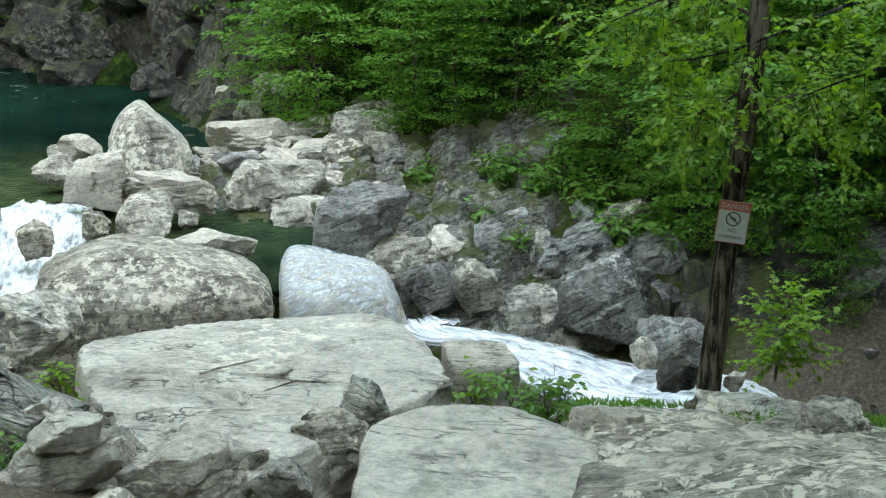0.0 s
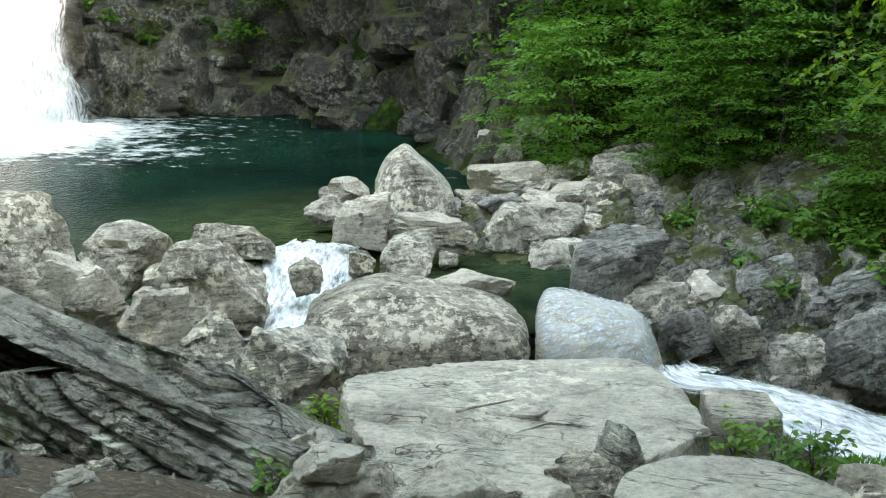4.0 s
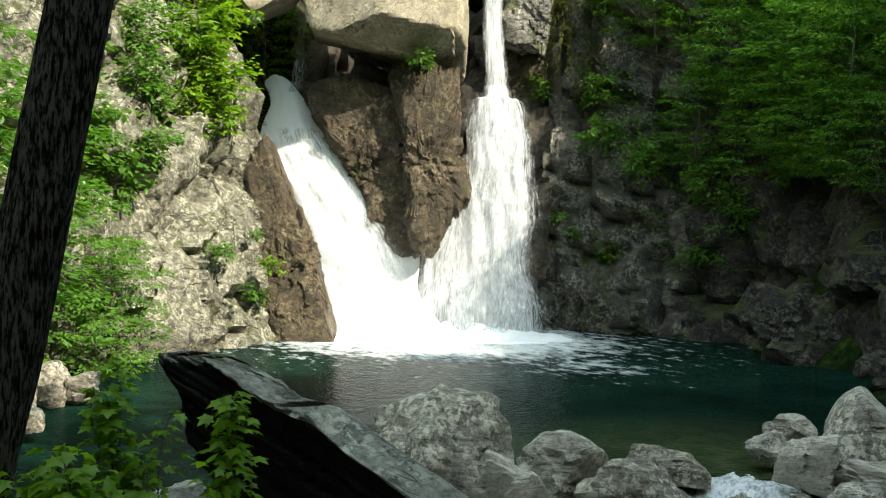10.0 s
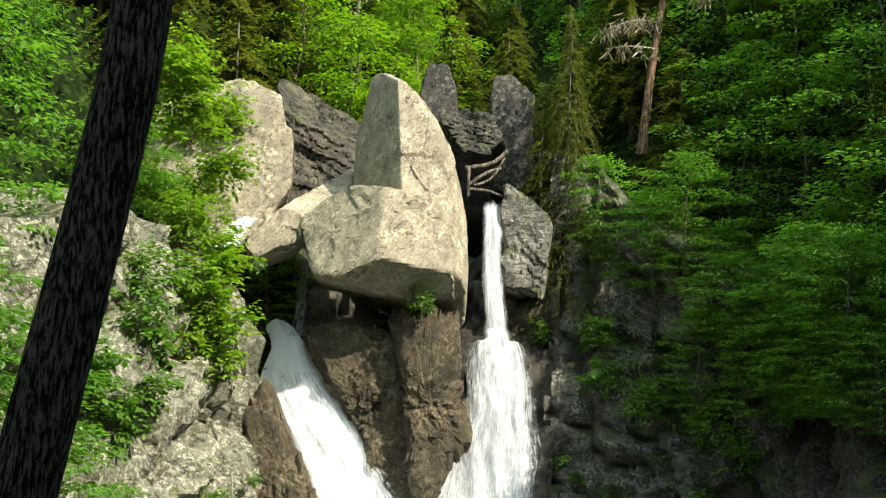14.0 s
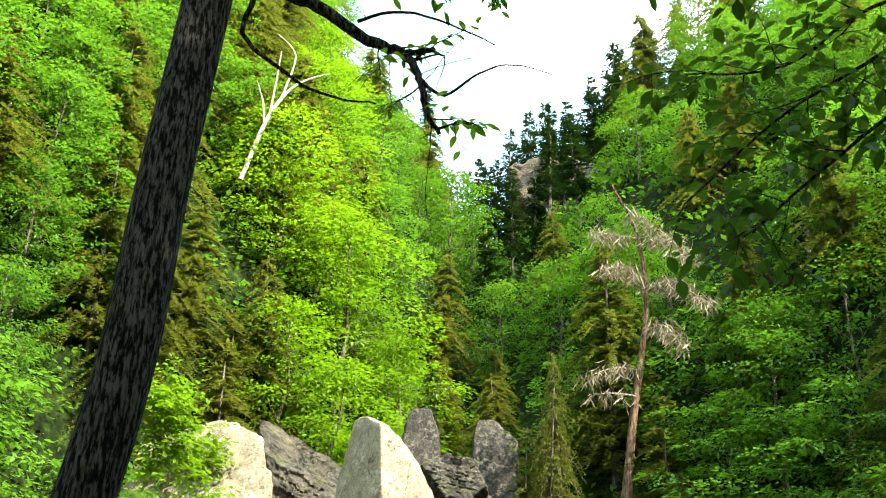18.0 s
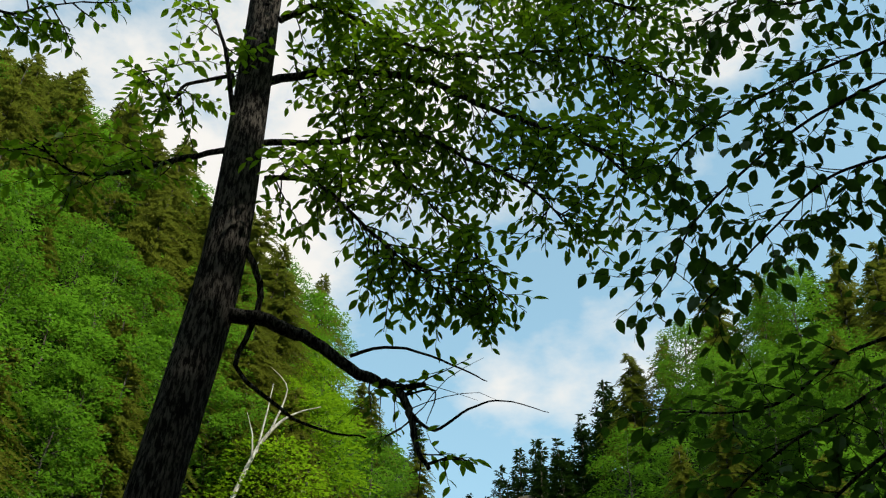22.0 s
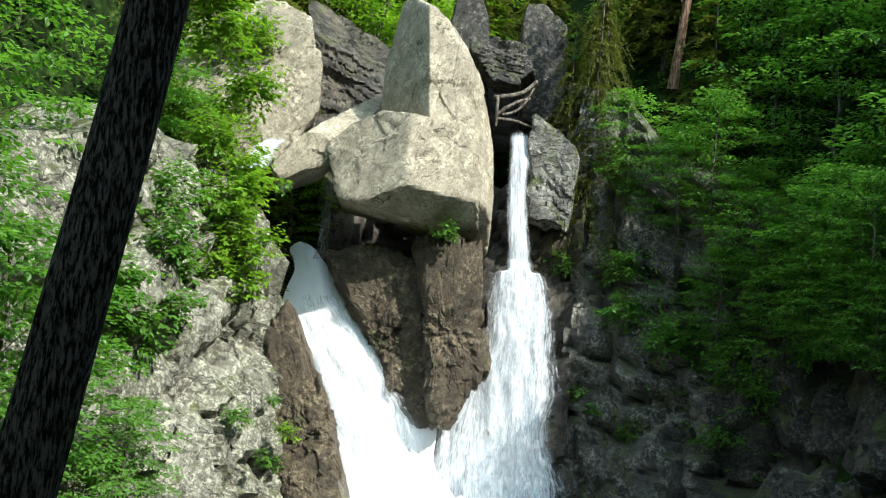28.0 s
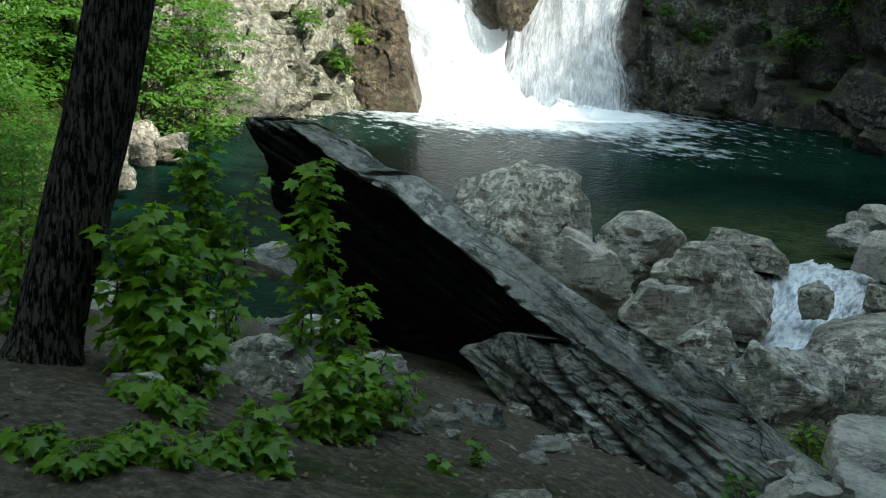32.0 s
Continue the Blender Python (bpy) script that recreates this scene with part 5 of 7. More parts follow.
ribbon("stream", [(-0.66, 19.99, -0.87), (-0.42, 19.60, -0.97), (-0.07, 19.00, -0.96), (0.41, 19.32, -1.25), (1.41, 19.17, -1.50), (2.40, 18.63, -1.65), (3.25, 18.13, -1.75), (5.03, 19.10, -2.00), (5.96, 19.01, -2.30), (7.73, 18.65, -2.60)],
       [0.3, 1.3, 1.8, 2.1, 2.2, 2.5, 2.8, 3.0, 3.4, 3.8], RAPID, "white stream rushing between the boulders", None, 7, 0.2, 0.12, 40, 20, "stream")
ribbon("still_water", [(-6.38, 25.37, -0.33), (-5.17, 24.36, -0.35), (-3.88, 23.01, -0.38), (-3.3, 22.0, -0.42), (-2.5, 20.9, -0.8)], [1.6, 2.6, 2.6, 2.0, 1.6], POOL, "brown-green still water between the boulders", None, 9, 0.0, 0.01, 10, 6, "water")
ribbon("outlet_chute", [(-8.65, 25.35, -0.12), (-8.16, 23.49, 0.02), (-7.94, 22.61, -0.05), (-7.79, 21.68, -0.30), (-7.25, 19.24, -0.60)], [1.6, 2.7, 3.1, 2.7, 2.2], RAPID, "white water spilling out of the pool between boulders", None, 8, 0.1, 0.09, 30, 20, "stream")


def splash():
    """Churned foam heaped where the falls meet the pool."""
    rnd = random.Random(3)
    vs, fs = [], []
    c, u = Vector((-28.2, 42.2, 0)), Vector(ACROSS)
    v = Vector((u.y, -u.x, 0))
    n, m = 90, 26
    for i in range(m + 1):
        r = i / m
        for j in range(n):
            t = 2 * math.pi * j / n
            e = 1 + 0.25 * noise.fractal(Vector((math.cos(t) * 2.2, math.sin(t) * 2.2, 4)), 1.0, 2.0, 4)
            p = c + u * math.cos(t) * r * 5.6 * e + v * math.sin(t) * r * 2.7 * e
            h = 0.55 * (1 - r) ** 0.6 * (0.5 + noise.fractal(p * 0.9, 0.8, 2.0, 5)) + 0.03 - 0.1 * (r > 0.97)
            vs.append(p + Vector((0, 0, h)))
    for i in range(m):
        for j in range(n):
            a, b = i * n + j, i * n + (j + 1) % n
            fs.append((a, b, b + n, a + n))
    return tagged(from_lists("splash_foam", vs, fs, plain("white_foam", (0.9, 0.92, 0.93), 0.5), None, True), "white churned foam at the foot of the falls", "water", "", "structure")


splash()


# ---- plants ----
def tube(vs, fs, pts, radii, sides=7):
    """Adds a tapered tube along pts to the lists."""
    base = len(vs)
    n = len(pts)
    for i, (p, r) in enumerate(zip(pts, radii)):
        d = (pts[min(n - 1, i + 1)] - pts[max(0, i - 1)]).normalized()
        a = d.orthogonal().normalized()
        if i:
            a = (prev - d * prev.dot(d)).normalized()
        prev = a
        b = d.cross(a)
        for k in range(sides):
            t = 2 * math.pi * k / sides
            vs.append(p + (a * math.cos(t) + b * math.sin(t)) * r)
    for i in range(n - 1):
        for k in range(sides):
            x, y = base + i * sides + k, base + i * sides + (k + 1) % sides
            fs.append((x, y, y + sides, x + sides))
    fs.append(tuple(base + (n - 1) * sides + k for k in range(sides)))


def limb(rnd, p, d, length, bend=0.25, steps=5, droop=0.0):
    pts, q, v = [p.copy()], p.copy(), d.normalized()
    for i in range(steps):
        v = (v + Vector((rnd.uniform(-1, 1), rnd.uniform(-1, 1), rnd.uniform(-1, 1) - droop)) * bend).normalized()
        q = q + v * (length / steps)
        pts.append(q.copy())
    return pts


def leaf(vs, fs, p, d, up, size, wide=0.5):
    """One leaf: a folded diamond at p, pointing along d."""
    d = d.normalized()
    s = d.cross(up)
    s = s.normalized() if s.length > 1e-4 else d.orthogonal().normalized()
    u = s.cross(d)
    b = len(vs)
    vs += [p, p + d * size * 0.45 + s * size * wide * 0.5 + u * size * 0.06, p + d * size, p + d * size * 0.45 - s * size * wide * 0.5 + u * size * 0.06]
    fs.append((b, b + 1, b + 2, b + 3))


def broadleaf(name, seed, height, radius, sprays, per, size, leaf_mat, bark, label, low=0.25, spray=1.1, flat=0.3, stem=0.016):
    rnd = random.Random(seed)
    root = tagged(new(name), label, "tree")
    vs, fs = [], []
    top = Vector((rnd.uniform(-0.5, 0.5), rnd.uniform(-0.5, 0.5), height * 0.93))
    trunk = [Vector((0, 0, -0.6)).lerp(top, k / 6) + Vector((rnd.uniform(-1, 1), rnd.uniform(-1, 1), 0)) * 0.02 * height * (k > 0) for k in range(7)]
    tube(vs, fs, trunk, [stem * height * (1 - 0.88 * k / 6) for k in range(7)], 7)
    lv, lf = [], []
    for i in range(sprays):
        k = low + (1 - low) * ((i + rnd.random()) / sprays)
        reach = radius * (math.sin(math.pi * min(1, (k - low) / (1 - low) * 0.86 + 0.12)) ** 0.7) * rnd.uniform(0.45, 1.08)
        a = i * 2.4 + rnd.uniform(-0.5, 0.5)
        s = trunk[0].lerp(top, k * 0.9)
        e = Vector((math.cos(a) * reach, math.sin(a) * reach, k * height + rnd.uniform(-0.3, 0.3)))
        if i % 2 == 0:
            tube(vs, fs, [s, s.lerp(e, 0.5) + Vector((0, 0, 0.1 * reach)), e], [stem * height * 0.3 * (1 - k * 0.7), stem * height * 0.18 * (1 - k * 0.7), 0.008], 4)
        out = Vector((math.cos(a), math.sin(a), -0.1))
        for j in range(per):
            r = spray * math.sqrt(rnd.random())
            t = rnd.uniform(0, 2 * math.pi)
            o = Vector((math.cos(t) * r, math.sin(t) * r, rnd.gauss(0, 0.07) * spray - 0.3 * r * r / spray * 0.5))
            dr = (Vector((math.cos(t), math.sin(t), 0)) * 0.6 + out * 0.5 + Vector((rnd.uniform(-1, 1), rnd.uniform(-1, 1), rnd.uniform(-0.9, 0.25))) * (0.4 + flat)).normalized()
            leaf(lv, lf, e + o, dr, Vector((rnd.uniform(-0.5, 0.5), rnd.uniform(-0.5, 0.5), 1)), size * rnd.uniform(0.65, 1.25), 0.62)
    from_lists("trunk", vs, fs, bark, root, True)
    tagged(from_lists("crown", lv, lf, leaf_mat, root), kind="stuff")
    return root


def conifer(name, seed, height, radius, whorls, size, leaf_mat, bark, label, droop=0.35, per=26, bare=0.12):
    rnd = random.Random(seed)
    root = tagged(new(name), label, "tree")
    vs, fs, lv, lf = [], [], [], []
    top = Vector((rnd.uniform(-0.3, 0.3), rnd.uniform(-0.3, 0.3), height))
    tube(vs, fs, [Vector((0, 0, -0.6)), top * 0.5, top], [0.016 * height, 0.01 * height, 0.01], 6)
    for i in range(whorls):
        k = bare + (1 - bare) * (i + rnd.random() * 0.8) / whorls
        n = 4 if k < 0.8 else 3
        for b in range(n):
            a = rnd.uniform(0, 6.28)
            r = radius * (1 - k) ** 0.75 * rnd.uniform(0.7, 1.15) + 0.15
            d = Vector((math.cos(a), math.sin(a), 0.15))
            s = top * k
            pts = [s, s + d * r * 0.5 + Vector((0, 0, -droop * r * 0.12)), s + d * r + Vector((0, 0, -droop * r * 0.6))]
            if b == 0:
                tube(vs, fs, pts, [0.02 + 0.004 * height * (1 - k), 0.015, 0.004], 3)
            m = max(5, int(per * r / radius) + 4)
            for j in range(m):
                t = (j + rnd.random()) / m
                p = pts[0].lerp(pts[1], t * 2) if t < 0.5 else pts[1].lerp(pts[2], t * 2 - 1)
                side = Vector((-d.y, d.x, 0)) * rnd.choice((-1, 1))
                dd = (d * 0.7 + side * rnd.uniform(0.2, 1.0) + Vector((0, 0, rnd.uniform(-0.7, 0.15))))
                leaf(lv, lf, p, dd, Vector((0, 0, 1)), size * rnd.uniform(0.6, 1.3) * (0.6 + 0.6 * (1 - t)), 0.34)
    from_lists("trunk", vs, fs, bark, root, True)
    tagged(from_lists("crown", lv, lf, leaf_mat, root), kind="stuff")
    return root


KINDS = {
    "maple": [broadleaf("maple_tree", 11 + i, 10.5, 3.4, 62, 92, 0.27, LEAF, BARK_GREY, "leafy green maple on the gorge slope", 0.08) for i in range(2)],
    "bright": [broadleaf("maple_tree", 31 + i, 10.5, 3.5, 62, 96, 0.26, LEAF_LIGHT, BARK_GREY, "sunlit yellow-green young maple on the gorge slope", 0.06, 1.25, 0.1) for i in range(2)],
    "shade": [broadleaf("beech_tree", 51 + i, 10.0, 3.6, 48, 100, 0.27, LEAF_DEEP, BARK_GREY, "deep green beech on the shaded slope", 0.03, 1.35, 0.05) for i in range(2)],
    "hemlock": [conifer("hemlock_tree", 71 + i, 12.0, 4.8, 36, 0.46, NEEDLE, BARK_GREY, "olive-green drooping hemlock on the slope", 1.1, 90, 0.03) for i in range(2)],
    "pine": [conifer("pine_tree", 91 + i, 12.0, 2.3, 26, 0.6, PINE, BARK_GREY, "dark pine standing on the skyline ridge", 0.15, 22, 0.2) for i in range(2)],
    "lush": [broadleaf("maple_tree", 131 + i, 9.0, 4.2, 54, 110, 0.29, LEAF_BANK, BARK_GREY, "leafy maple with broad flat sprays on the bank", 0.0, 1.45, 0.02) for i in range(2)],
    "canopy": [broadleaf("canopy_tree", 111 + i, 17.0, 5.5, 60, 30, 0.8, LEAF_DEEP, BARK_GREY, "tall leafy tree added out of view to shade the near bank", 0.4, 1.8) for i in range(2)],
}
USED = set()


def plant(kind, p, scale, spin, rnd):
    src = KINDS[kind][rnd.randrange(2)]
    m = Matrix.Translation(p) @ Euler((rnd.uniform(-0.06, 0.06), rnd.uniform(-0.06, 0.06), spin)).to_matrix().to_4x4()
    ob = src
    if src in USED:
        ob = copy_thing(src, m)
    USED.add(src)
    ob.matrix_basis = m
    ob.scale = (scale, scale, scale * rnd.uniform(0.9, 1.15))
    ob["group"] = {"maple": "maples on the slopes", "bright": "sunlit maples", "shade": "beeches on the shaded slope", "hemlock": "hemlocks on the slopes", "pine": "pines on the ridge", "canopy": "tall trees round the viewpoint", "lush": "maples along the bank and the dark wall"}[kind]
    return ob


def forest():
    rnd = random.Random(5)
    for d0, step in ((47, 3.6), (53, 3.4), (59, 3.4), (66, 2.8), (74, 2.6), (83, 2.6), (94, 2.6), (108, 2.6), (124, 2.8), (142, 2.6)):
        a = -16.0 if d0 < 60 else 2.0
        while a < 70:
            a += step * rnd.uniform(0.7, 1.3) * (2.0 if d0 > 90 and a > 36 or d0 > 115 else 1.0) * (0.75 if a > 36 and 52 < d0 < 90 else 1.0)
            d = d0 * rnd.uniform(0.95, 1.05)
            if 22 < a < 44 and d < 61 or 29 < a < 40 and d < 63:
                continue
            if 12 < a <= 22 and d < 57 or 44 <= a < 54 and d < 51:
                continue
            p = at(a, d)
            if p.z < 4:
                continue
            if d0 > 115:
                kind = "pine" if a < 36 else rnd.choice(("hemlock", "maple"))
            elif a > 36:
                kind = rnd.choice(("maple", "maple", "lush", "hemlock") if a > 50 else ("hemlock", "hemlock", "hemlock", "hemlock", "maple") if a > 43 else ("bright", "hemlock", "bright", "bright", "maple"))
            elif d0 > 70:
                kind = "pine" if d0 > 90 and 23 < a < 31.5 else rnd.choice(("hemlock", "hemlock", "maple", "shade"))
            else:
                kind = rnd.choice(("lush", "maple", "hemlock", "shade"))
            plant(kind, p, rnd.uniform(0.65, 1.0) * (1.15 if d0 > 90 else 0.95), rnd.uniform(0, 6.28), rnd)
    # the wooded edge of the rocky bank
    for a, d, kind, k in ((-0.5, 28.6, "lush", 0.34), (-3.5, 28.2, "lush", 0.34), (1.5, 29, "lush", 0.36), (-1.8, 29.3, "lush", 0.4), (-2, 30.3, "lush", 0.5), (2, 32, "lush", 0.5), (-5.5, 29, "lush", 0.45), (6, 31.5, "lush", 0.4), (7.5, 33, "lush", 0.45), (-9, 25.5, "shade", 0.36), (-12, 25, "lush", 0.36), (-16, 24, "shade", 0.4), (5.6, 35, "lush", 0.62), (3.5, 34, "shade", 0.66), (0.5, 33, "lush", 0.62), (-2.5, 32, "shade", 0.66), (-5.5, 31, "lush", 0.6), (-8.5, 30, "shade", 0.66),
                       (-11.5, 29, "shade", 0.6), (-14.5, 28, "lush", 0.6), (-18, 27, "shade", 0.7), (-22, 26, "shade", 0.7), (6.4, 42, "lush", 0.8), (5.2, 39, "shade", 0.8), (3, 38, "lush", 0.85), (-1, 36, "shade", 0.85), (-5, 35, "lush", 0.8),
                       (-9, 34, "shade", 0.85), (-13, 32, "lush", 0.85), (-17, 31, "shade", 0.85), (-20, 34, "lush", 0.9), (5, 43, "shade", 1.0), (-3, 41, "shade", 1.0), (-11, 39, "shade", 1.0)):
        plant(kind, at(a, d), k, rnd.uniform(0, 6.28), rnd)
    for a, d, kind, k in ((41, 60, "maple", 0.5), (38.5, 64, "bright", 0.55), (36, 68, "maple", 0.6), (33.5, 66, "hemlock", 0.5), (31, 65, "hemlock", 0.5), (28.5, 63, "hemlock", 0.6), (42.5, 57, "bright", 0.5), (44, 60, "hemlock", 0.6), (39.5, 70, "bright", 0.8), (34.5, 74, "maple", 0.7), (27, 60, "hemlock", 0.55), (25, 60, "hemlock", 0.6), (27.6, 57.5, "hemlock", 0.85), (26, 57, "hemlock", 0.85), (28.6, 60, "hemlock", 0.6), (30.5, 68, "hemlock", 0.8), (33, 72, "hemlock", 0.8)):
        plant(kind, at(a, d), k, rnd.uniform(0, 6.28), rnd)
    for a, d, k in ((37, 64, 1.1), (39.5, 62, 1.2), (41.5, 61, 1.1), (38.5, 68, 1.3), (35.5, 70, 1.1), (42.5, 66, 1.2), (40.5, 72, 1.2)):
        plant("bright", at(a, d), k, rnd.uniform(0, 6.28), rnd)
    # maples that crowd the top of the dark wall
    for a, d, z, k in ((13.5, 49, 9, 0.75), (15, 51, 9, 0.85), (16.5, 53, 10, 0.8), (18, 54, 10.5, 0.9), (19.5, 55, 11, 0.8), (21, 56, 11.5, 0.9), (22.5, 56.5, 12, 0.8), (24, 57, 13, 0.75), (14, 54, 14, 1.0), (17, 57, 15, 1.0), (20, 59, 16, 1.0), (15.5, 60, 20, 1.1), (19, 63, 22, 1.1), (22.5, 60, 17, 0.9), (12.5, 50, 12, 1.0), (13, 58, 20, 1.1), (25.5, 58.5, 15, 0.6)):
        p = at(a, d)
        plant(rnd.choice(("shade", "shade", "lush")), Vector((p.x, p.y, min(z, p.z))), k, rnd.uniform(0, 6.28), rnd)
    for a, d, k in ((57.5, 14, 0.16), (60, 16, 0.2), (58.5, 19, 0.25), (61, 21, 0.35), (56.5, 23, 0.25), (63, 15, 0.3), (59, 25, 0.45), (-10.5, 23.5, 0.22), (-14, 23, 0.24), (-17, 22.5, 0.25), (-19, 21, 0.2)):
        plant(rnd.choice(("maple", "shade")), at(a, d), k, rnd.uniform(0, 6.28), rnd)
    # shrubs rooted on the ledges of the dark wall
    for a, d, z, k in ((19, 51, 7, 0.45), (22, 53, 8, 0.42), (14, 44.5, 6.5, 0.38), (15, 45.8, 7, 0.4), (16, 46.8, 7, 0.4), (17, 48.6, 7.2, 0.42), (18, 49.8, 8, 0.42), (19.4, 51.4, 9.5, 0.4), (20.6, 52.3, 10.5, 0.4), (15.2, 46.3, 9.5, 0.5), (17.2, 49.2, 10, 0.5), (16, 49, 8, 0.5), (18, 52, 10, 0.5), (21, 54, 11, 0.5), (24, 55, 13, 0.5), (26.5, 56, 15, 0.5), (22.5, 54, 14, 0.55)):
        p = at(a, d)
        plant("lush", Vector((p.x, p.y, z)), k, rnd.uniform(0, 6.28), rnd)
    # trees on the far left shore
    for a, d, kind, k in ((49.5, 40, "maple", 0.5), (52, 37, "maple", 0.75), (55, 35, "lush", 0.85), (58, 33, "maple", 0.9), (61, 36, "maple", 1.0), (54, 42, "maple", 0.9), (58, 41, "maple", 1.1), (51, 46, "maple", 0.8), (63, 30, "maple", 0.9), (60, 27, "maple", 0.6)):
        plant(kind, at(a, d), k, rnd.uniform(0, 6.28), rnd)
    # woods out of view beside and behind the viewpoint, added to block the sun
    for i in range(30):
        a, d = -24 - 4 * i * rnd.uniform(0.97, 1.03), rnd.choice((48, 58, 70, 84))
        plant("canopy", at(a, d), rnd.uniform(0.85, 1.1), rnd.uniform(0, 6.28), rnd)
    # unseen tall trees, added where they keep sun off the near rocks
    for x, y, k in ((14, -9, 1.0), (24, 2, 1.5), (3, -13, 1), (-9, -10, 1), (-15, -3, 1), (30, 12, 1.6), (15, 1, 1.6), (18, 7, 1.7), (20, 14, 1.7), (24, 20, 1.8), (30, 26, 1.7)):
        plant("canopy", Vector((x, y, ground_z(x, y))), k, rnd.uniform(0, 6.28), rnd)
    # maples that close the sunlit slope, and the hemlocks that shade the head of the falls
    for i in range(22):
        plant(rnd.choice(("hemlock", "hemlock", "maple")) if i < 18 else "maple", at(43 + 0.55 * i, 53 + 3 * (i % 3) + (14 if i < 11 else 3)), rnd.uniform(0.75, 1.0), rnd.uniform(0, 6.28), rnd)
    for a, d, k in ( (23, 60, 1.1), (28, 59.5, 0.9), (25, 66, 1.1)):
        p = at(a, d)
        plant("hemlock", Vector((p.x, p.y, max(p.z, 13))), k, rnd.uniform(0, 6.28), rnd)
    for a, d, k in ((28.4, 56.3, 1.2), (27.2, 57, 1.3), (29.6, 57, 0.95)):
        p = at(a, d)
        ob = plant("hemlock", Vector((p.x, p.y, 12.5)), k, rnd.uniform(0, 6.28), rnd)
        ob.scale = (0.5, 0.5, k)
    for i in range(18):
        plant("hemlock", at(42 + 1.3 * i, 70 + 5 * (i % 4)), rnd.uniform(0.85, 1.15), rnd.uniform(0, 6.28), rnd)
    # leafy edge that leans over the stream and the dark end of the pool
    for a, d, z, k in ((-13, 22.8, 0.6, 0.32), (-15.5, 22.6, 0.6, 0.34), (-18, 22.2, 0.6, 0.34), (-10, 25, 2, 0.42), (-14, 24.5, 2, 0.45), (-17, 24, 2, 0.45), (-20, 23.5, 2, 0.4), (-22, 23, 2, 0.42), (-24.5, 23, 2, 0.45), (-19, 26, 2, 0.6), (-23, 26, 2, 0.6), (-27, 25, 2, 0.6),):
        p = at(a, d)
        plant("shade" if d > 30 else "lush", Vector((p.x, p.y, max(z, p.z))) if d > 30 else p, k, rnd.uniform(0, 6.28), rnd)
    for i in range(16):
        a = 23.5 + 0.55 * i * rnd.uniform(0.95, 1.05)
        plant("pine", at(a, rnd.uniform(122, 140)), rnd.uniform(0.95, 1.3), rnd.uniform(0, 6.28), rnd)


forest()


def undergrowth():
    """Leaves of ferns, seedlings and brush over the wooded slopes."""
    rnd = random.Random(21)
    for name, mat_, a0, a1, n in (("undergrowth", LEAF_DEEP, -20, 36, 52000), ("undergrowth", LEAF, 36, 68, 66000)):
        lv, lf = [], []
        k = 0
        while k < n:
            a, d = rnd.uniform(a0, a1), 24 + 120 * rnd.random() ** 1.6
            p = at(a, d)
            if p.z < 1.6 or 26 < a < 42 and d < 64 or 12 < a < 27 and d < 57 or 2 < a < 12 and d < 32:
                k += 0.2
                continue
            for j in range(6):
                q = p + Vector((rnd.gauss(0, 0.6), rnd.gauss(0, 0.6), rnd.uniform(0.0, 0.9)))
                leaf(lv, lf, q, Vector((rnd.uniform(-1, 1), rnd.uniform(-1, 1), rnd.uniform(-0.4, 0.6))), Vector((0, 0, 1)), rnd.uniform(0.35, 0.75) * min(1.0, max(0.3, d / 75)), 0.6)
            k += 6
        tagged(from_lists(name, lv, lf, mat_), "dense green brush and ferns on the gorge slope", "undergrowth", "", "stuff")


undergrowth()


# ---- the near tree, the sign tree and the boughs ----
def spline(pts, per=6):
    pts = [Vector(p) for p in pts]
    out = []
    for i in range(len(pts) - 1):
        p0, p1, p2, p3 = pts[max(0, i - 1)], pts[i], pts[i + 1], pts[min(len(pts) - 1, i + 2)]
        for k in range(per):
            t = k / per
            out.append(0.5 * ((2 * p1) + (p2 - p0) * t + (2 * p0 - 5 * p1 + 4 * p2 - p3) * t * t + (3 * p1 - p0 - 3 * p2 + p3) * t**3))
    return out + [pts[-1]]


def blade(vs, fs, p, d, up, size, wide):
    """A near leaf: pointed oval, folded along its rib, in eight triangles."""
    d = d.normalized()
    s = d.cross(up)
    s = s.normalized() if s.length > 1e-4 else d.orthogonal().normalized()
    u = s.cross(d)
    b = len(vs)
    prof = ((0.0, 0.0), (0.25, 0.8), (0.5, 1.0), (0.78, 0.6), (1.0, 0.0))
    vs.append(p)
    for t, w in prof[1:-1]:
        c = p + d * size * t - u * size * 0.12 * t * t
        vs += [c - s * size * wide * 0.5 * w + u * size * 0.05, c, c + s * size * wide * 0.5 * w + u * size * 0.05]
    vs.append(p + d * size - u * size * 0.14)
    fs += [(b, b + 2, b + 1), (b, b + 3, b + 2)]
    for i in (0, 1):
        o = b + 1 + 3 * i
        fs += [(o, o + 1, o + 4, o + 3), (o + 1, o + 2, o + 5, o + 4)]
    fs += [(b + 7, b + 8, b + 10), (b + 8, b + 9, b + 10)]


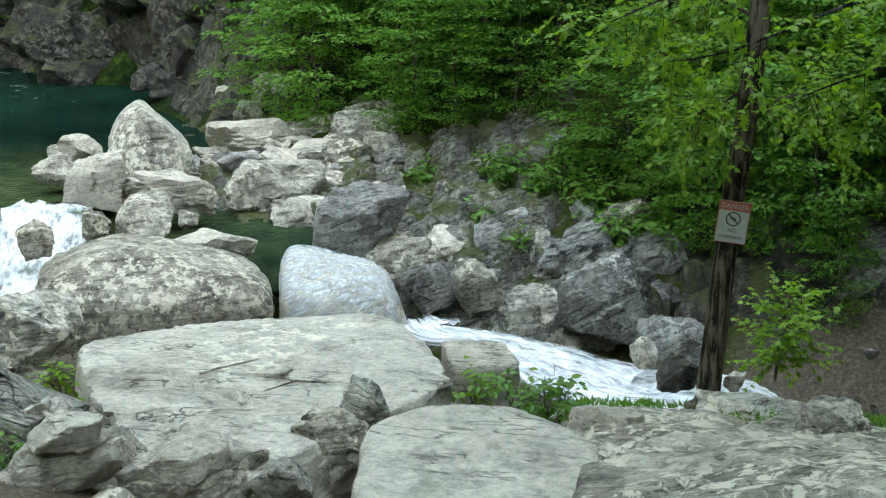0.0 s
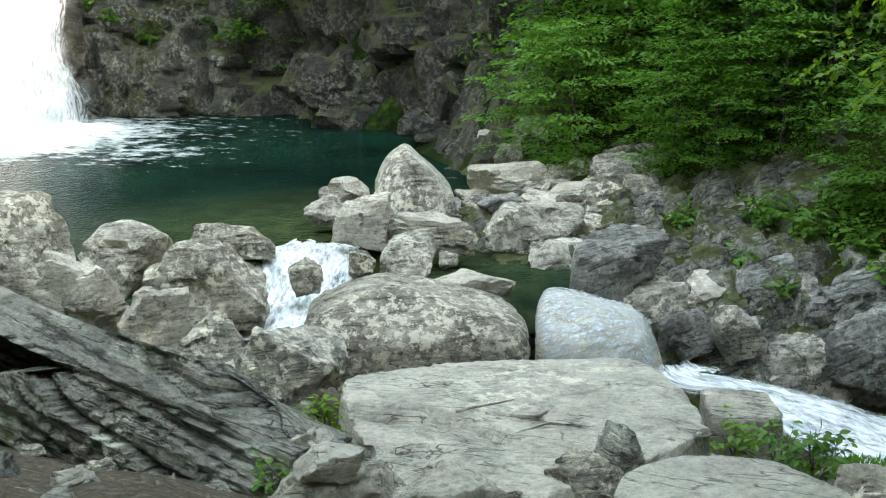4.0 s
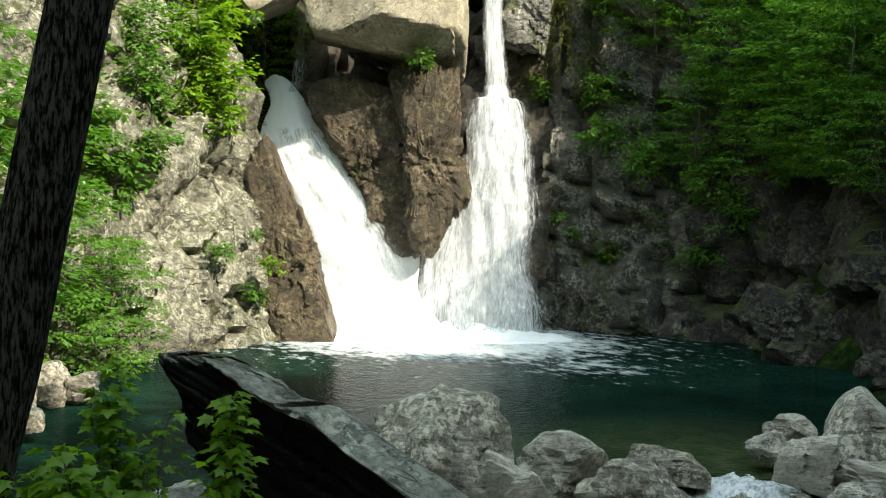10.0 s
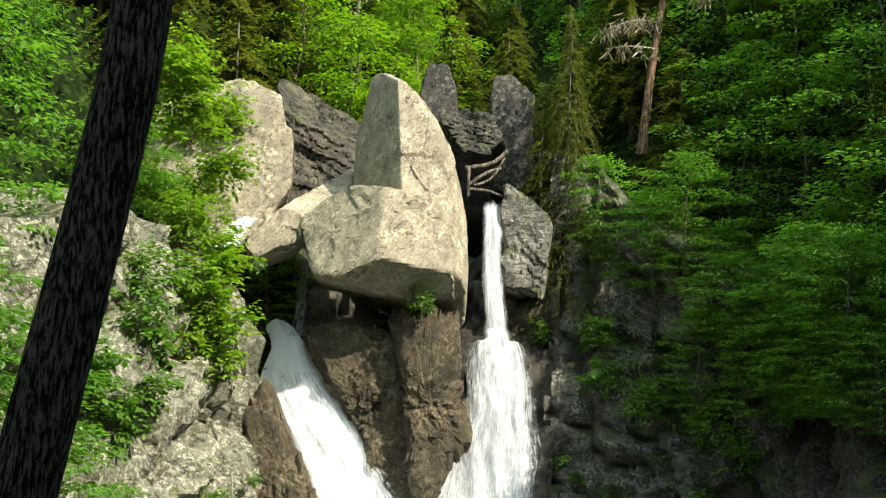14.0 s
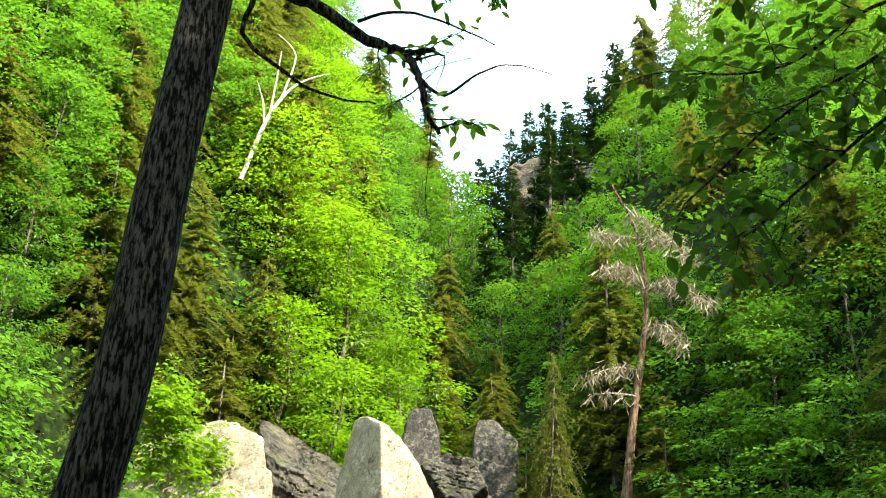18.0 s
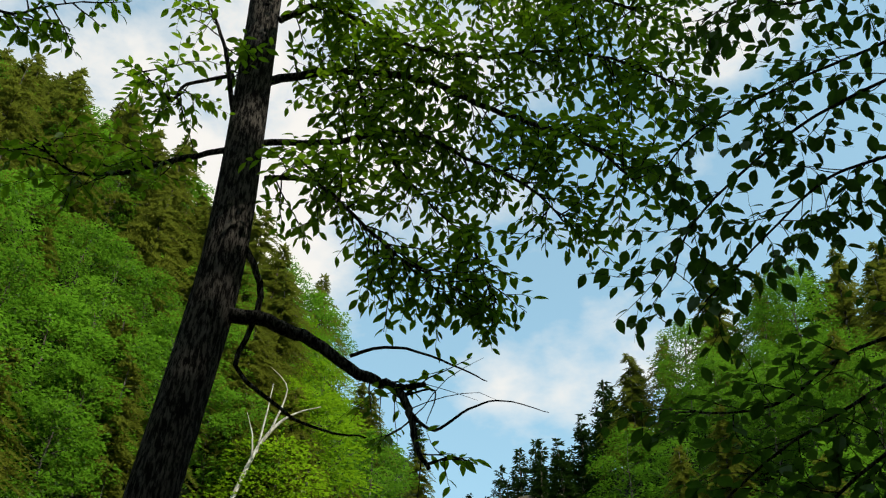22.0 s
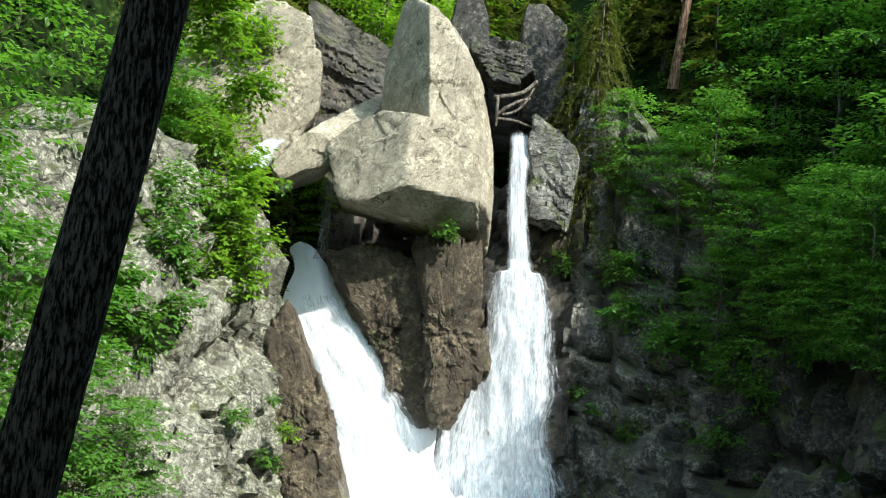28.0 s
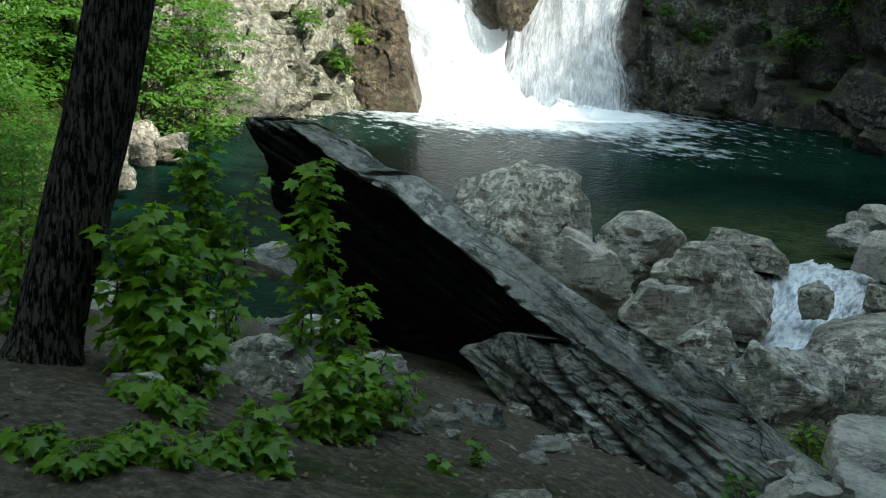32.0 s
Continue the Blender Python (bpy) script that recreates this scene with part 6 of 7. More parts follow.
def lobed(vs, fs, p, d, up, size):
    """A maple leaf with five points."""
    d = d.normalized()
    s = d.cross(up)
    s = s.normalized() if s.length > 1e-4 else d.orthogonal().normalized()
    u = s.cross(d)
    b = len(vs)
    ring = ((0.0, 0.0), (0.42, -0.02), (0.3, 0.2), (0.56, 0.5), (0.24, 0.52), (0.0, 1.0), (-0.24, 0.52), (-0.56, 0.5), (-0.3, 0.2), (-0.42, -0.02))
    for x, y in ring:
        vs.append(p + (s * x + d * y - u * (0.25 * (x * x + y * y * 0.6))) * size)
    vs.append(p + d * 0.3 * size + u * 0.02 * size)
    for i in range(10):
        fs.append((b + 10, b + i, b + (i + 1) % 10))


def twigs(rnd, wood, leaves, pts, lo, count, reach, leaf_size, wide, shape="blade", droop=0.5, gap=0.09, rad=0.006, sub=2):
    """Leafy side twigs along the outer part of a branch."""
    n = len(pts)
    for i in range(count):
        t = (lo + (1 - lo) * (i + rnd.random()) / count) * (n - 1)
        k = min(n - 2, int(t))
        p = pts[k].lerp(pts[k + 1], t - k)
        d = (pts[k + 1] - pts[k]).normalized()
        v = Vector((rnd.uniform(-1, 1), rnd.uniform(-1, 1), rnd.uniform(-0.8, 0.6)))
        v = (v - d * v.dot(d) * 0.5 + d * 0.45).normalized()
        q = limb(rnd, p, v, reach * rnd.uniform(0.5, 1.2), 0.22, 5, droop * 0.5)
        tube(*wood, q, [rad * (1 - 0.7 * j / 5) for j in range(6)], 4)
        lines = [q]
        for j in range(sub):
            e = limb(rnd, q[2 + j % 3], (q[3] - q[2]) + Vector((rnd.uniform(-1, 1), rnd.uniform(-1, 1), rnd.uniform(-1, 0.5))) * 0.35, reach * 0.5, 0.25, 4, droop * 0.5)
            tube(*wood, e, [rad * 0.6 * (1 - 0.7 * x / 4) for x in range(5)], 3)
            lines.append(e)
        for ln in lines:
            tot = sum((b - a).length for a, b in zip(ln, ln[1:]))
            m = max(2, int(tot / gap))
            for j in range(m):
                x = (0.2 + 0.8 * (j + 0.5) / m) * (len(ln) - 1)
                y = min(len(ln) - 2, int(x))
                c = ln[y].lerp(ln[y + 1], x - y)
                dd = (ln[y + 1] - ln[y]).normalized()
                side = dd.cross(Vector((0, 0, 1))) * (1 if j % 2 else -1)
                g = (dd * 0.5 + side * 0.8 + Vector((0, 0, -droop * rnd.uniform(0.2, 1.3))) + Vector((rnd.uniform(-1, 1), rnd.uniform(-1, 1), 0)) * 0.3)
                up = Vector((rnd.uniform(-0.5, 0.5), rnd.uniform(-0.5, 0.5), 1))
                if shape == "blade":
                    blade(*leaves, c, g, up, leaf_size * rnd.uniform(0.65, 1.2), wide)
                else:
                    lobed(*leaves, c, g, up, leaf_size * rnd.uniform(0.6, 1.2))


def branch(parent, name, path, r0, r1, bark=BARK, sides=8):
    vs, fs = [], []
    pts = spline(path, 5)
    n = len(pts) - 1
    rnd = random.Random(len(path) * 7 + int(r0 * 1000))
    pts = [p + Vector((rnd.uniform(-1, 1), rnd.uniform(-1, 1), rnd.uniform(-1, 1))) * r0 * 0.25 for p in pts]
    tube(vs, fs, pts, [r0 + (r1 - r0) * i / n for i in range(n + 1)], sides)
    from_lists(name, vs, fs, bark, parent, True)
    return pts


def trunk_mesh(parent, path, radii, bark, flare=0.0, seed=1, furrow=0.012):
    pts = spline(path, 14)
    n = len(pts) - 1
    vs, fs = [], []
    sides = 40
    k = len(radii) - 1
    for i, p in enumerate(pts):
        t = i / n * k
        j = min(k - 1, int(t))
        r = radii[j] + (radii[j + 1] - radii[j]) * (t - j)
        d = (pts[min(n, i + 1)] - pts[max(0, i - 1)]).normalized()
        a = d.cross(Vector((0, 1, 0))).normalized()
        b = d.cross(a)
        h = i / n
        for s in range(sides):
            th = 2 * math.pi * s / sides
            w = Vector((math.cos(th) * 3.2, math.sin(th) * 3.2, h * 7 + seed))
            rr = r * (1 + flare * max(0, 1 - h * 9) ** 2 * (1 + 0.4 * math.sin(th * 4 + seed))) + furrow * noise.fractal(w, 1.0, 2.0, 3) + r * 0.04 * noise.noise(w * 0.4)
            vs.append(p + (a * math.cos(th) + b * math.sin(th)) * rr)
    for i in range(n):
        for s in range(sides):
            x, y = i * sides + s, i * sides + (s + 1) % sides
            fs.append((x, y, y + sides, x + sides))
    from_lists("trunk", vs, fs, bark, parent, True)
    return pts


def near_tree():
    root = tagged(new("cherry_tree"), "dark leaning furrowed trunk with leafy boughs on the near bank", "tree")
    trunk_mesh(root, [(-5.02, 3.29, 3.44), (-4.99, 3.33, 3.73), (-4.89, 3.47, 4.47), (-4.81, 3.59, 5.16), (-4.57, 3.88, 7.32), (-4.52, 3.95, 8.66), (-4.48, 4.06, 10.14), (-4.47, 4.07, 10.98), (-4.56, 4.06, 12.95), (-4.72, 4.02, 15.53), (-5.04, 3.94, 19.45)],
               [0.19, 0.172, 0.165, 0.16, 0.155, 0.15, 0.145, 0.14, 0.13, 0.12, 0.1], BARK, 0.5)
    wood, leaves = ([], []), ([], [])
    rnd = random.Random(8)
    low = branch(root, "branch", [(-4.38, 4.10, 10.17), (-4.11, 4.30, 10.11), (-3.86, 4.46, 9.94), (-3.60, 4.61, 9.71), (-3.44, 4.67, 9.62), (-3.33, 4.69, 9.41), (-3.28, 4.72, 9.18), (-3.23, 4.75, 9.04)], 0.05, 0.012)
    branch(root, "branch", [(-3.44, 4.67, 9.62), (-3.24, 4.69, 9.58)], 0.022, 0.015)
    branch(root, "branch", [(-4.37, 4.12, 10.77), (-4.26, 4.23, 10.47), (-4.25, 4.24, 10.15), (-4.29, 4.19, 9.78), (-4.12, 4.36, 9.57), (-3.94, 4.53, 9.43), (-3.67, 4.74, 9.38)], 0.026, 0.005)
    branch(root, "branch", [(-3.71, 4.55, 9.88), (-3.45, 4.66, 9.92), (-3.11, 4.78, 9.74), (-2.93, 4.89, 9.62)], 0.012, 0.003)
    branch(root, "branch", [(-3.32, 4.69, 9.41), (-3.18, 4.73, 9.27), (-3.02, 4.84, 9.43), (-2.85, 4.94, 9.49), (-2.62, 5.06, 9.40)], 0.012, 0.002)
    branch(root, "branch", [(-3.24, 4.75, 9.07), (-3.09, 4.79, 9.10), (-2.97, 4.86, 9.05)], 0.008, 0.002)
    branch(root, "branch", [(-3.39, 4.68, 9.55), (-3.19, 4.73, 9.55), (-3.22, 4.70, 9.31)], 0.008, 0.002)
    up = branch(root, "branch", [(-4.47, 4.15, 12.53), (-3.97, 4.50, 12.71), (-3.43, 4.80, 12.55), (-3.05, 4.93, 12.20), (-2.61, 5.06, 11.83), (-2.26, 5.12, 11.49), (-1.97, 5.13, 11.00)], 0.036, 0.006)
    mid = branch(root, "branch", [(-4.44, 4.18, 11.84), (-3.98, 4.49, 11.90), (-3.54, 4.72, 11.98), (-3.17, 4.98, 11.73), (-2.74, 5.11, 11.33), (-2.54, 5.21, 10.99)], 0.026, 0.006)
    left = branch(root, "branch", [(-4.57, 4.04, 11.72), (-4.69, 3.74, 11.42), (-4.83, 3.39, 11.04), (-4.91, 3.09, 10.82), (-4.97, 2.79, 10.88)], 0.025, 0.005)
    left2 = branch(root, "branch", [(-4.59, 4.01, 12.01), (-4.61, 3.84, 12.48), (-4.70, 3.73, 12.90), (-4.92, 3.43, 13.66)], 0.022, 0.008)
    left3 = branch(root, "branch", [(-4.65, 3.95, 12.50), (-4.77, 3.65, 12.15), (-4.74, 3.52, 11.85), (-4.88, 3.32, 12.04)], 0.016, 0.005)
    high = branch(root, "branch", [(-4.68, 4.07, 15.07), (-4.10, 4.51, 15.03), (-3.38, 4.96, 14.41), (-2.70, 5.24, 13.94), (-1.97, 5.45, 13.21)], 0.035, 0.006)
    in2 = branch(root, "branch", [(-4.36, 4.20, 11.46), (-4.00, 4.34, 11.34), (-3.68, 4.48, 10.93), (-3.37, 4.60, 10.53), (-3.13, 4.76, 10.36)], 0.02, 0.005)
    top = branch(root, "branch", [(-4.37, 4.04, 13.09), (-4.15, 4.19, 13.31), (-3.99, 4.28, 13.26), (-3.67, 4.49, 12.96), (-3.35, 4.67, 12.74), (-2.96, 4.87, 12.64), (-2.49, 5.07, 12.63), (-2.02, 5.22, 12.36), (-1.65, 5.30, 11.96)], 0.03, 0.005)
    fork = branch(root, "branch", [(-3.90, 4.42, 12.62), (-3.82, 4.49, 12.37), (-3.76, 4.55, 12.07), (-3.62, 4.66, 11.68), (-3.38, 4.84, 11.26), (-3.14, 4.99, 10.90), (-2.98, 5.09, 10.37)], 0.014, 0.004)
    corner = branch(root, "branch", [(-4.97, 1.53, 11.22), (-4.82, 1.96, 11.25), (-4.71, 2.21, 11.30), (-4.64, 2.35, 11.48), (-4.54, 2.53, 11.68)], 0.012, 0.004)
    for pts, lo, cnt, reach in ((top, 0.05, 105, 0.55), (fork, 0.1, 55, 0.45), (corner, 0.1, 16, 0.35), (up, 0.05, 70, 0.55), (mid, 0.1, 52, 0.5), (left, 0.25, 16, 0.55), (left2, 0.2, 12, 0.5), (left3, 0.3, 12, 0.5), (high, 0.03, 120, 0.9), (in2, 0.05, 52, 0.5), (low, 0.35, 6, 0.4)):
        twigs(rnd, wood, leaves, pts, lo, cnt, reach, 0.092, 0.46, "blade", 0.22, 0.055)
    # bare twigs hang from the low branch
    for pts, c in ((low, 10), (left, 6)):
        for i in range(c):
            p = pts[int(len(pts) * rnd.uniform(0.45, 0.98))]
            q = limb(rnd, p, Vector((rnd.uniform(-1, 1), rnd.uniform(-0.5, 0.5), rnd.uniform(-0.8, 0.6))), rnd.uniform(0.3, 0.7), 0.3, 5, 0.3)
            tube(*wood, q, [0.004, 0.0035, 0.003, 0.0025, 0.002, 0.001], 3)
    tagged(from_lists("twig_growth", *wood, BARK, root), kind="stuff")
    tagged(from_lists("foliage", *leaves, LEAF_LIGHT, root), kind="stuff")


near_tree()


def bough(name, label, paths, r0, twig, reach, size, wide, leaf_mat, seed, shape="blade", lo=0.1, droop=0.6, gap=0.09):
    root = tagged(new(name), label, "branch")
    wood, leaves = ([], []), ([], [])
    rnd = random.Random(seed)
    for p in paths:
        pts = branch(root, "stem", p, r0, 0.004, BARK, 6)
        twigs(rnd, wood, leaves, pts, lo, twig, reach, size, wide, shape, droop, gap, 0.0032)
    tagged(from_lists("twig_growth", *wood, BARK, root), kind="stuff")
    tagged(from_lists("foliage", *leaves, leaf_mat, root), kind="stuff")
    return root


bough("beech_bough", "dark beech bough hanging in from the side overhead", [
    [(0.10, 4.80, 11.58), (-0.37, 4.79, 11.56), (-0.70, 4.75, 11.58), (-0.95, 4.70, 11.76), (-1.24, 4.64, 11.64)],
    [(0.19, 4.80, 10.15), (-0.45, 4.68, 10.02), (-0.72, 4.54, 9.88), (-1.00, 4.49, 9.66), (-1.40, 4.38, 9.23)],
    [(0.28, 4.79, 11.03), (-0.37, 4.69, 10.85), (-0.80, 4.53, 10.66), (-1.27, 4.42, 10.46), (-1.50, 4.35, 10.20)],
    [(0.05, 4.70, 10.59), (-0.60, 4.56, 10.39), (-1.03, 4.38, 10.02), (-1.37, 4.29, 9.67), (-1.51, 4.24, 9.31)]], 0.012, 24, 0.48, 0.098, 0.58, LEAF_SHADE, 14, droop=0.4, gap=0.08)
bough("beech_bough", "dark beech bough across the gorge view", [
    [(-0.12, 4.40, 8.57), (-0.63, 4.25, 8.40), (-0.88, 4.11, 8.22), (-1.15, 4.04, 8.06), (-1.49, 3.93, 7.74)],
    [(-0.16, 4.40, 8.39), (-0.69, 4.24, 8.10), (-1.04, 4.07, 7.78), (-1.26, 4.01, 7.59)],
    [(-0.10, 4.60, 8.88), (-0.78, 4.43, 8.74), (-1.13, 4.25, 8.45), (-1.52, 4.13, 8.48)]], 0.01, 16, 0.42, 0.085, 0.56, LEAF_SHADE, 15, droop=0.2, gap=0.06)
bough("maple_bough", "bright maple bough hanging over the sign tree", [
    [(3.26, 7.31, 5.29), (2.59, 7.78, 5.03), (1.98, 8.16, 4.71), (1.58, 8.45, 4.60)],
    [(3.51, 7.74, 4.85), (2.96, 8.08, 4.60), (2.54, 8.42, 4.36)],
    [(3.09, 7.38, 5.62), (2.27, 7.98, 5.34), (1.63, 8.44, 5.07), (1.23, 8.92, 4.84)]], 0.016, 20, 0.7, 0.068, 0.6, LEAF_LIGHT, 16, "lobed", 0.05, 0.25, 0.055)


def sign_tree():
    root = tagged(new("sign_tree"), "slender leaning grey tree with a warning sign beside the stream", "tree")
    trunk_mesh(root, [(2.32, 9.83, 1.39), (2.35, 9.82, 1.70), (2.43, 9.80, 3.12), (2.52, 9.78, 4.17), (2.56, 9.77, 5.07), (2.60, 9.86, 5.94), (2.65, 10.06, 7.60)], [0.125, 0.105, 0.092, 0.088, 0.082, 0.075, 0.05], BARK_BROWN, 0.35, 3)
    wood, leaves = ([], []), ([], [])
    rnd = random.Random(18)
    for path in ([(2.53, 9.78, 4.81), (2.03, 9.59, 5.00), (1.45, 9.49, 4.84)], [(2.49, 9.79, 3.94), (2.72, 9.52, 4.20), (3.01, 9.33, 4.27)], [(2.56, 9.77, 5.33), (1.88, 9.62, 5.60), (1.22, 9.52, 5.44)], [(2.54, 9.78, 4.26), (2.25, 9.74, 4.11), (2.03, 9.79, 3.99)]):
        pts = branch(root, "branch", path, 0.02, 0.005, BARK_BROWN, 6)
        twigs(rnd, wood, leaves, pts, 0.2, 24, 0.6, 0.068, 0.6, "lobed", 0.25, 0.055)
    tagged(from_lists("twig_growth", *wood, BARK_BROWN, root), kind="stuff")
    tagged(from_lists("foliage", *leaves, LEAF_LIGHT, root), kind="stuff")


sign_tree()


def warning_sign():
    white, red, black = plain("sign_white", (0.3, 0.32, 0.29), 0.6), plain("sign_red", (0.3, 0.06, 0.04), 0.5), plain("sign_black", (0.03, 0.03, 0.03), 0.6)
    root = tagged(new("warning_sign"), "weathered white and red metal warning sign nailed to the trunk", "sign")

    def slab_box(name, w, h, d, y, x=0.0, z=0.0, material=white):
        b = bmesh.new()
        bmesh.ops.create_cube(b, size=1)
        bmesh.ops.scale(b, vec=(w, d, h), verts=b.verts)
        bmesh.ops.translate(b, vec=(x, y, z), verts=b.verts)
        bmesh.ops.bevel(b, geom=b.edges[:], offset=min(w, h, d) * 0.25, segments=1, affect="EDGES")
        return part(name, b, material, root)

    slab_box("plate", 0.26, 0.36, 0.004, 0)
    slab_box("header", 0.25, 0.075, 0.004, -0.003, 0, 0.136, red)
    for x in (-0.126, 0.126):
        slab_box("border", 0.006, 0.36, 0.004, -0.003, x, 0, red)
    for z in (-0.176, 0.176):
        slab_box("border", 0.246, 0.005, 0.003, -0.003, 0, z, red)
    b = bmesh.new()
    bmesh.ops.create_circle(b, segments=40, radius=0.062, cap_ends=False)
    ring = bmesh.ops.extrude_edge_only(b, edges=b.edges[:])
    bmesh.ops.scale(b, vec=(0.82, 0.82, 1), verts=[g for g in ring["geom"] if isinstance(g, bmesh.types.BMVert)])
    bmesh.ops.rotate(b, matrix=Matrix.Rotation(radians(90), 3, "X"), verts=b.verts)
    bmesh.ops.translate(b, vec=(0, -0.005, 0.028), verts=b.verts)
    part("ring", b, black, root)
    bar = slab_box("slash", 0.115, 0.012, 0.002, 0, 0, 0, black)
    bar.matrix_basis = pose(0, -0.005, 0.028, 0, 40, 0)
    blob = slab_box("swimmer_symbol", 0.05, 0.022, 0.002, 0, 0, 0, black)
    blob.matrix_basis = pose(0, -0.0045, 0.03, 0, 20, 0)
    for text, z, s, m in (("DANGER", 0.118, 0.056, white), ("NO", -0.085, 0.042, black), ("SWIMMING", -0.14, 0.04, black)):
        cu = bpy.data.curves.new("lettering", "FONT")
        cu.body, cu.size, cu.align_x, cu.extrude = text, s, "CENTER", 0.001
        cu.materials.append(m)
        o = new("lettering", cu)
        o.parent = root
        o.matrix_basis = pose(0, -0.0065, z, 90, 0, 0)
    for z in (-0.165, 0.165):
        b = bmesh.new()
        bmesh.ops.create_uvsphere(b, u_segments=8, v_segments=5, radius=0.006)
        bmesh.ops.translate(b, vec=(0, -0.004, z), verts=b.verts)
        part("nail", b, plain("nail_steel", (0.3, 0.28, 0.26), 0.5, 0.8), root)
    root.matrix_basis = Matrix.Translation((2.42, 9.66, 3.14)) @ Euler((0, radians(6), radians(-13))).to_matrix().to_4x4()


warning_sign()


# ---- saplings and low plants ----
def sapling(base, height, spread, n, size, seed, leaf_mat=LEAF, label="green maple sapling on the near bank", name="maple_sapling", shape="lobed", gap=0.08, stems=1):
    root = tagged(new(name), label, "shrub")
    if shape == "lobed":
        leaf_mat, size, gap, n = LEAF_SEEDLING, size * 0.68, gap * 0.72, n * 1.3
    rnd = random.Random(seed)
    wood, leaves = ([], []), ([], [])
    for s in range(stems):
        stem = limb(rnd, Vector((0, 0, -0.05)), Vector((rnd.uniform(-0.3, 0.3), rnd.uniform(-0.3, 0.3), 1)), height, 0.1, 7)
        tube(*wood, stem, [0.012 * (1 - 0.1 * i) for i in range(8)], 5)
        twigs(rnd, wood, leaves, stem, 0.12, int(n * 1.7) // stems, spread, size, 0.6, shape, 0.35, gap, 0.004, 1)
    from_lists("stem", *wood, BARK_GREY, root)
    tagged(from_lists("foliage", *leaves, leaf_mat, root), kind="stuff")
    root.location = base
    return root


def seedling(x, y, top, spread, n, size, stems, label, seed):
    """Young maples: thin stems from the ground, each tier of broad leaves held out flat on its own stalk."""
    root = tagged(new("maple_sapling"), label, "shrub")
    rnd = random.Random(seed)
    wood, leaves = ([], []), ([], [])
    z = ground_z(x, y) - 0.03
    high = max(0.12, top - z)
    root.location = (x, y, z)
    n = int(n * 1.7)
    for s in range(stems):
        a = rnd.uniform(0, 2 * math.pi)
        out = Vector((math.cos(a), math.sin(a), 0)) * (spread * 0.5 if stems > 1 else 0.0)
        h = high * (1.0 if s == 0 else rnd.uniform(0.6, 0.95))
        stem = [out * (0.15 + 0.85 * (i / 7) ** 1.2) + Vector((rnd.gauss(0, 0.012), rnd.gauss(0, 0.012), h * i / 7)) for i in range(8)]
        tube(*wood, stem, [0.009 * (1 - 0.1 * i) for i in range(8)], 5)
        bare = max(0.15, 1 - 0.85 / h)
        for i in range(n // stems):
            t = bare + (1 - bare) * ((i + rnd.random()) / (n // stems)) ** 0.8
            j = min(6, int(t * 7))
            p = stem[j].lerp(stem[j + 1], t * 7 - j)
            b = i * 2.4 + rnd.uniform(-0.5, 0.5)
            reach = spread * (0.8 if stems > 1 else 1.3) * rnd.uniform(0.15, 1.0) ** 1.2 * (1.15 - 0.65 * t)
            d = Vector((math.cos(b), math.sin(b), 0))
            q = p + d * reach + Vector((0, 0, reach * rnd.uniform(0.0, 0.45)))
            tube(*wood, [p, p.lerp(q, 0.5) + Vector((0, 0, 0.02)), q], [0.003, 0.0025, 0.0015], 3)
            for k in range(2 if rnd.random() < 0.55 else 1):
                e = (d + Vector((rnd.uniform(-0.8, 0.8), rnd.uniform(-0.8, 0.8), rnd.uniform(-0.75, -0.1)))).normalized()
                lobed(*leaves, q, e, Vector((rnd.uniform(-0.35, 0.35), rnd.uniform(-0.35, 0.35), 1)), size * rnd.uniform(0.5, 1.1))
    from_lists("stem", *wood, BARK_GREY, root)
    tagged(from_lists("foliage", *leaves, LEAF_SEEDLING, root), kind="stuff")


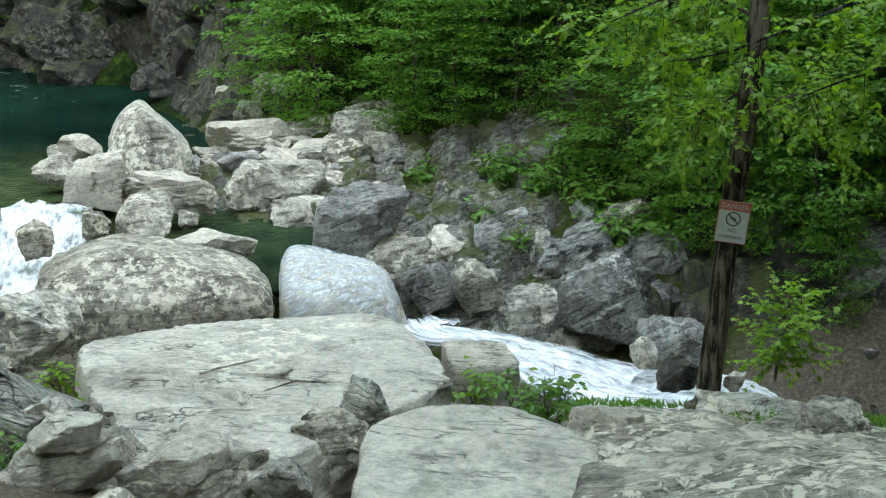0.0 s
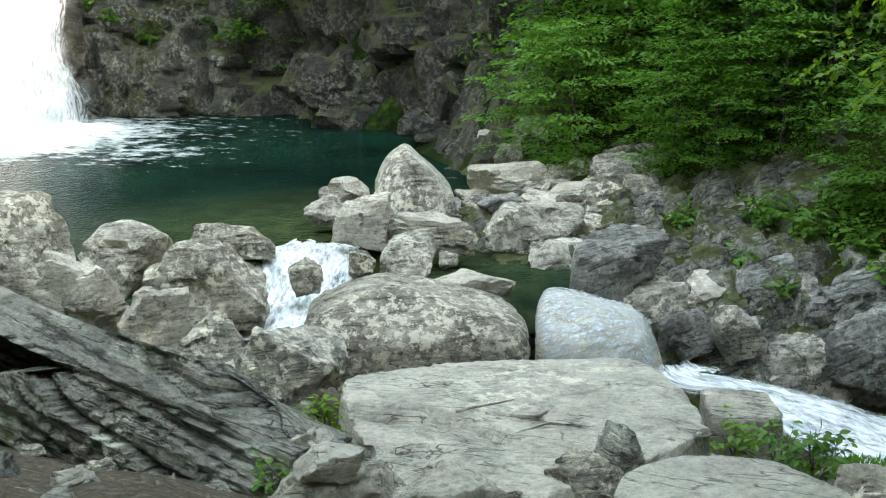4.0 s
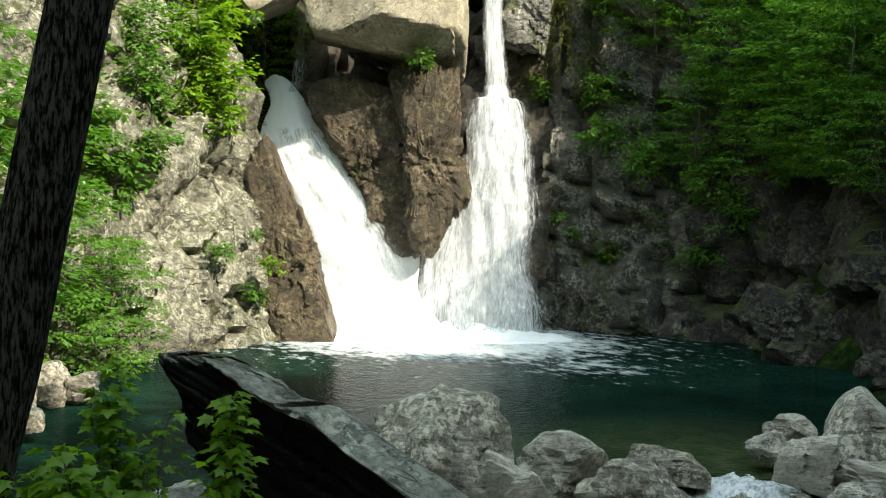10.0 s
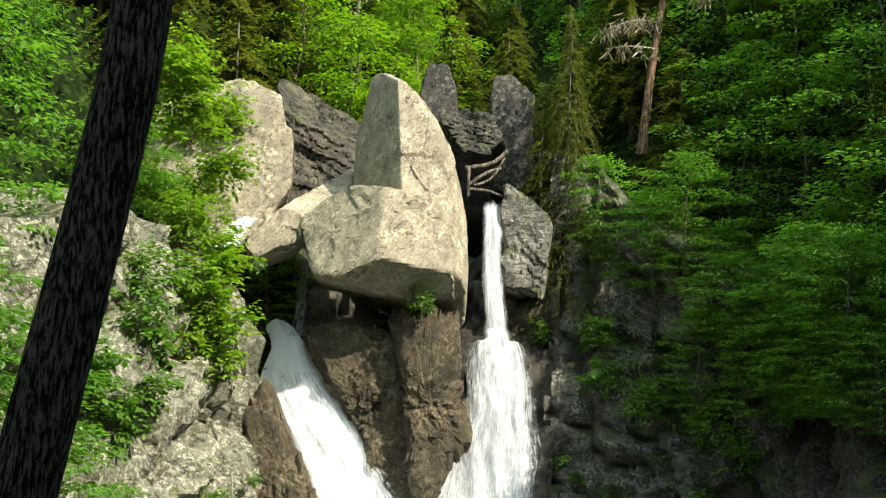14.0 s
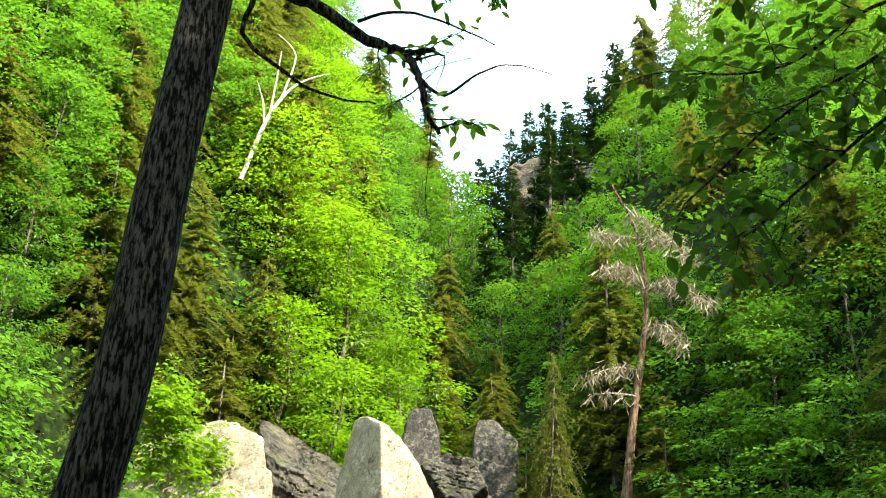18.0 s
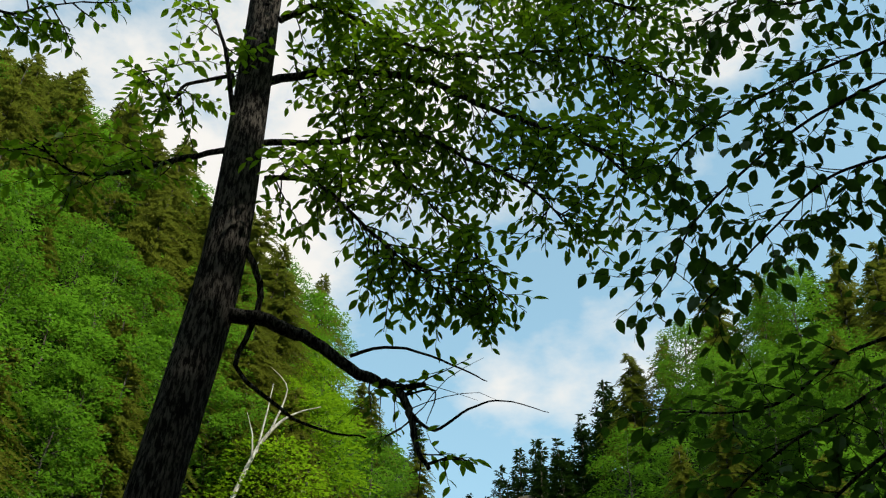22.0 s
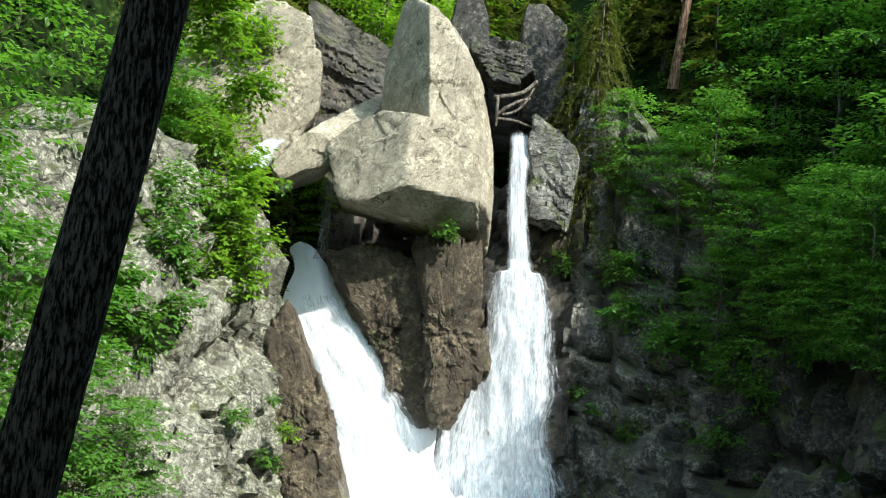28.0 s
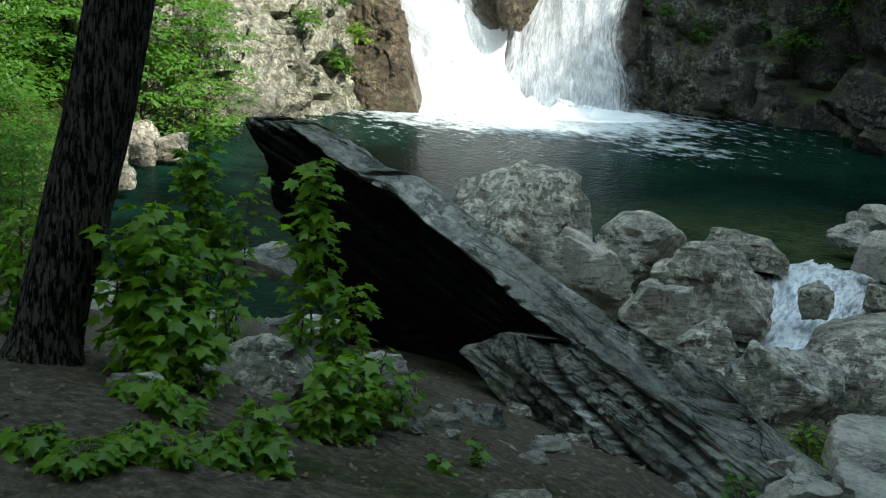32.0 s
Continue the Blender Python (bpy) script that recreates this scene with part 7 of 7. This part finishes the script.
SEEDLINGS = {
    "tall": "leafy green maple sapling at the foot of the trunk",
    "low": "low green maple seedlings beside the path",
    "back": "bright green maple sapling behind the boulder",
    "slim": "slim upright maple sapling in front of the leaning slab",
    "shade": "shaded maple sapling behind the trunk",
}
for i, (x, y, top, spread, n, size, stems, kind) in enumerate((
    (-4.56, 3.74, 4.34, 0.30, 95, 0.12, 4, "tall"),
    (-4.65, 3.55, 4.22, 0.20, 60, 0.12, 3, "tall"),
    (-4.41, 3.77, 3.95, 0.21, 55, 0.12, 3, "low"),
    (-4.47, 3.53, 3.86, 0.23, 55, 0.11, 3, "low"),
    (-6.24, 5.47, 4.41, 0.28, 85, 0.12, 3, "back"),
    (-6.07, 5.51, 4.07, 0.28, 50, 0.11, 3, "back"),
    (-6.34, 5.36, 4.25, 0.20, 35, 0.11, 2, "back"),
    (-4.85, 5.05, 4.37, 0.20, 62, 0.11, 1, "slim"),
    (-4.66, 5.09, 3.74, 0.22, 60, 0.11, 2, "low"),
    (-4.88, 5.02, 3.88, 0.15, 30, 0.10, 1, "low"),
    (-3.70, 4.07, 3.68, 0.21, 75, 0.10, 4, "low"),
    (-3.80, 4.38, 3.61, 0.17, 50, 0.10, 3, "low"),
    (-3.87, 4.71, 3.41, 0.14, 30, 0.08, 3, "low"),
    (-3.71, 3.92, 3.59, 0.14, 40, 0.10, 3, "low"),
    (-3.33, 3.17, 3.75, 0.15, 60, 0.10, 3, "low"),
    (-3.50, 3.14, 3.59, 0.12, 30, 0.09, 3, "low"),
    (-4.12, 3.17, 3.67, 0.14, 36, 0.10, 3, "low"),
    (-3.87, 3.17, 3.71, 0.14, 32, 0.10, 3, "low"),
    (-3.49, 2.43, 3.77, 0.17, 50, 0.09, 4, "low"),
    (-3.41, 2.78, 3.74, 0.18, 55, 0.09, 4, "low"),
    (-3.71, 2.37, 3.73, 0.14, 34, 0.09, 3, "low"),
    (-3.52, 2.64, 3.68, 0.14, 36, 0.09, 3, "low"),
    (-3.38, 2.97, 3.58, 0.12, 28, 0.09, 3, "low"),
    (-6.35, 4.00, 4.01, 0.20, 50, 0.11, 3, "shade"),
    (-6.39, 4.11, 3.63, 0.17, 40, 0.11, 3, "shade"),
    (-6.12, 3.80, 3.46, 0.16, 30, 0.10, 3, "shade"),
    (-4.90, 4.42, 3.74, 0.13, 16, 0.09, 2, "low"),
    (-4.50, 4.55, 3.67, 0.13, 18, 0.09, 2, "low"),
    (-3.23, 4.57, 3.26, 0.06, 10, 0.06, 2, "low"),
    (-3.18, 4.24, 3.26, 0.08, 12, 0.06, 3, "low"),
)):
    seedling(x, y, top, spread, n, size, stems, SEEDLINGS[kind], 500 + i)
for p, h, sp, sd, m in (((-0.41, 26.50, -0.10), 0.3, 0.5, 370, LEAF), ((1.36, 25.96, 0.39), 0.5, 0.8, 371, LEAF), ((2.27, 24.90, -0.02), 0.5, 0.8, 372, LEAF_BANK), ((2.99, 23.81, -0.50), 0.5, 0.7, 373, LEAF), ((0.69, 24.29, -0.61), 0.3, 0.4, 374, LEAF_BANK), ((1.55, 22.95, -0.97), 0.3, 0.4, 375, LEAF), ((3.63, 22.71, -0.68), 0.5, 0.7, 376, LEAF), ((-0.74, 29.99, 0.56), 0.3, 0.5, 377, LEAF_BANK), ((4.58, 22.54, -0.41), 0.5, 0.8, 378, LEAF), ((2.84, 25.84, 0.40), 0.6, 0.9, 379, LEAF), ((4.18, 24.14, -0.10), 0.6, 0.9, 380, LEAF)):
    q = at(math.degrees(math.atan2(-p[0], p[1])), math.hypot(p[0], p[1]))
    sapling(q, h, sp, 22, 0.17, sd, m, "low green plants in the clefts of the mossy bank", "weeds", "blade", 0.09, 4)
sapling((3.42, 11.50, 1.06), 0.95, 0.55, 30, 0.11, 311, LEAF_LIGHT, "yellow-green sapling by the stream", stems=2)
sapling((0.88, 9.26, 1.42), 0.55, 0.3, 18, 0.09, 312, LEAF, "green weeds between the slabs and the stream", "weeds", "blade", 0.06, 4)
sapling((0.61, 9.58, 1.43), 0.35, 0.3, 14, 0.08, 313, LEAF, "green weeds between the slabs and the stream", "weeds", "blade", 0.06, 4)
sapling((0.29, 10.20, 1.31), 0.3, 0.28, 14, 0.09, 314, LEAF_LIGHT, "green weeds between the slabs and the stream", "weeds", "blade", 0.06, 3)
sapling((-3.18, 9.27, 1.69), 0.3, 0.25, 12, 0.09, 315, LEAF_LIGHT, "green weeds in a cleft of the rock", "weeds", "blade", 0.06, 3)
sapling((-3.81, 9.25, 1.62), 0.2, 0.2, 8, 0.08, 316, LEAF_LIGHT, "green weeds in a cleft of the rock", "weeds", "blade", 0.06, 3)
sapling((-2.97, 7.43, 1.96), 0.2, 0.25, 10, 0.09, 317, LEAF, "green weeds in a cleft of the rock", "weeds", "blade", 0.06, 3)
sapling((1.51, 8.47, 1.68), 0.16, 0.18, 8, 0.07, 318, LEAF, "small weeds among the flat rocks", "weeds", "blade", 0.06, 3)


def litter():
    """Dead leaves and grit trodden into the near bank."""
    rnd = random.Random(61)
    lv, lf = [], []
    for i in range(6500):
        a, d = rnd.uniform(-26, 64), rnd.uniform(3.6, 10.5)
        p = at(a, d, 0.012)
        leaf(lv, lf, p, Vector((rnd.uniform(-1, 1), rnd.uniform(-1, 1), rnd.uniform(-0.1, 0.25))), Vector((rnd.uniform(-0.4, 0.4), rnd.uniform(-0.4, 0.4), 1)), rnd.uniform(0.015, 0.05), 0.6)
    tagged(from_lists("leaf_litter", lv, lf, leaf_material("dead_leaves", (0.04, 0.026, 0.015), (0.19, 0.135, 0.085), 0.1)), "dry brown leaves and grit on the near bank", "leaf litter", "", "stuff")


litter()


def grass():
    """Short grass and moss along the edge of the bank above the stream."""
    rnd = random.Random(67)
    lv, lf = [], []
    for i in range(2600):
        a = rnd.uniform(-27, -4)
        d = 10.15 + 0.35 * math.sin(a * 0.9) + rnd.gauss(0, 0.22)
        p = at(a, d, 0.08)
        leaf(lv, lf, p, Vector((rnd.uniform(-0.7, 0.7), rnd.uniform(-0.7, 0.7), rnd.uniform(0.4, 1.2))), Vector((rnd.uniform(-1, 1), 1, 0)), rnd.uniform(0.03, 0.1), 0.2)
    tagged(from_lists("grass", lv, lf, LEAF_DEEP), "short green grass on the edge of the bank", "grass", "", "stuff")


grass()


def pebbles():
    """Stones half sunk in the trodden bank."""
    rnd = random.Random(88)
    first = [boulder((0, 0, -60), 0.2, 0.12, 0, 0.8, 230 + i, (ROCK_GREY, ROCK_PALE, ROCK_BROWN)[i % 3], (0, 0), 3, 0.2, "small grey stone half sunk in the trodden bank", "stone", 7, 0.05, "stones in the trodden bank") for i in range(6)]
    for i in range(90):
        a, d = rnd.uniform(-24, 56), rnd.uniform(4.6, 9.2)
        m = Matrix.Translation(at(a, d, 0.0)) @ Euler((rnd.uniform(-0.3, 0.3), rnd.uniform(-0.3, 0.3), rnd.uniform(0, 6.28))).to_matrix().to_4x4()
        ob = first[i] if i < 6 else copy_thing(first[rnd.randrange(6)], m)
        ob.matrix_basis = m
        k = 0.35 + 1.5 * rnd.random() ** 3
        ob.scale = (k, k, k)


pebbles()


# ---- trees and wood at the head of the falls ----
def snag():
    root = tagged(new("dead_hemlock"), "bleached dying hemlock with drooping bare twigs above the falls", "tree")
    pts = trunk_mesh(root, [(-24.90, 54.59, 20.65), (-24.44, 54.80, 24.87), (-23.92, 55.03, 28.31), (-23.53, 55.20, 31.56), (-23.80, 55.08, 35.67), (-24.97, 54.56, 38.96)], [0.24, 0.2, 0.16, 0.13, 0.08, 0.03], BARK_RED, 0.2, 5, 0.03)
    rnd = random.Random(44)
    wood, lv = ([], []), ([], [])
    for path, n in (([(-23.94, 55.02, 27.67), (-24.94, 54.02, 27.70), (-26.01, 52.96, 27.08)], 14), ([(-24.13, 54.93, 26.26), (-24.77, 53.55, 26.11), (-25.82, 53.05, 26.07)], 5), ([(-23.42, 55.24, 32.22), (-24.22, 54.35, 33.41), (-24.98, 53.45, 33.23)], 22),
                    ([(-23.50, 55.21, 32.23), (-22.04, 55.27, 32.58), (-20.15, 55.45, 30.91)], 26), ([(-23.68, 55.13, 34.97), (-22.20, 55.20, 35.31), (-20.83, 55.20, 33.60)], 24), ([(-23.80, 55.08, 35.50), (-24.72, 54.12, 35.50), (-25.47, 53.22, 35.47)], 14), ([(-23.67, 55.13, 29.92), (-22.56, 55.06, 29.99), (-21.61, 54.90, 28.77)], 16), ([(-24.30, 54.86, 37.47), (-23.56, 54.64, 36.46), (-22.68, 54.46, 35.63)], 10)):
        q = branch(root, "branch", path, 0.06, 0.015, DEAD, 5)
        for i in range(n * 17):
            p = q[int(len(q) * rnd.uniform(0.25, 0.999))] + Vector((rnd.gauss(0, 0.32), rnd.gauss(0, 0.32), rnd.gauss(0, 0.2)))
            leaf(*lv, p, Vector((rnd.uniform(-0.7, 0.7), rnd.uniform(-0.7, 0.7), -rnd.uniform(0.3, 1.2))), Vector((rnd.uniform(-1, 1), 1, 0)), rnd.uniform(0.3, 0.9), 0.09)
    tagged(from_lists("dead_foliage", *lv, DEAD_TWIG, root), kind="stuff")


snag()


def birch():
    root = tagged(new("birch_tree"), "white birch leaning on the sunlit slope", "tree")
    trunk_mesh(root, [(-45.13, 45.38, 40.58), (-44.30, 46.19, 44.98), (-43.46, 46.98, 47.27), (-42.61, 47.76, 48.31), (-41.56, 48.67, 48.94)], [0.14, 0.12, 0.09, 0.06, 0.03], BIRCH, 0.1, 9, 0.01)
    for p in ([(-44.22, 46.26, 44.99), (-44.04, 46.43, 48.02), (-43.97, 46.51, 50.25)], [(-43.79, 46.67, 46.56), (-43.27, 47.15, 49.96), (-44.21, 46.28, 51.57)], [(-44.37, 46.12, 44.34), (-44.53, 45.97, 46.19), (-44.93, 45.58, 47.81)]):
        branch(root, "branch", p, 0.08, 0.02, BIRCH, 6)


birch()


def log(path, r, label):
    vs, fs = [], []
    pts = spline(path, 5)
    rnd = random.Random(int(r * 1000))
    tube(vs, fs, [p + Vector((rnd.uniform(-1, 1), rnd.uniform(-1, 1), rnd.uniform(-1, 1))) * r * 0.2 for p in pts], [r * (1 - 0.4 * i / len(pts)) for i in range(len(pts))], 9)
    fs.append(tuple(range(8, -1, -1)))
    return tagged(from_lists("log", vs, fs, DRIFT, None, True), label, "log", "logs jammed above the jet")


log([(-30.34, 46.48, 18.88), (-29.46, 47.27, 19.17), (-28.93, 47.95, 19.88)], 0.13, "bleached log jammed over the narrow jet")
log([(-30.18, 46.46, 18.03), (-29.63, 47.04, 18.64), (-29.16, 47.81, 19.03)], 0.1, "bleached log jammed over the narrow jet")
log([(-30.04, 46.31, 18.81), (-30.05, 46.31, 18.04), (-30.06, 46.30, 17.43)], 0.09, "short upright log in the jam")
log([(-30.16, 46.35, 17.84), (-29.35, 46.87, 17.75), (-28.66, 47.29, 17.49)], 0.09, "thin log across the lip of the jet")
log([(-30.08, 46.76, 18.08), (-29.51, 47.36, 18.42), (-29.00, 47.91, 19.54)], 0.08, "bleached log jammed over the narrow jet")

# shrubs that cling to the sunlit cliff
for base, h, sp, n, sz, sd, m in (
    ((-32.50, 32.56, 7.58), 3.2, 1.5, 60, 0.3, 401, LEAF_LIGHT), ((-33.46, 33.01, 9.54), 3.2, 1.5, 60, 0.3, 402, LEAF_LIGHT), ((-33.89, 33.99, 11.41), 3.0, 1.5, 50, 0.3, 403, LEAF_LIGHT), ((-31.21, 34.60, 2.86), 0.5, 0.6, 20, 0.2, 404, LEAF_LIGHT),
    ((-31.23, 31.70, 3.49), 0.4, 0.7, 20, 0.2, 405, LEAF), ((-30.81, 32.80, 1.91), 0.5, 0.3, 12, 0.18, 406, LEAF), ((-31.23, 33.78, 4.22), 0.3, 0.4, 10, 0.18, 407, LEAF), ((-32.66, 29.48, 8.38), 1.2, 1.2, 36, 0.28, 408, LEAF), ((-31.24, 26.55, 5.71), 1.5, 1.3, 40, 0.28, 409, LEAF),
    ((-31.04, 25.22, 6.93), 2.0, 1.4, 40, 0.28, 410, LEAF), ((-34.13, 32.32, 17.44), 2.6, 1.6, 50, 0.3, 411, LEAF_LIGHT), ((-34.32, 34.27, 16.00), 1.6, 1.4, 40, 0.28, 412, LEAF_LIGHT), ((-33.95, 31.04, 19.19), 2.0, 1.6, 40, 0.3, 413, LEAF_LIGHT), ((-28.74, 40.91, 11.38), 0.6, 0.7, 18, 0.2, 414, LEAF),
    ((-25.40, 47.09, 5.11), 0.3, 0.4, 8, 0.18, 415, LEAF), ((-28.35, 40.58, 11.36), 0.5, 0.6, 14, 0.2, 416, LEAF), ((-34.20, 36.48, 12.79), 0.6, 0.4, 12, 0.2, 417, LEAF),
    ((-38.00, 38.30, 19.60), 1.8, 1.4, 44, 0.24, 420, LEAF_LIGHT), ((-38.60, 37.40, 16.40), 1.6, 1.3, 40, 0.24, 421, LEAF_LIGHT), ((-40.20, 36.00, 15.80), 2.2, 1.6, 50, 0.24, 422, LEAF_LIGHT), ((-34.30, 32.40, 13.40), 1.6, 1.3, 44, 0.24, 423, LEAF_LIGHT), ((-31.90, 28.20, 8.90), 1.6, 1.3, 44, 0.24, 424, LEAF), ((-31.00, 28.30, 6.70), 1.2, 1.0, 30, 0.24, 425, LEAF), ((-32.10, 34.60, 1.60), 0.6, 0.5, 16, 0.24, 426, LEAF), ((-40.00, 37.20, 19.20), 2.0, 1.5, 46, 0.24, 427, LEAF_LIGHT), ((-32.50, 29.20, 10.70), 1.8, 1.4, 44, 0.24, 428, LEAF), ((-27.20, 48.60, 10.60), 1.0, 0.8, 24, 0.24, 429, LEAF), ((-24.60, 49.90, 10.20), 1.6, 1.4, 44, 0.24, 430, LEAF_BANK), ((-25.60, 48.70, 4.30), 0.4, 0.5, 12, 0.24, 431, LEAF), ((-24.40, 49.10, 8.30), 1.3, 1.3, 36, 0.24, 432, LEAF_BANK), ((-26.50, 48.70, 5.00), 0.4, 0.5, 12, 0.24, 433, LEAF), ((-22.10, 49.50, 6.90), 1.4, 1.5, 44, 0.24, 434, LEAF_BANK), ((-19.20, 49.10, 6.20), 1.4, 1.6, 44, 0.24, 435, LEAF_BANK), ((-17.50, 48.90, 5.20), 1.1, 1.3, 36, 0.24, 436, LEAF_BANK), ((-24.00, 49.60, 3.30), 0.5, 0.8, 18, 0.24, 437, LEAF), ((-19.70, 49.40, 3.40), 0.5, 0.9, 20, 0.24, 438, LEAF), ((-15.20, 48.40, 6.90), 1.5, 1.6, 44, 0.24, 439, LEAF_BANK)):
    sapling(base, h, sp, n, sz, sd, m, "leafy shrub rooted in a cleft of the cliff", "shrub", "blade", 0.16, 3)


def stick(path, r, material, label):
    vs, fs = [], []
    pts = spline(path, 5)
    rnd = random.Random(len(pts) * 31 + int(r * 9000))
    tube(vs, fs, [p + Vector((rnd.uniform(-1, 1), rnd.uniform(-1, 1), 0)) * r for p in pts], [r * (1 - 0.6 * i / len(pts)) for i in range(len(pts))], 6)
    fs.append(tuple(range(5, -1, -1)))
    return tagged(from_lists("stick", vs, fs, material, None, True), label, "stick")


stick([(-2.08, 9.52, 1.85), (-1.87, 9.62, 1.87), (-1.62, 9.84, 1.86)], 0.015, DEAD, "bleached broken stick lying on the broad slab")
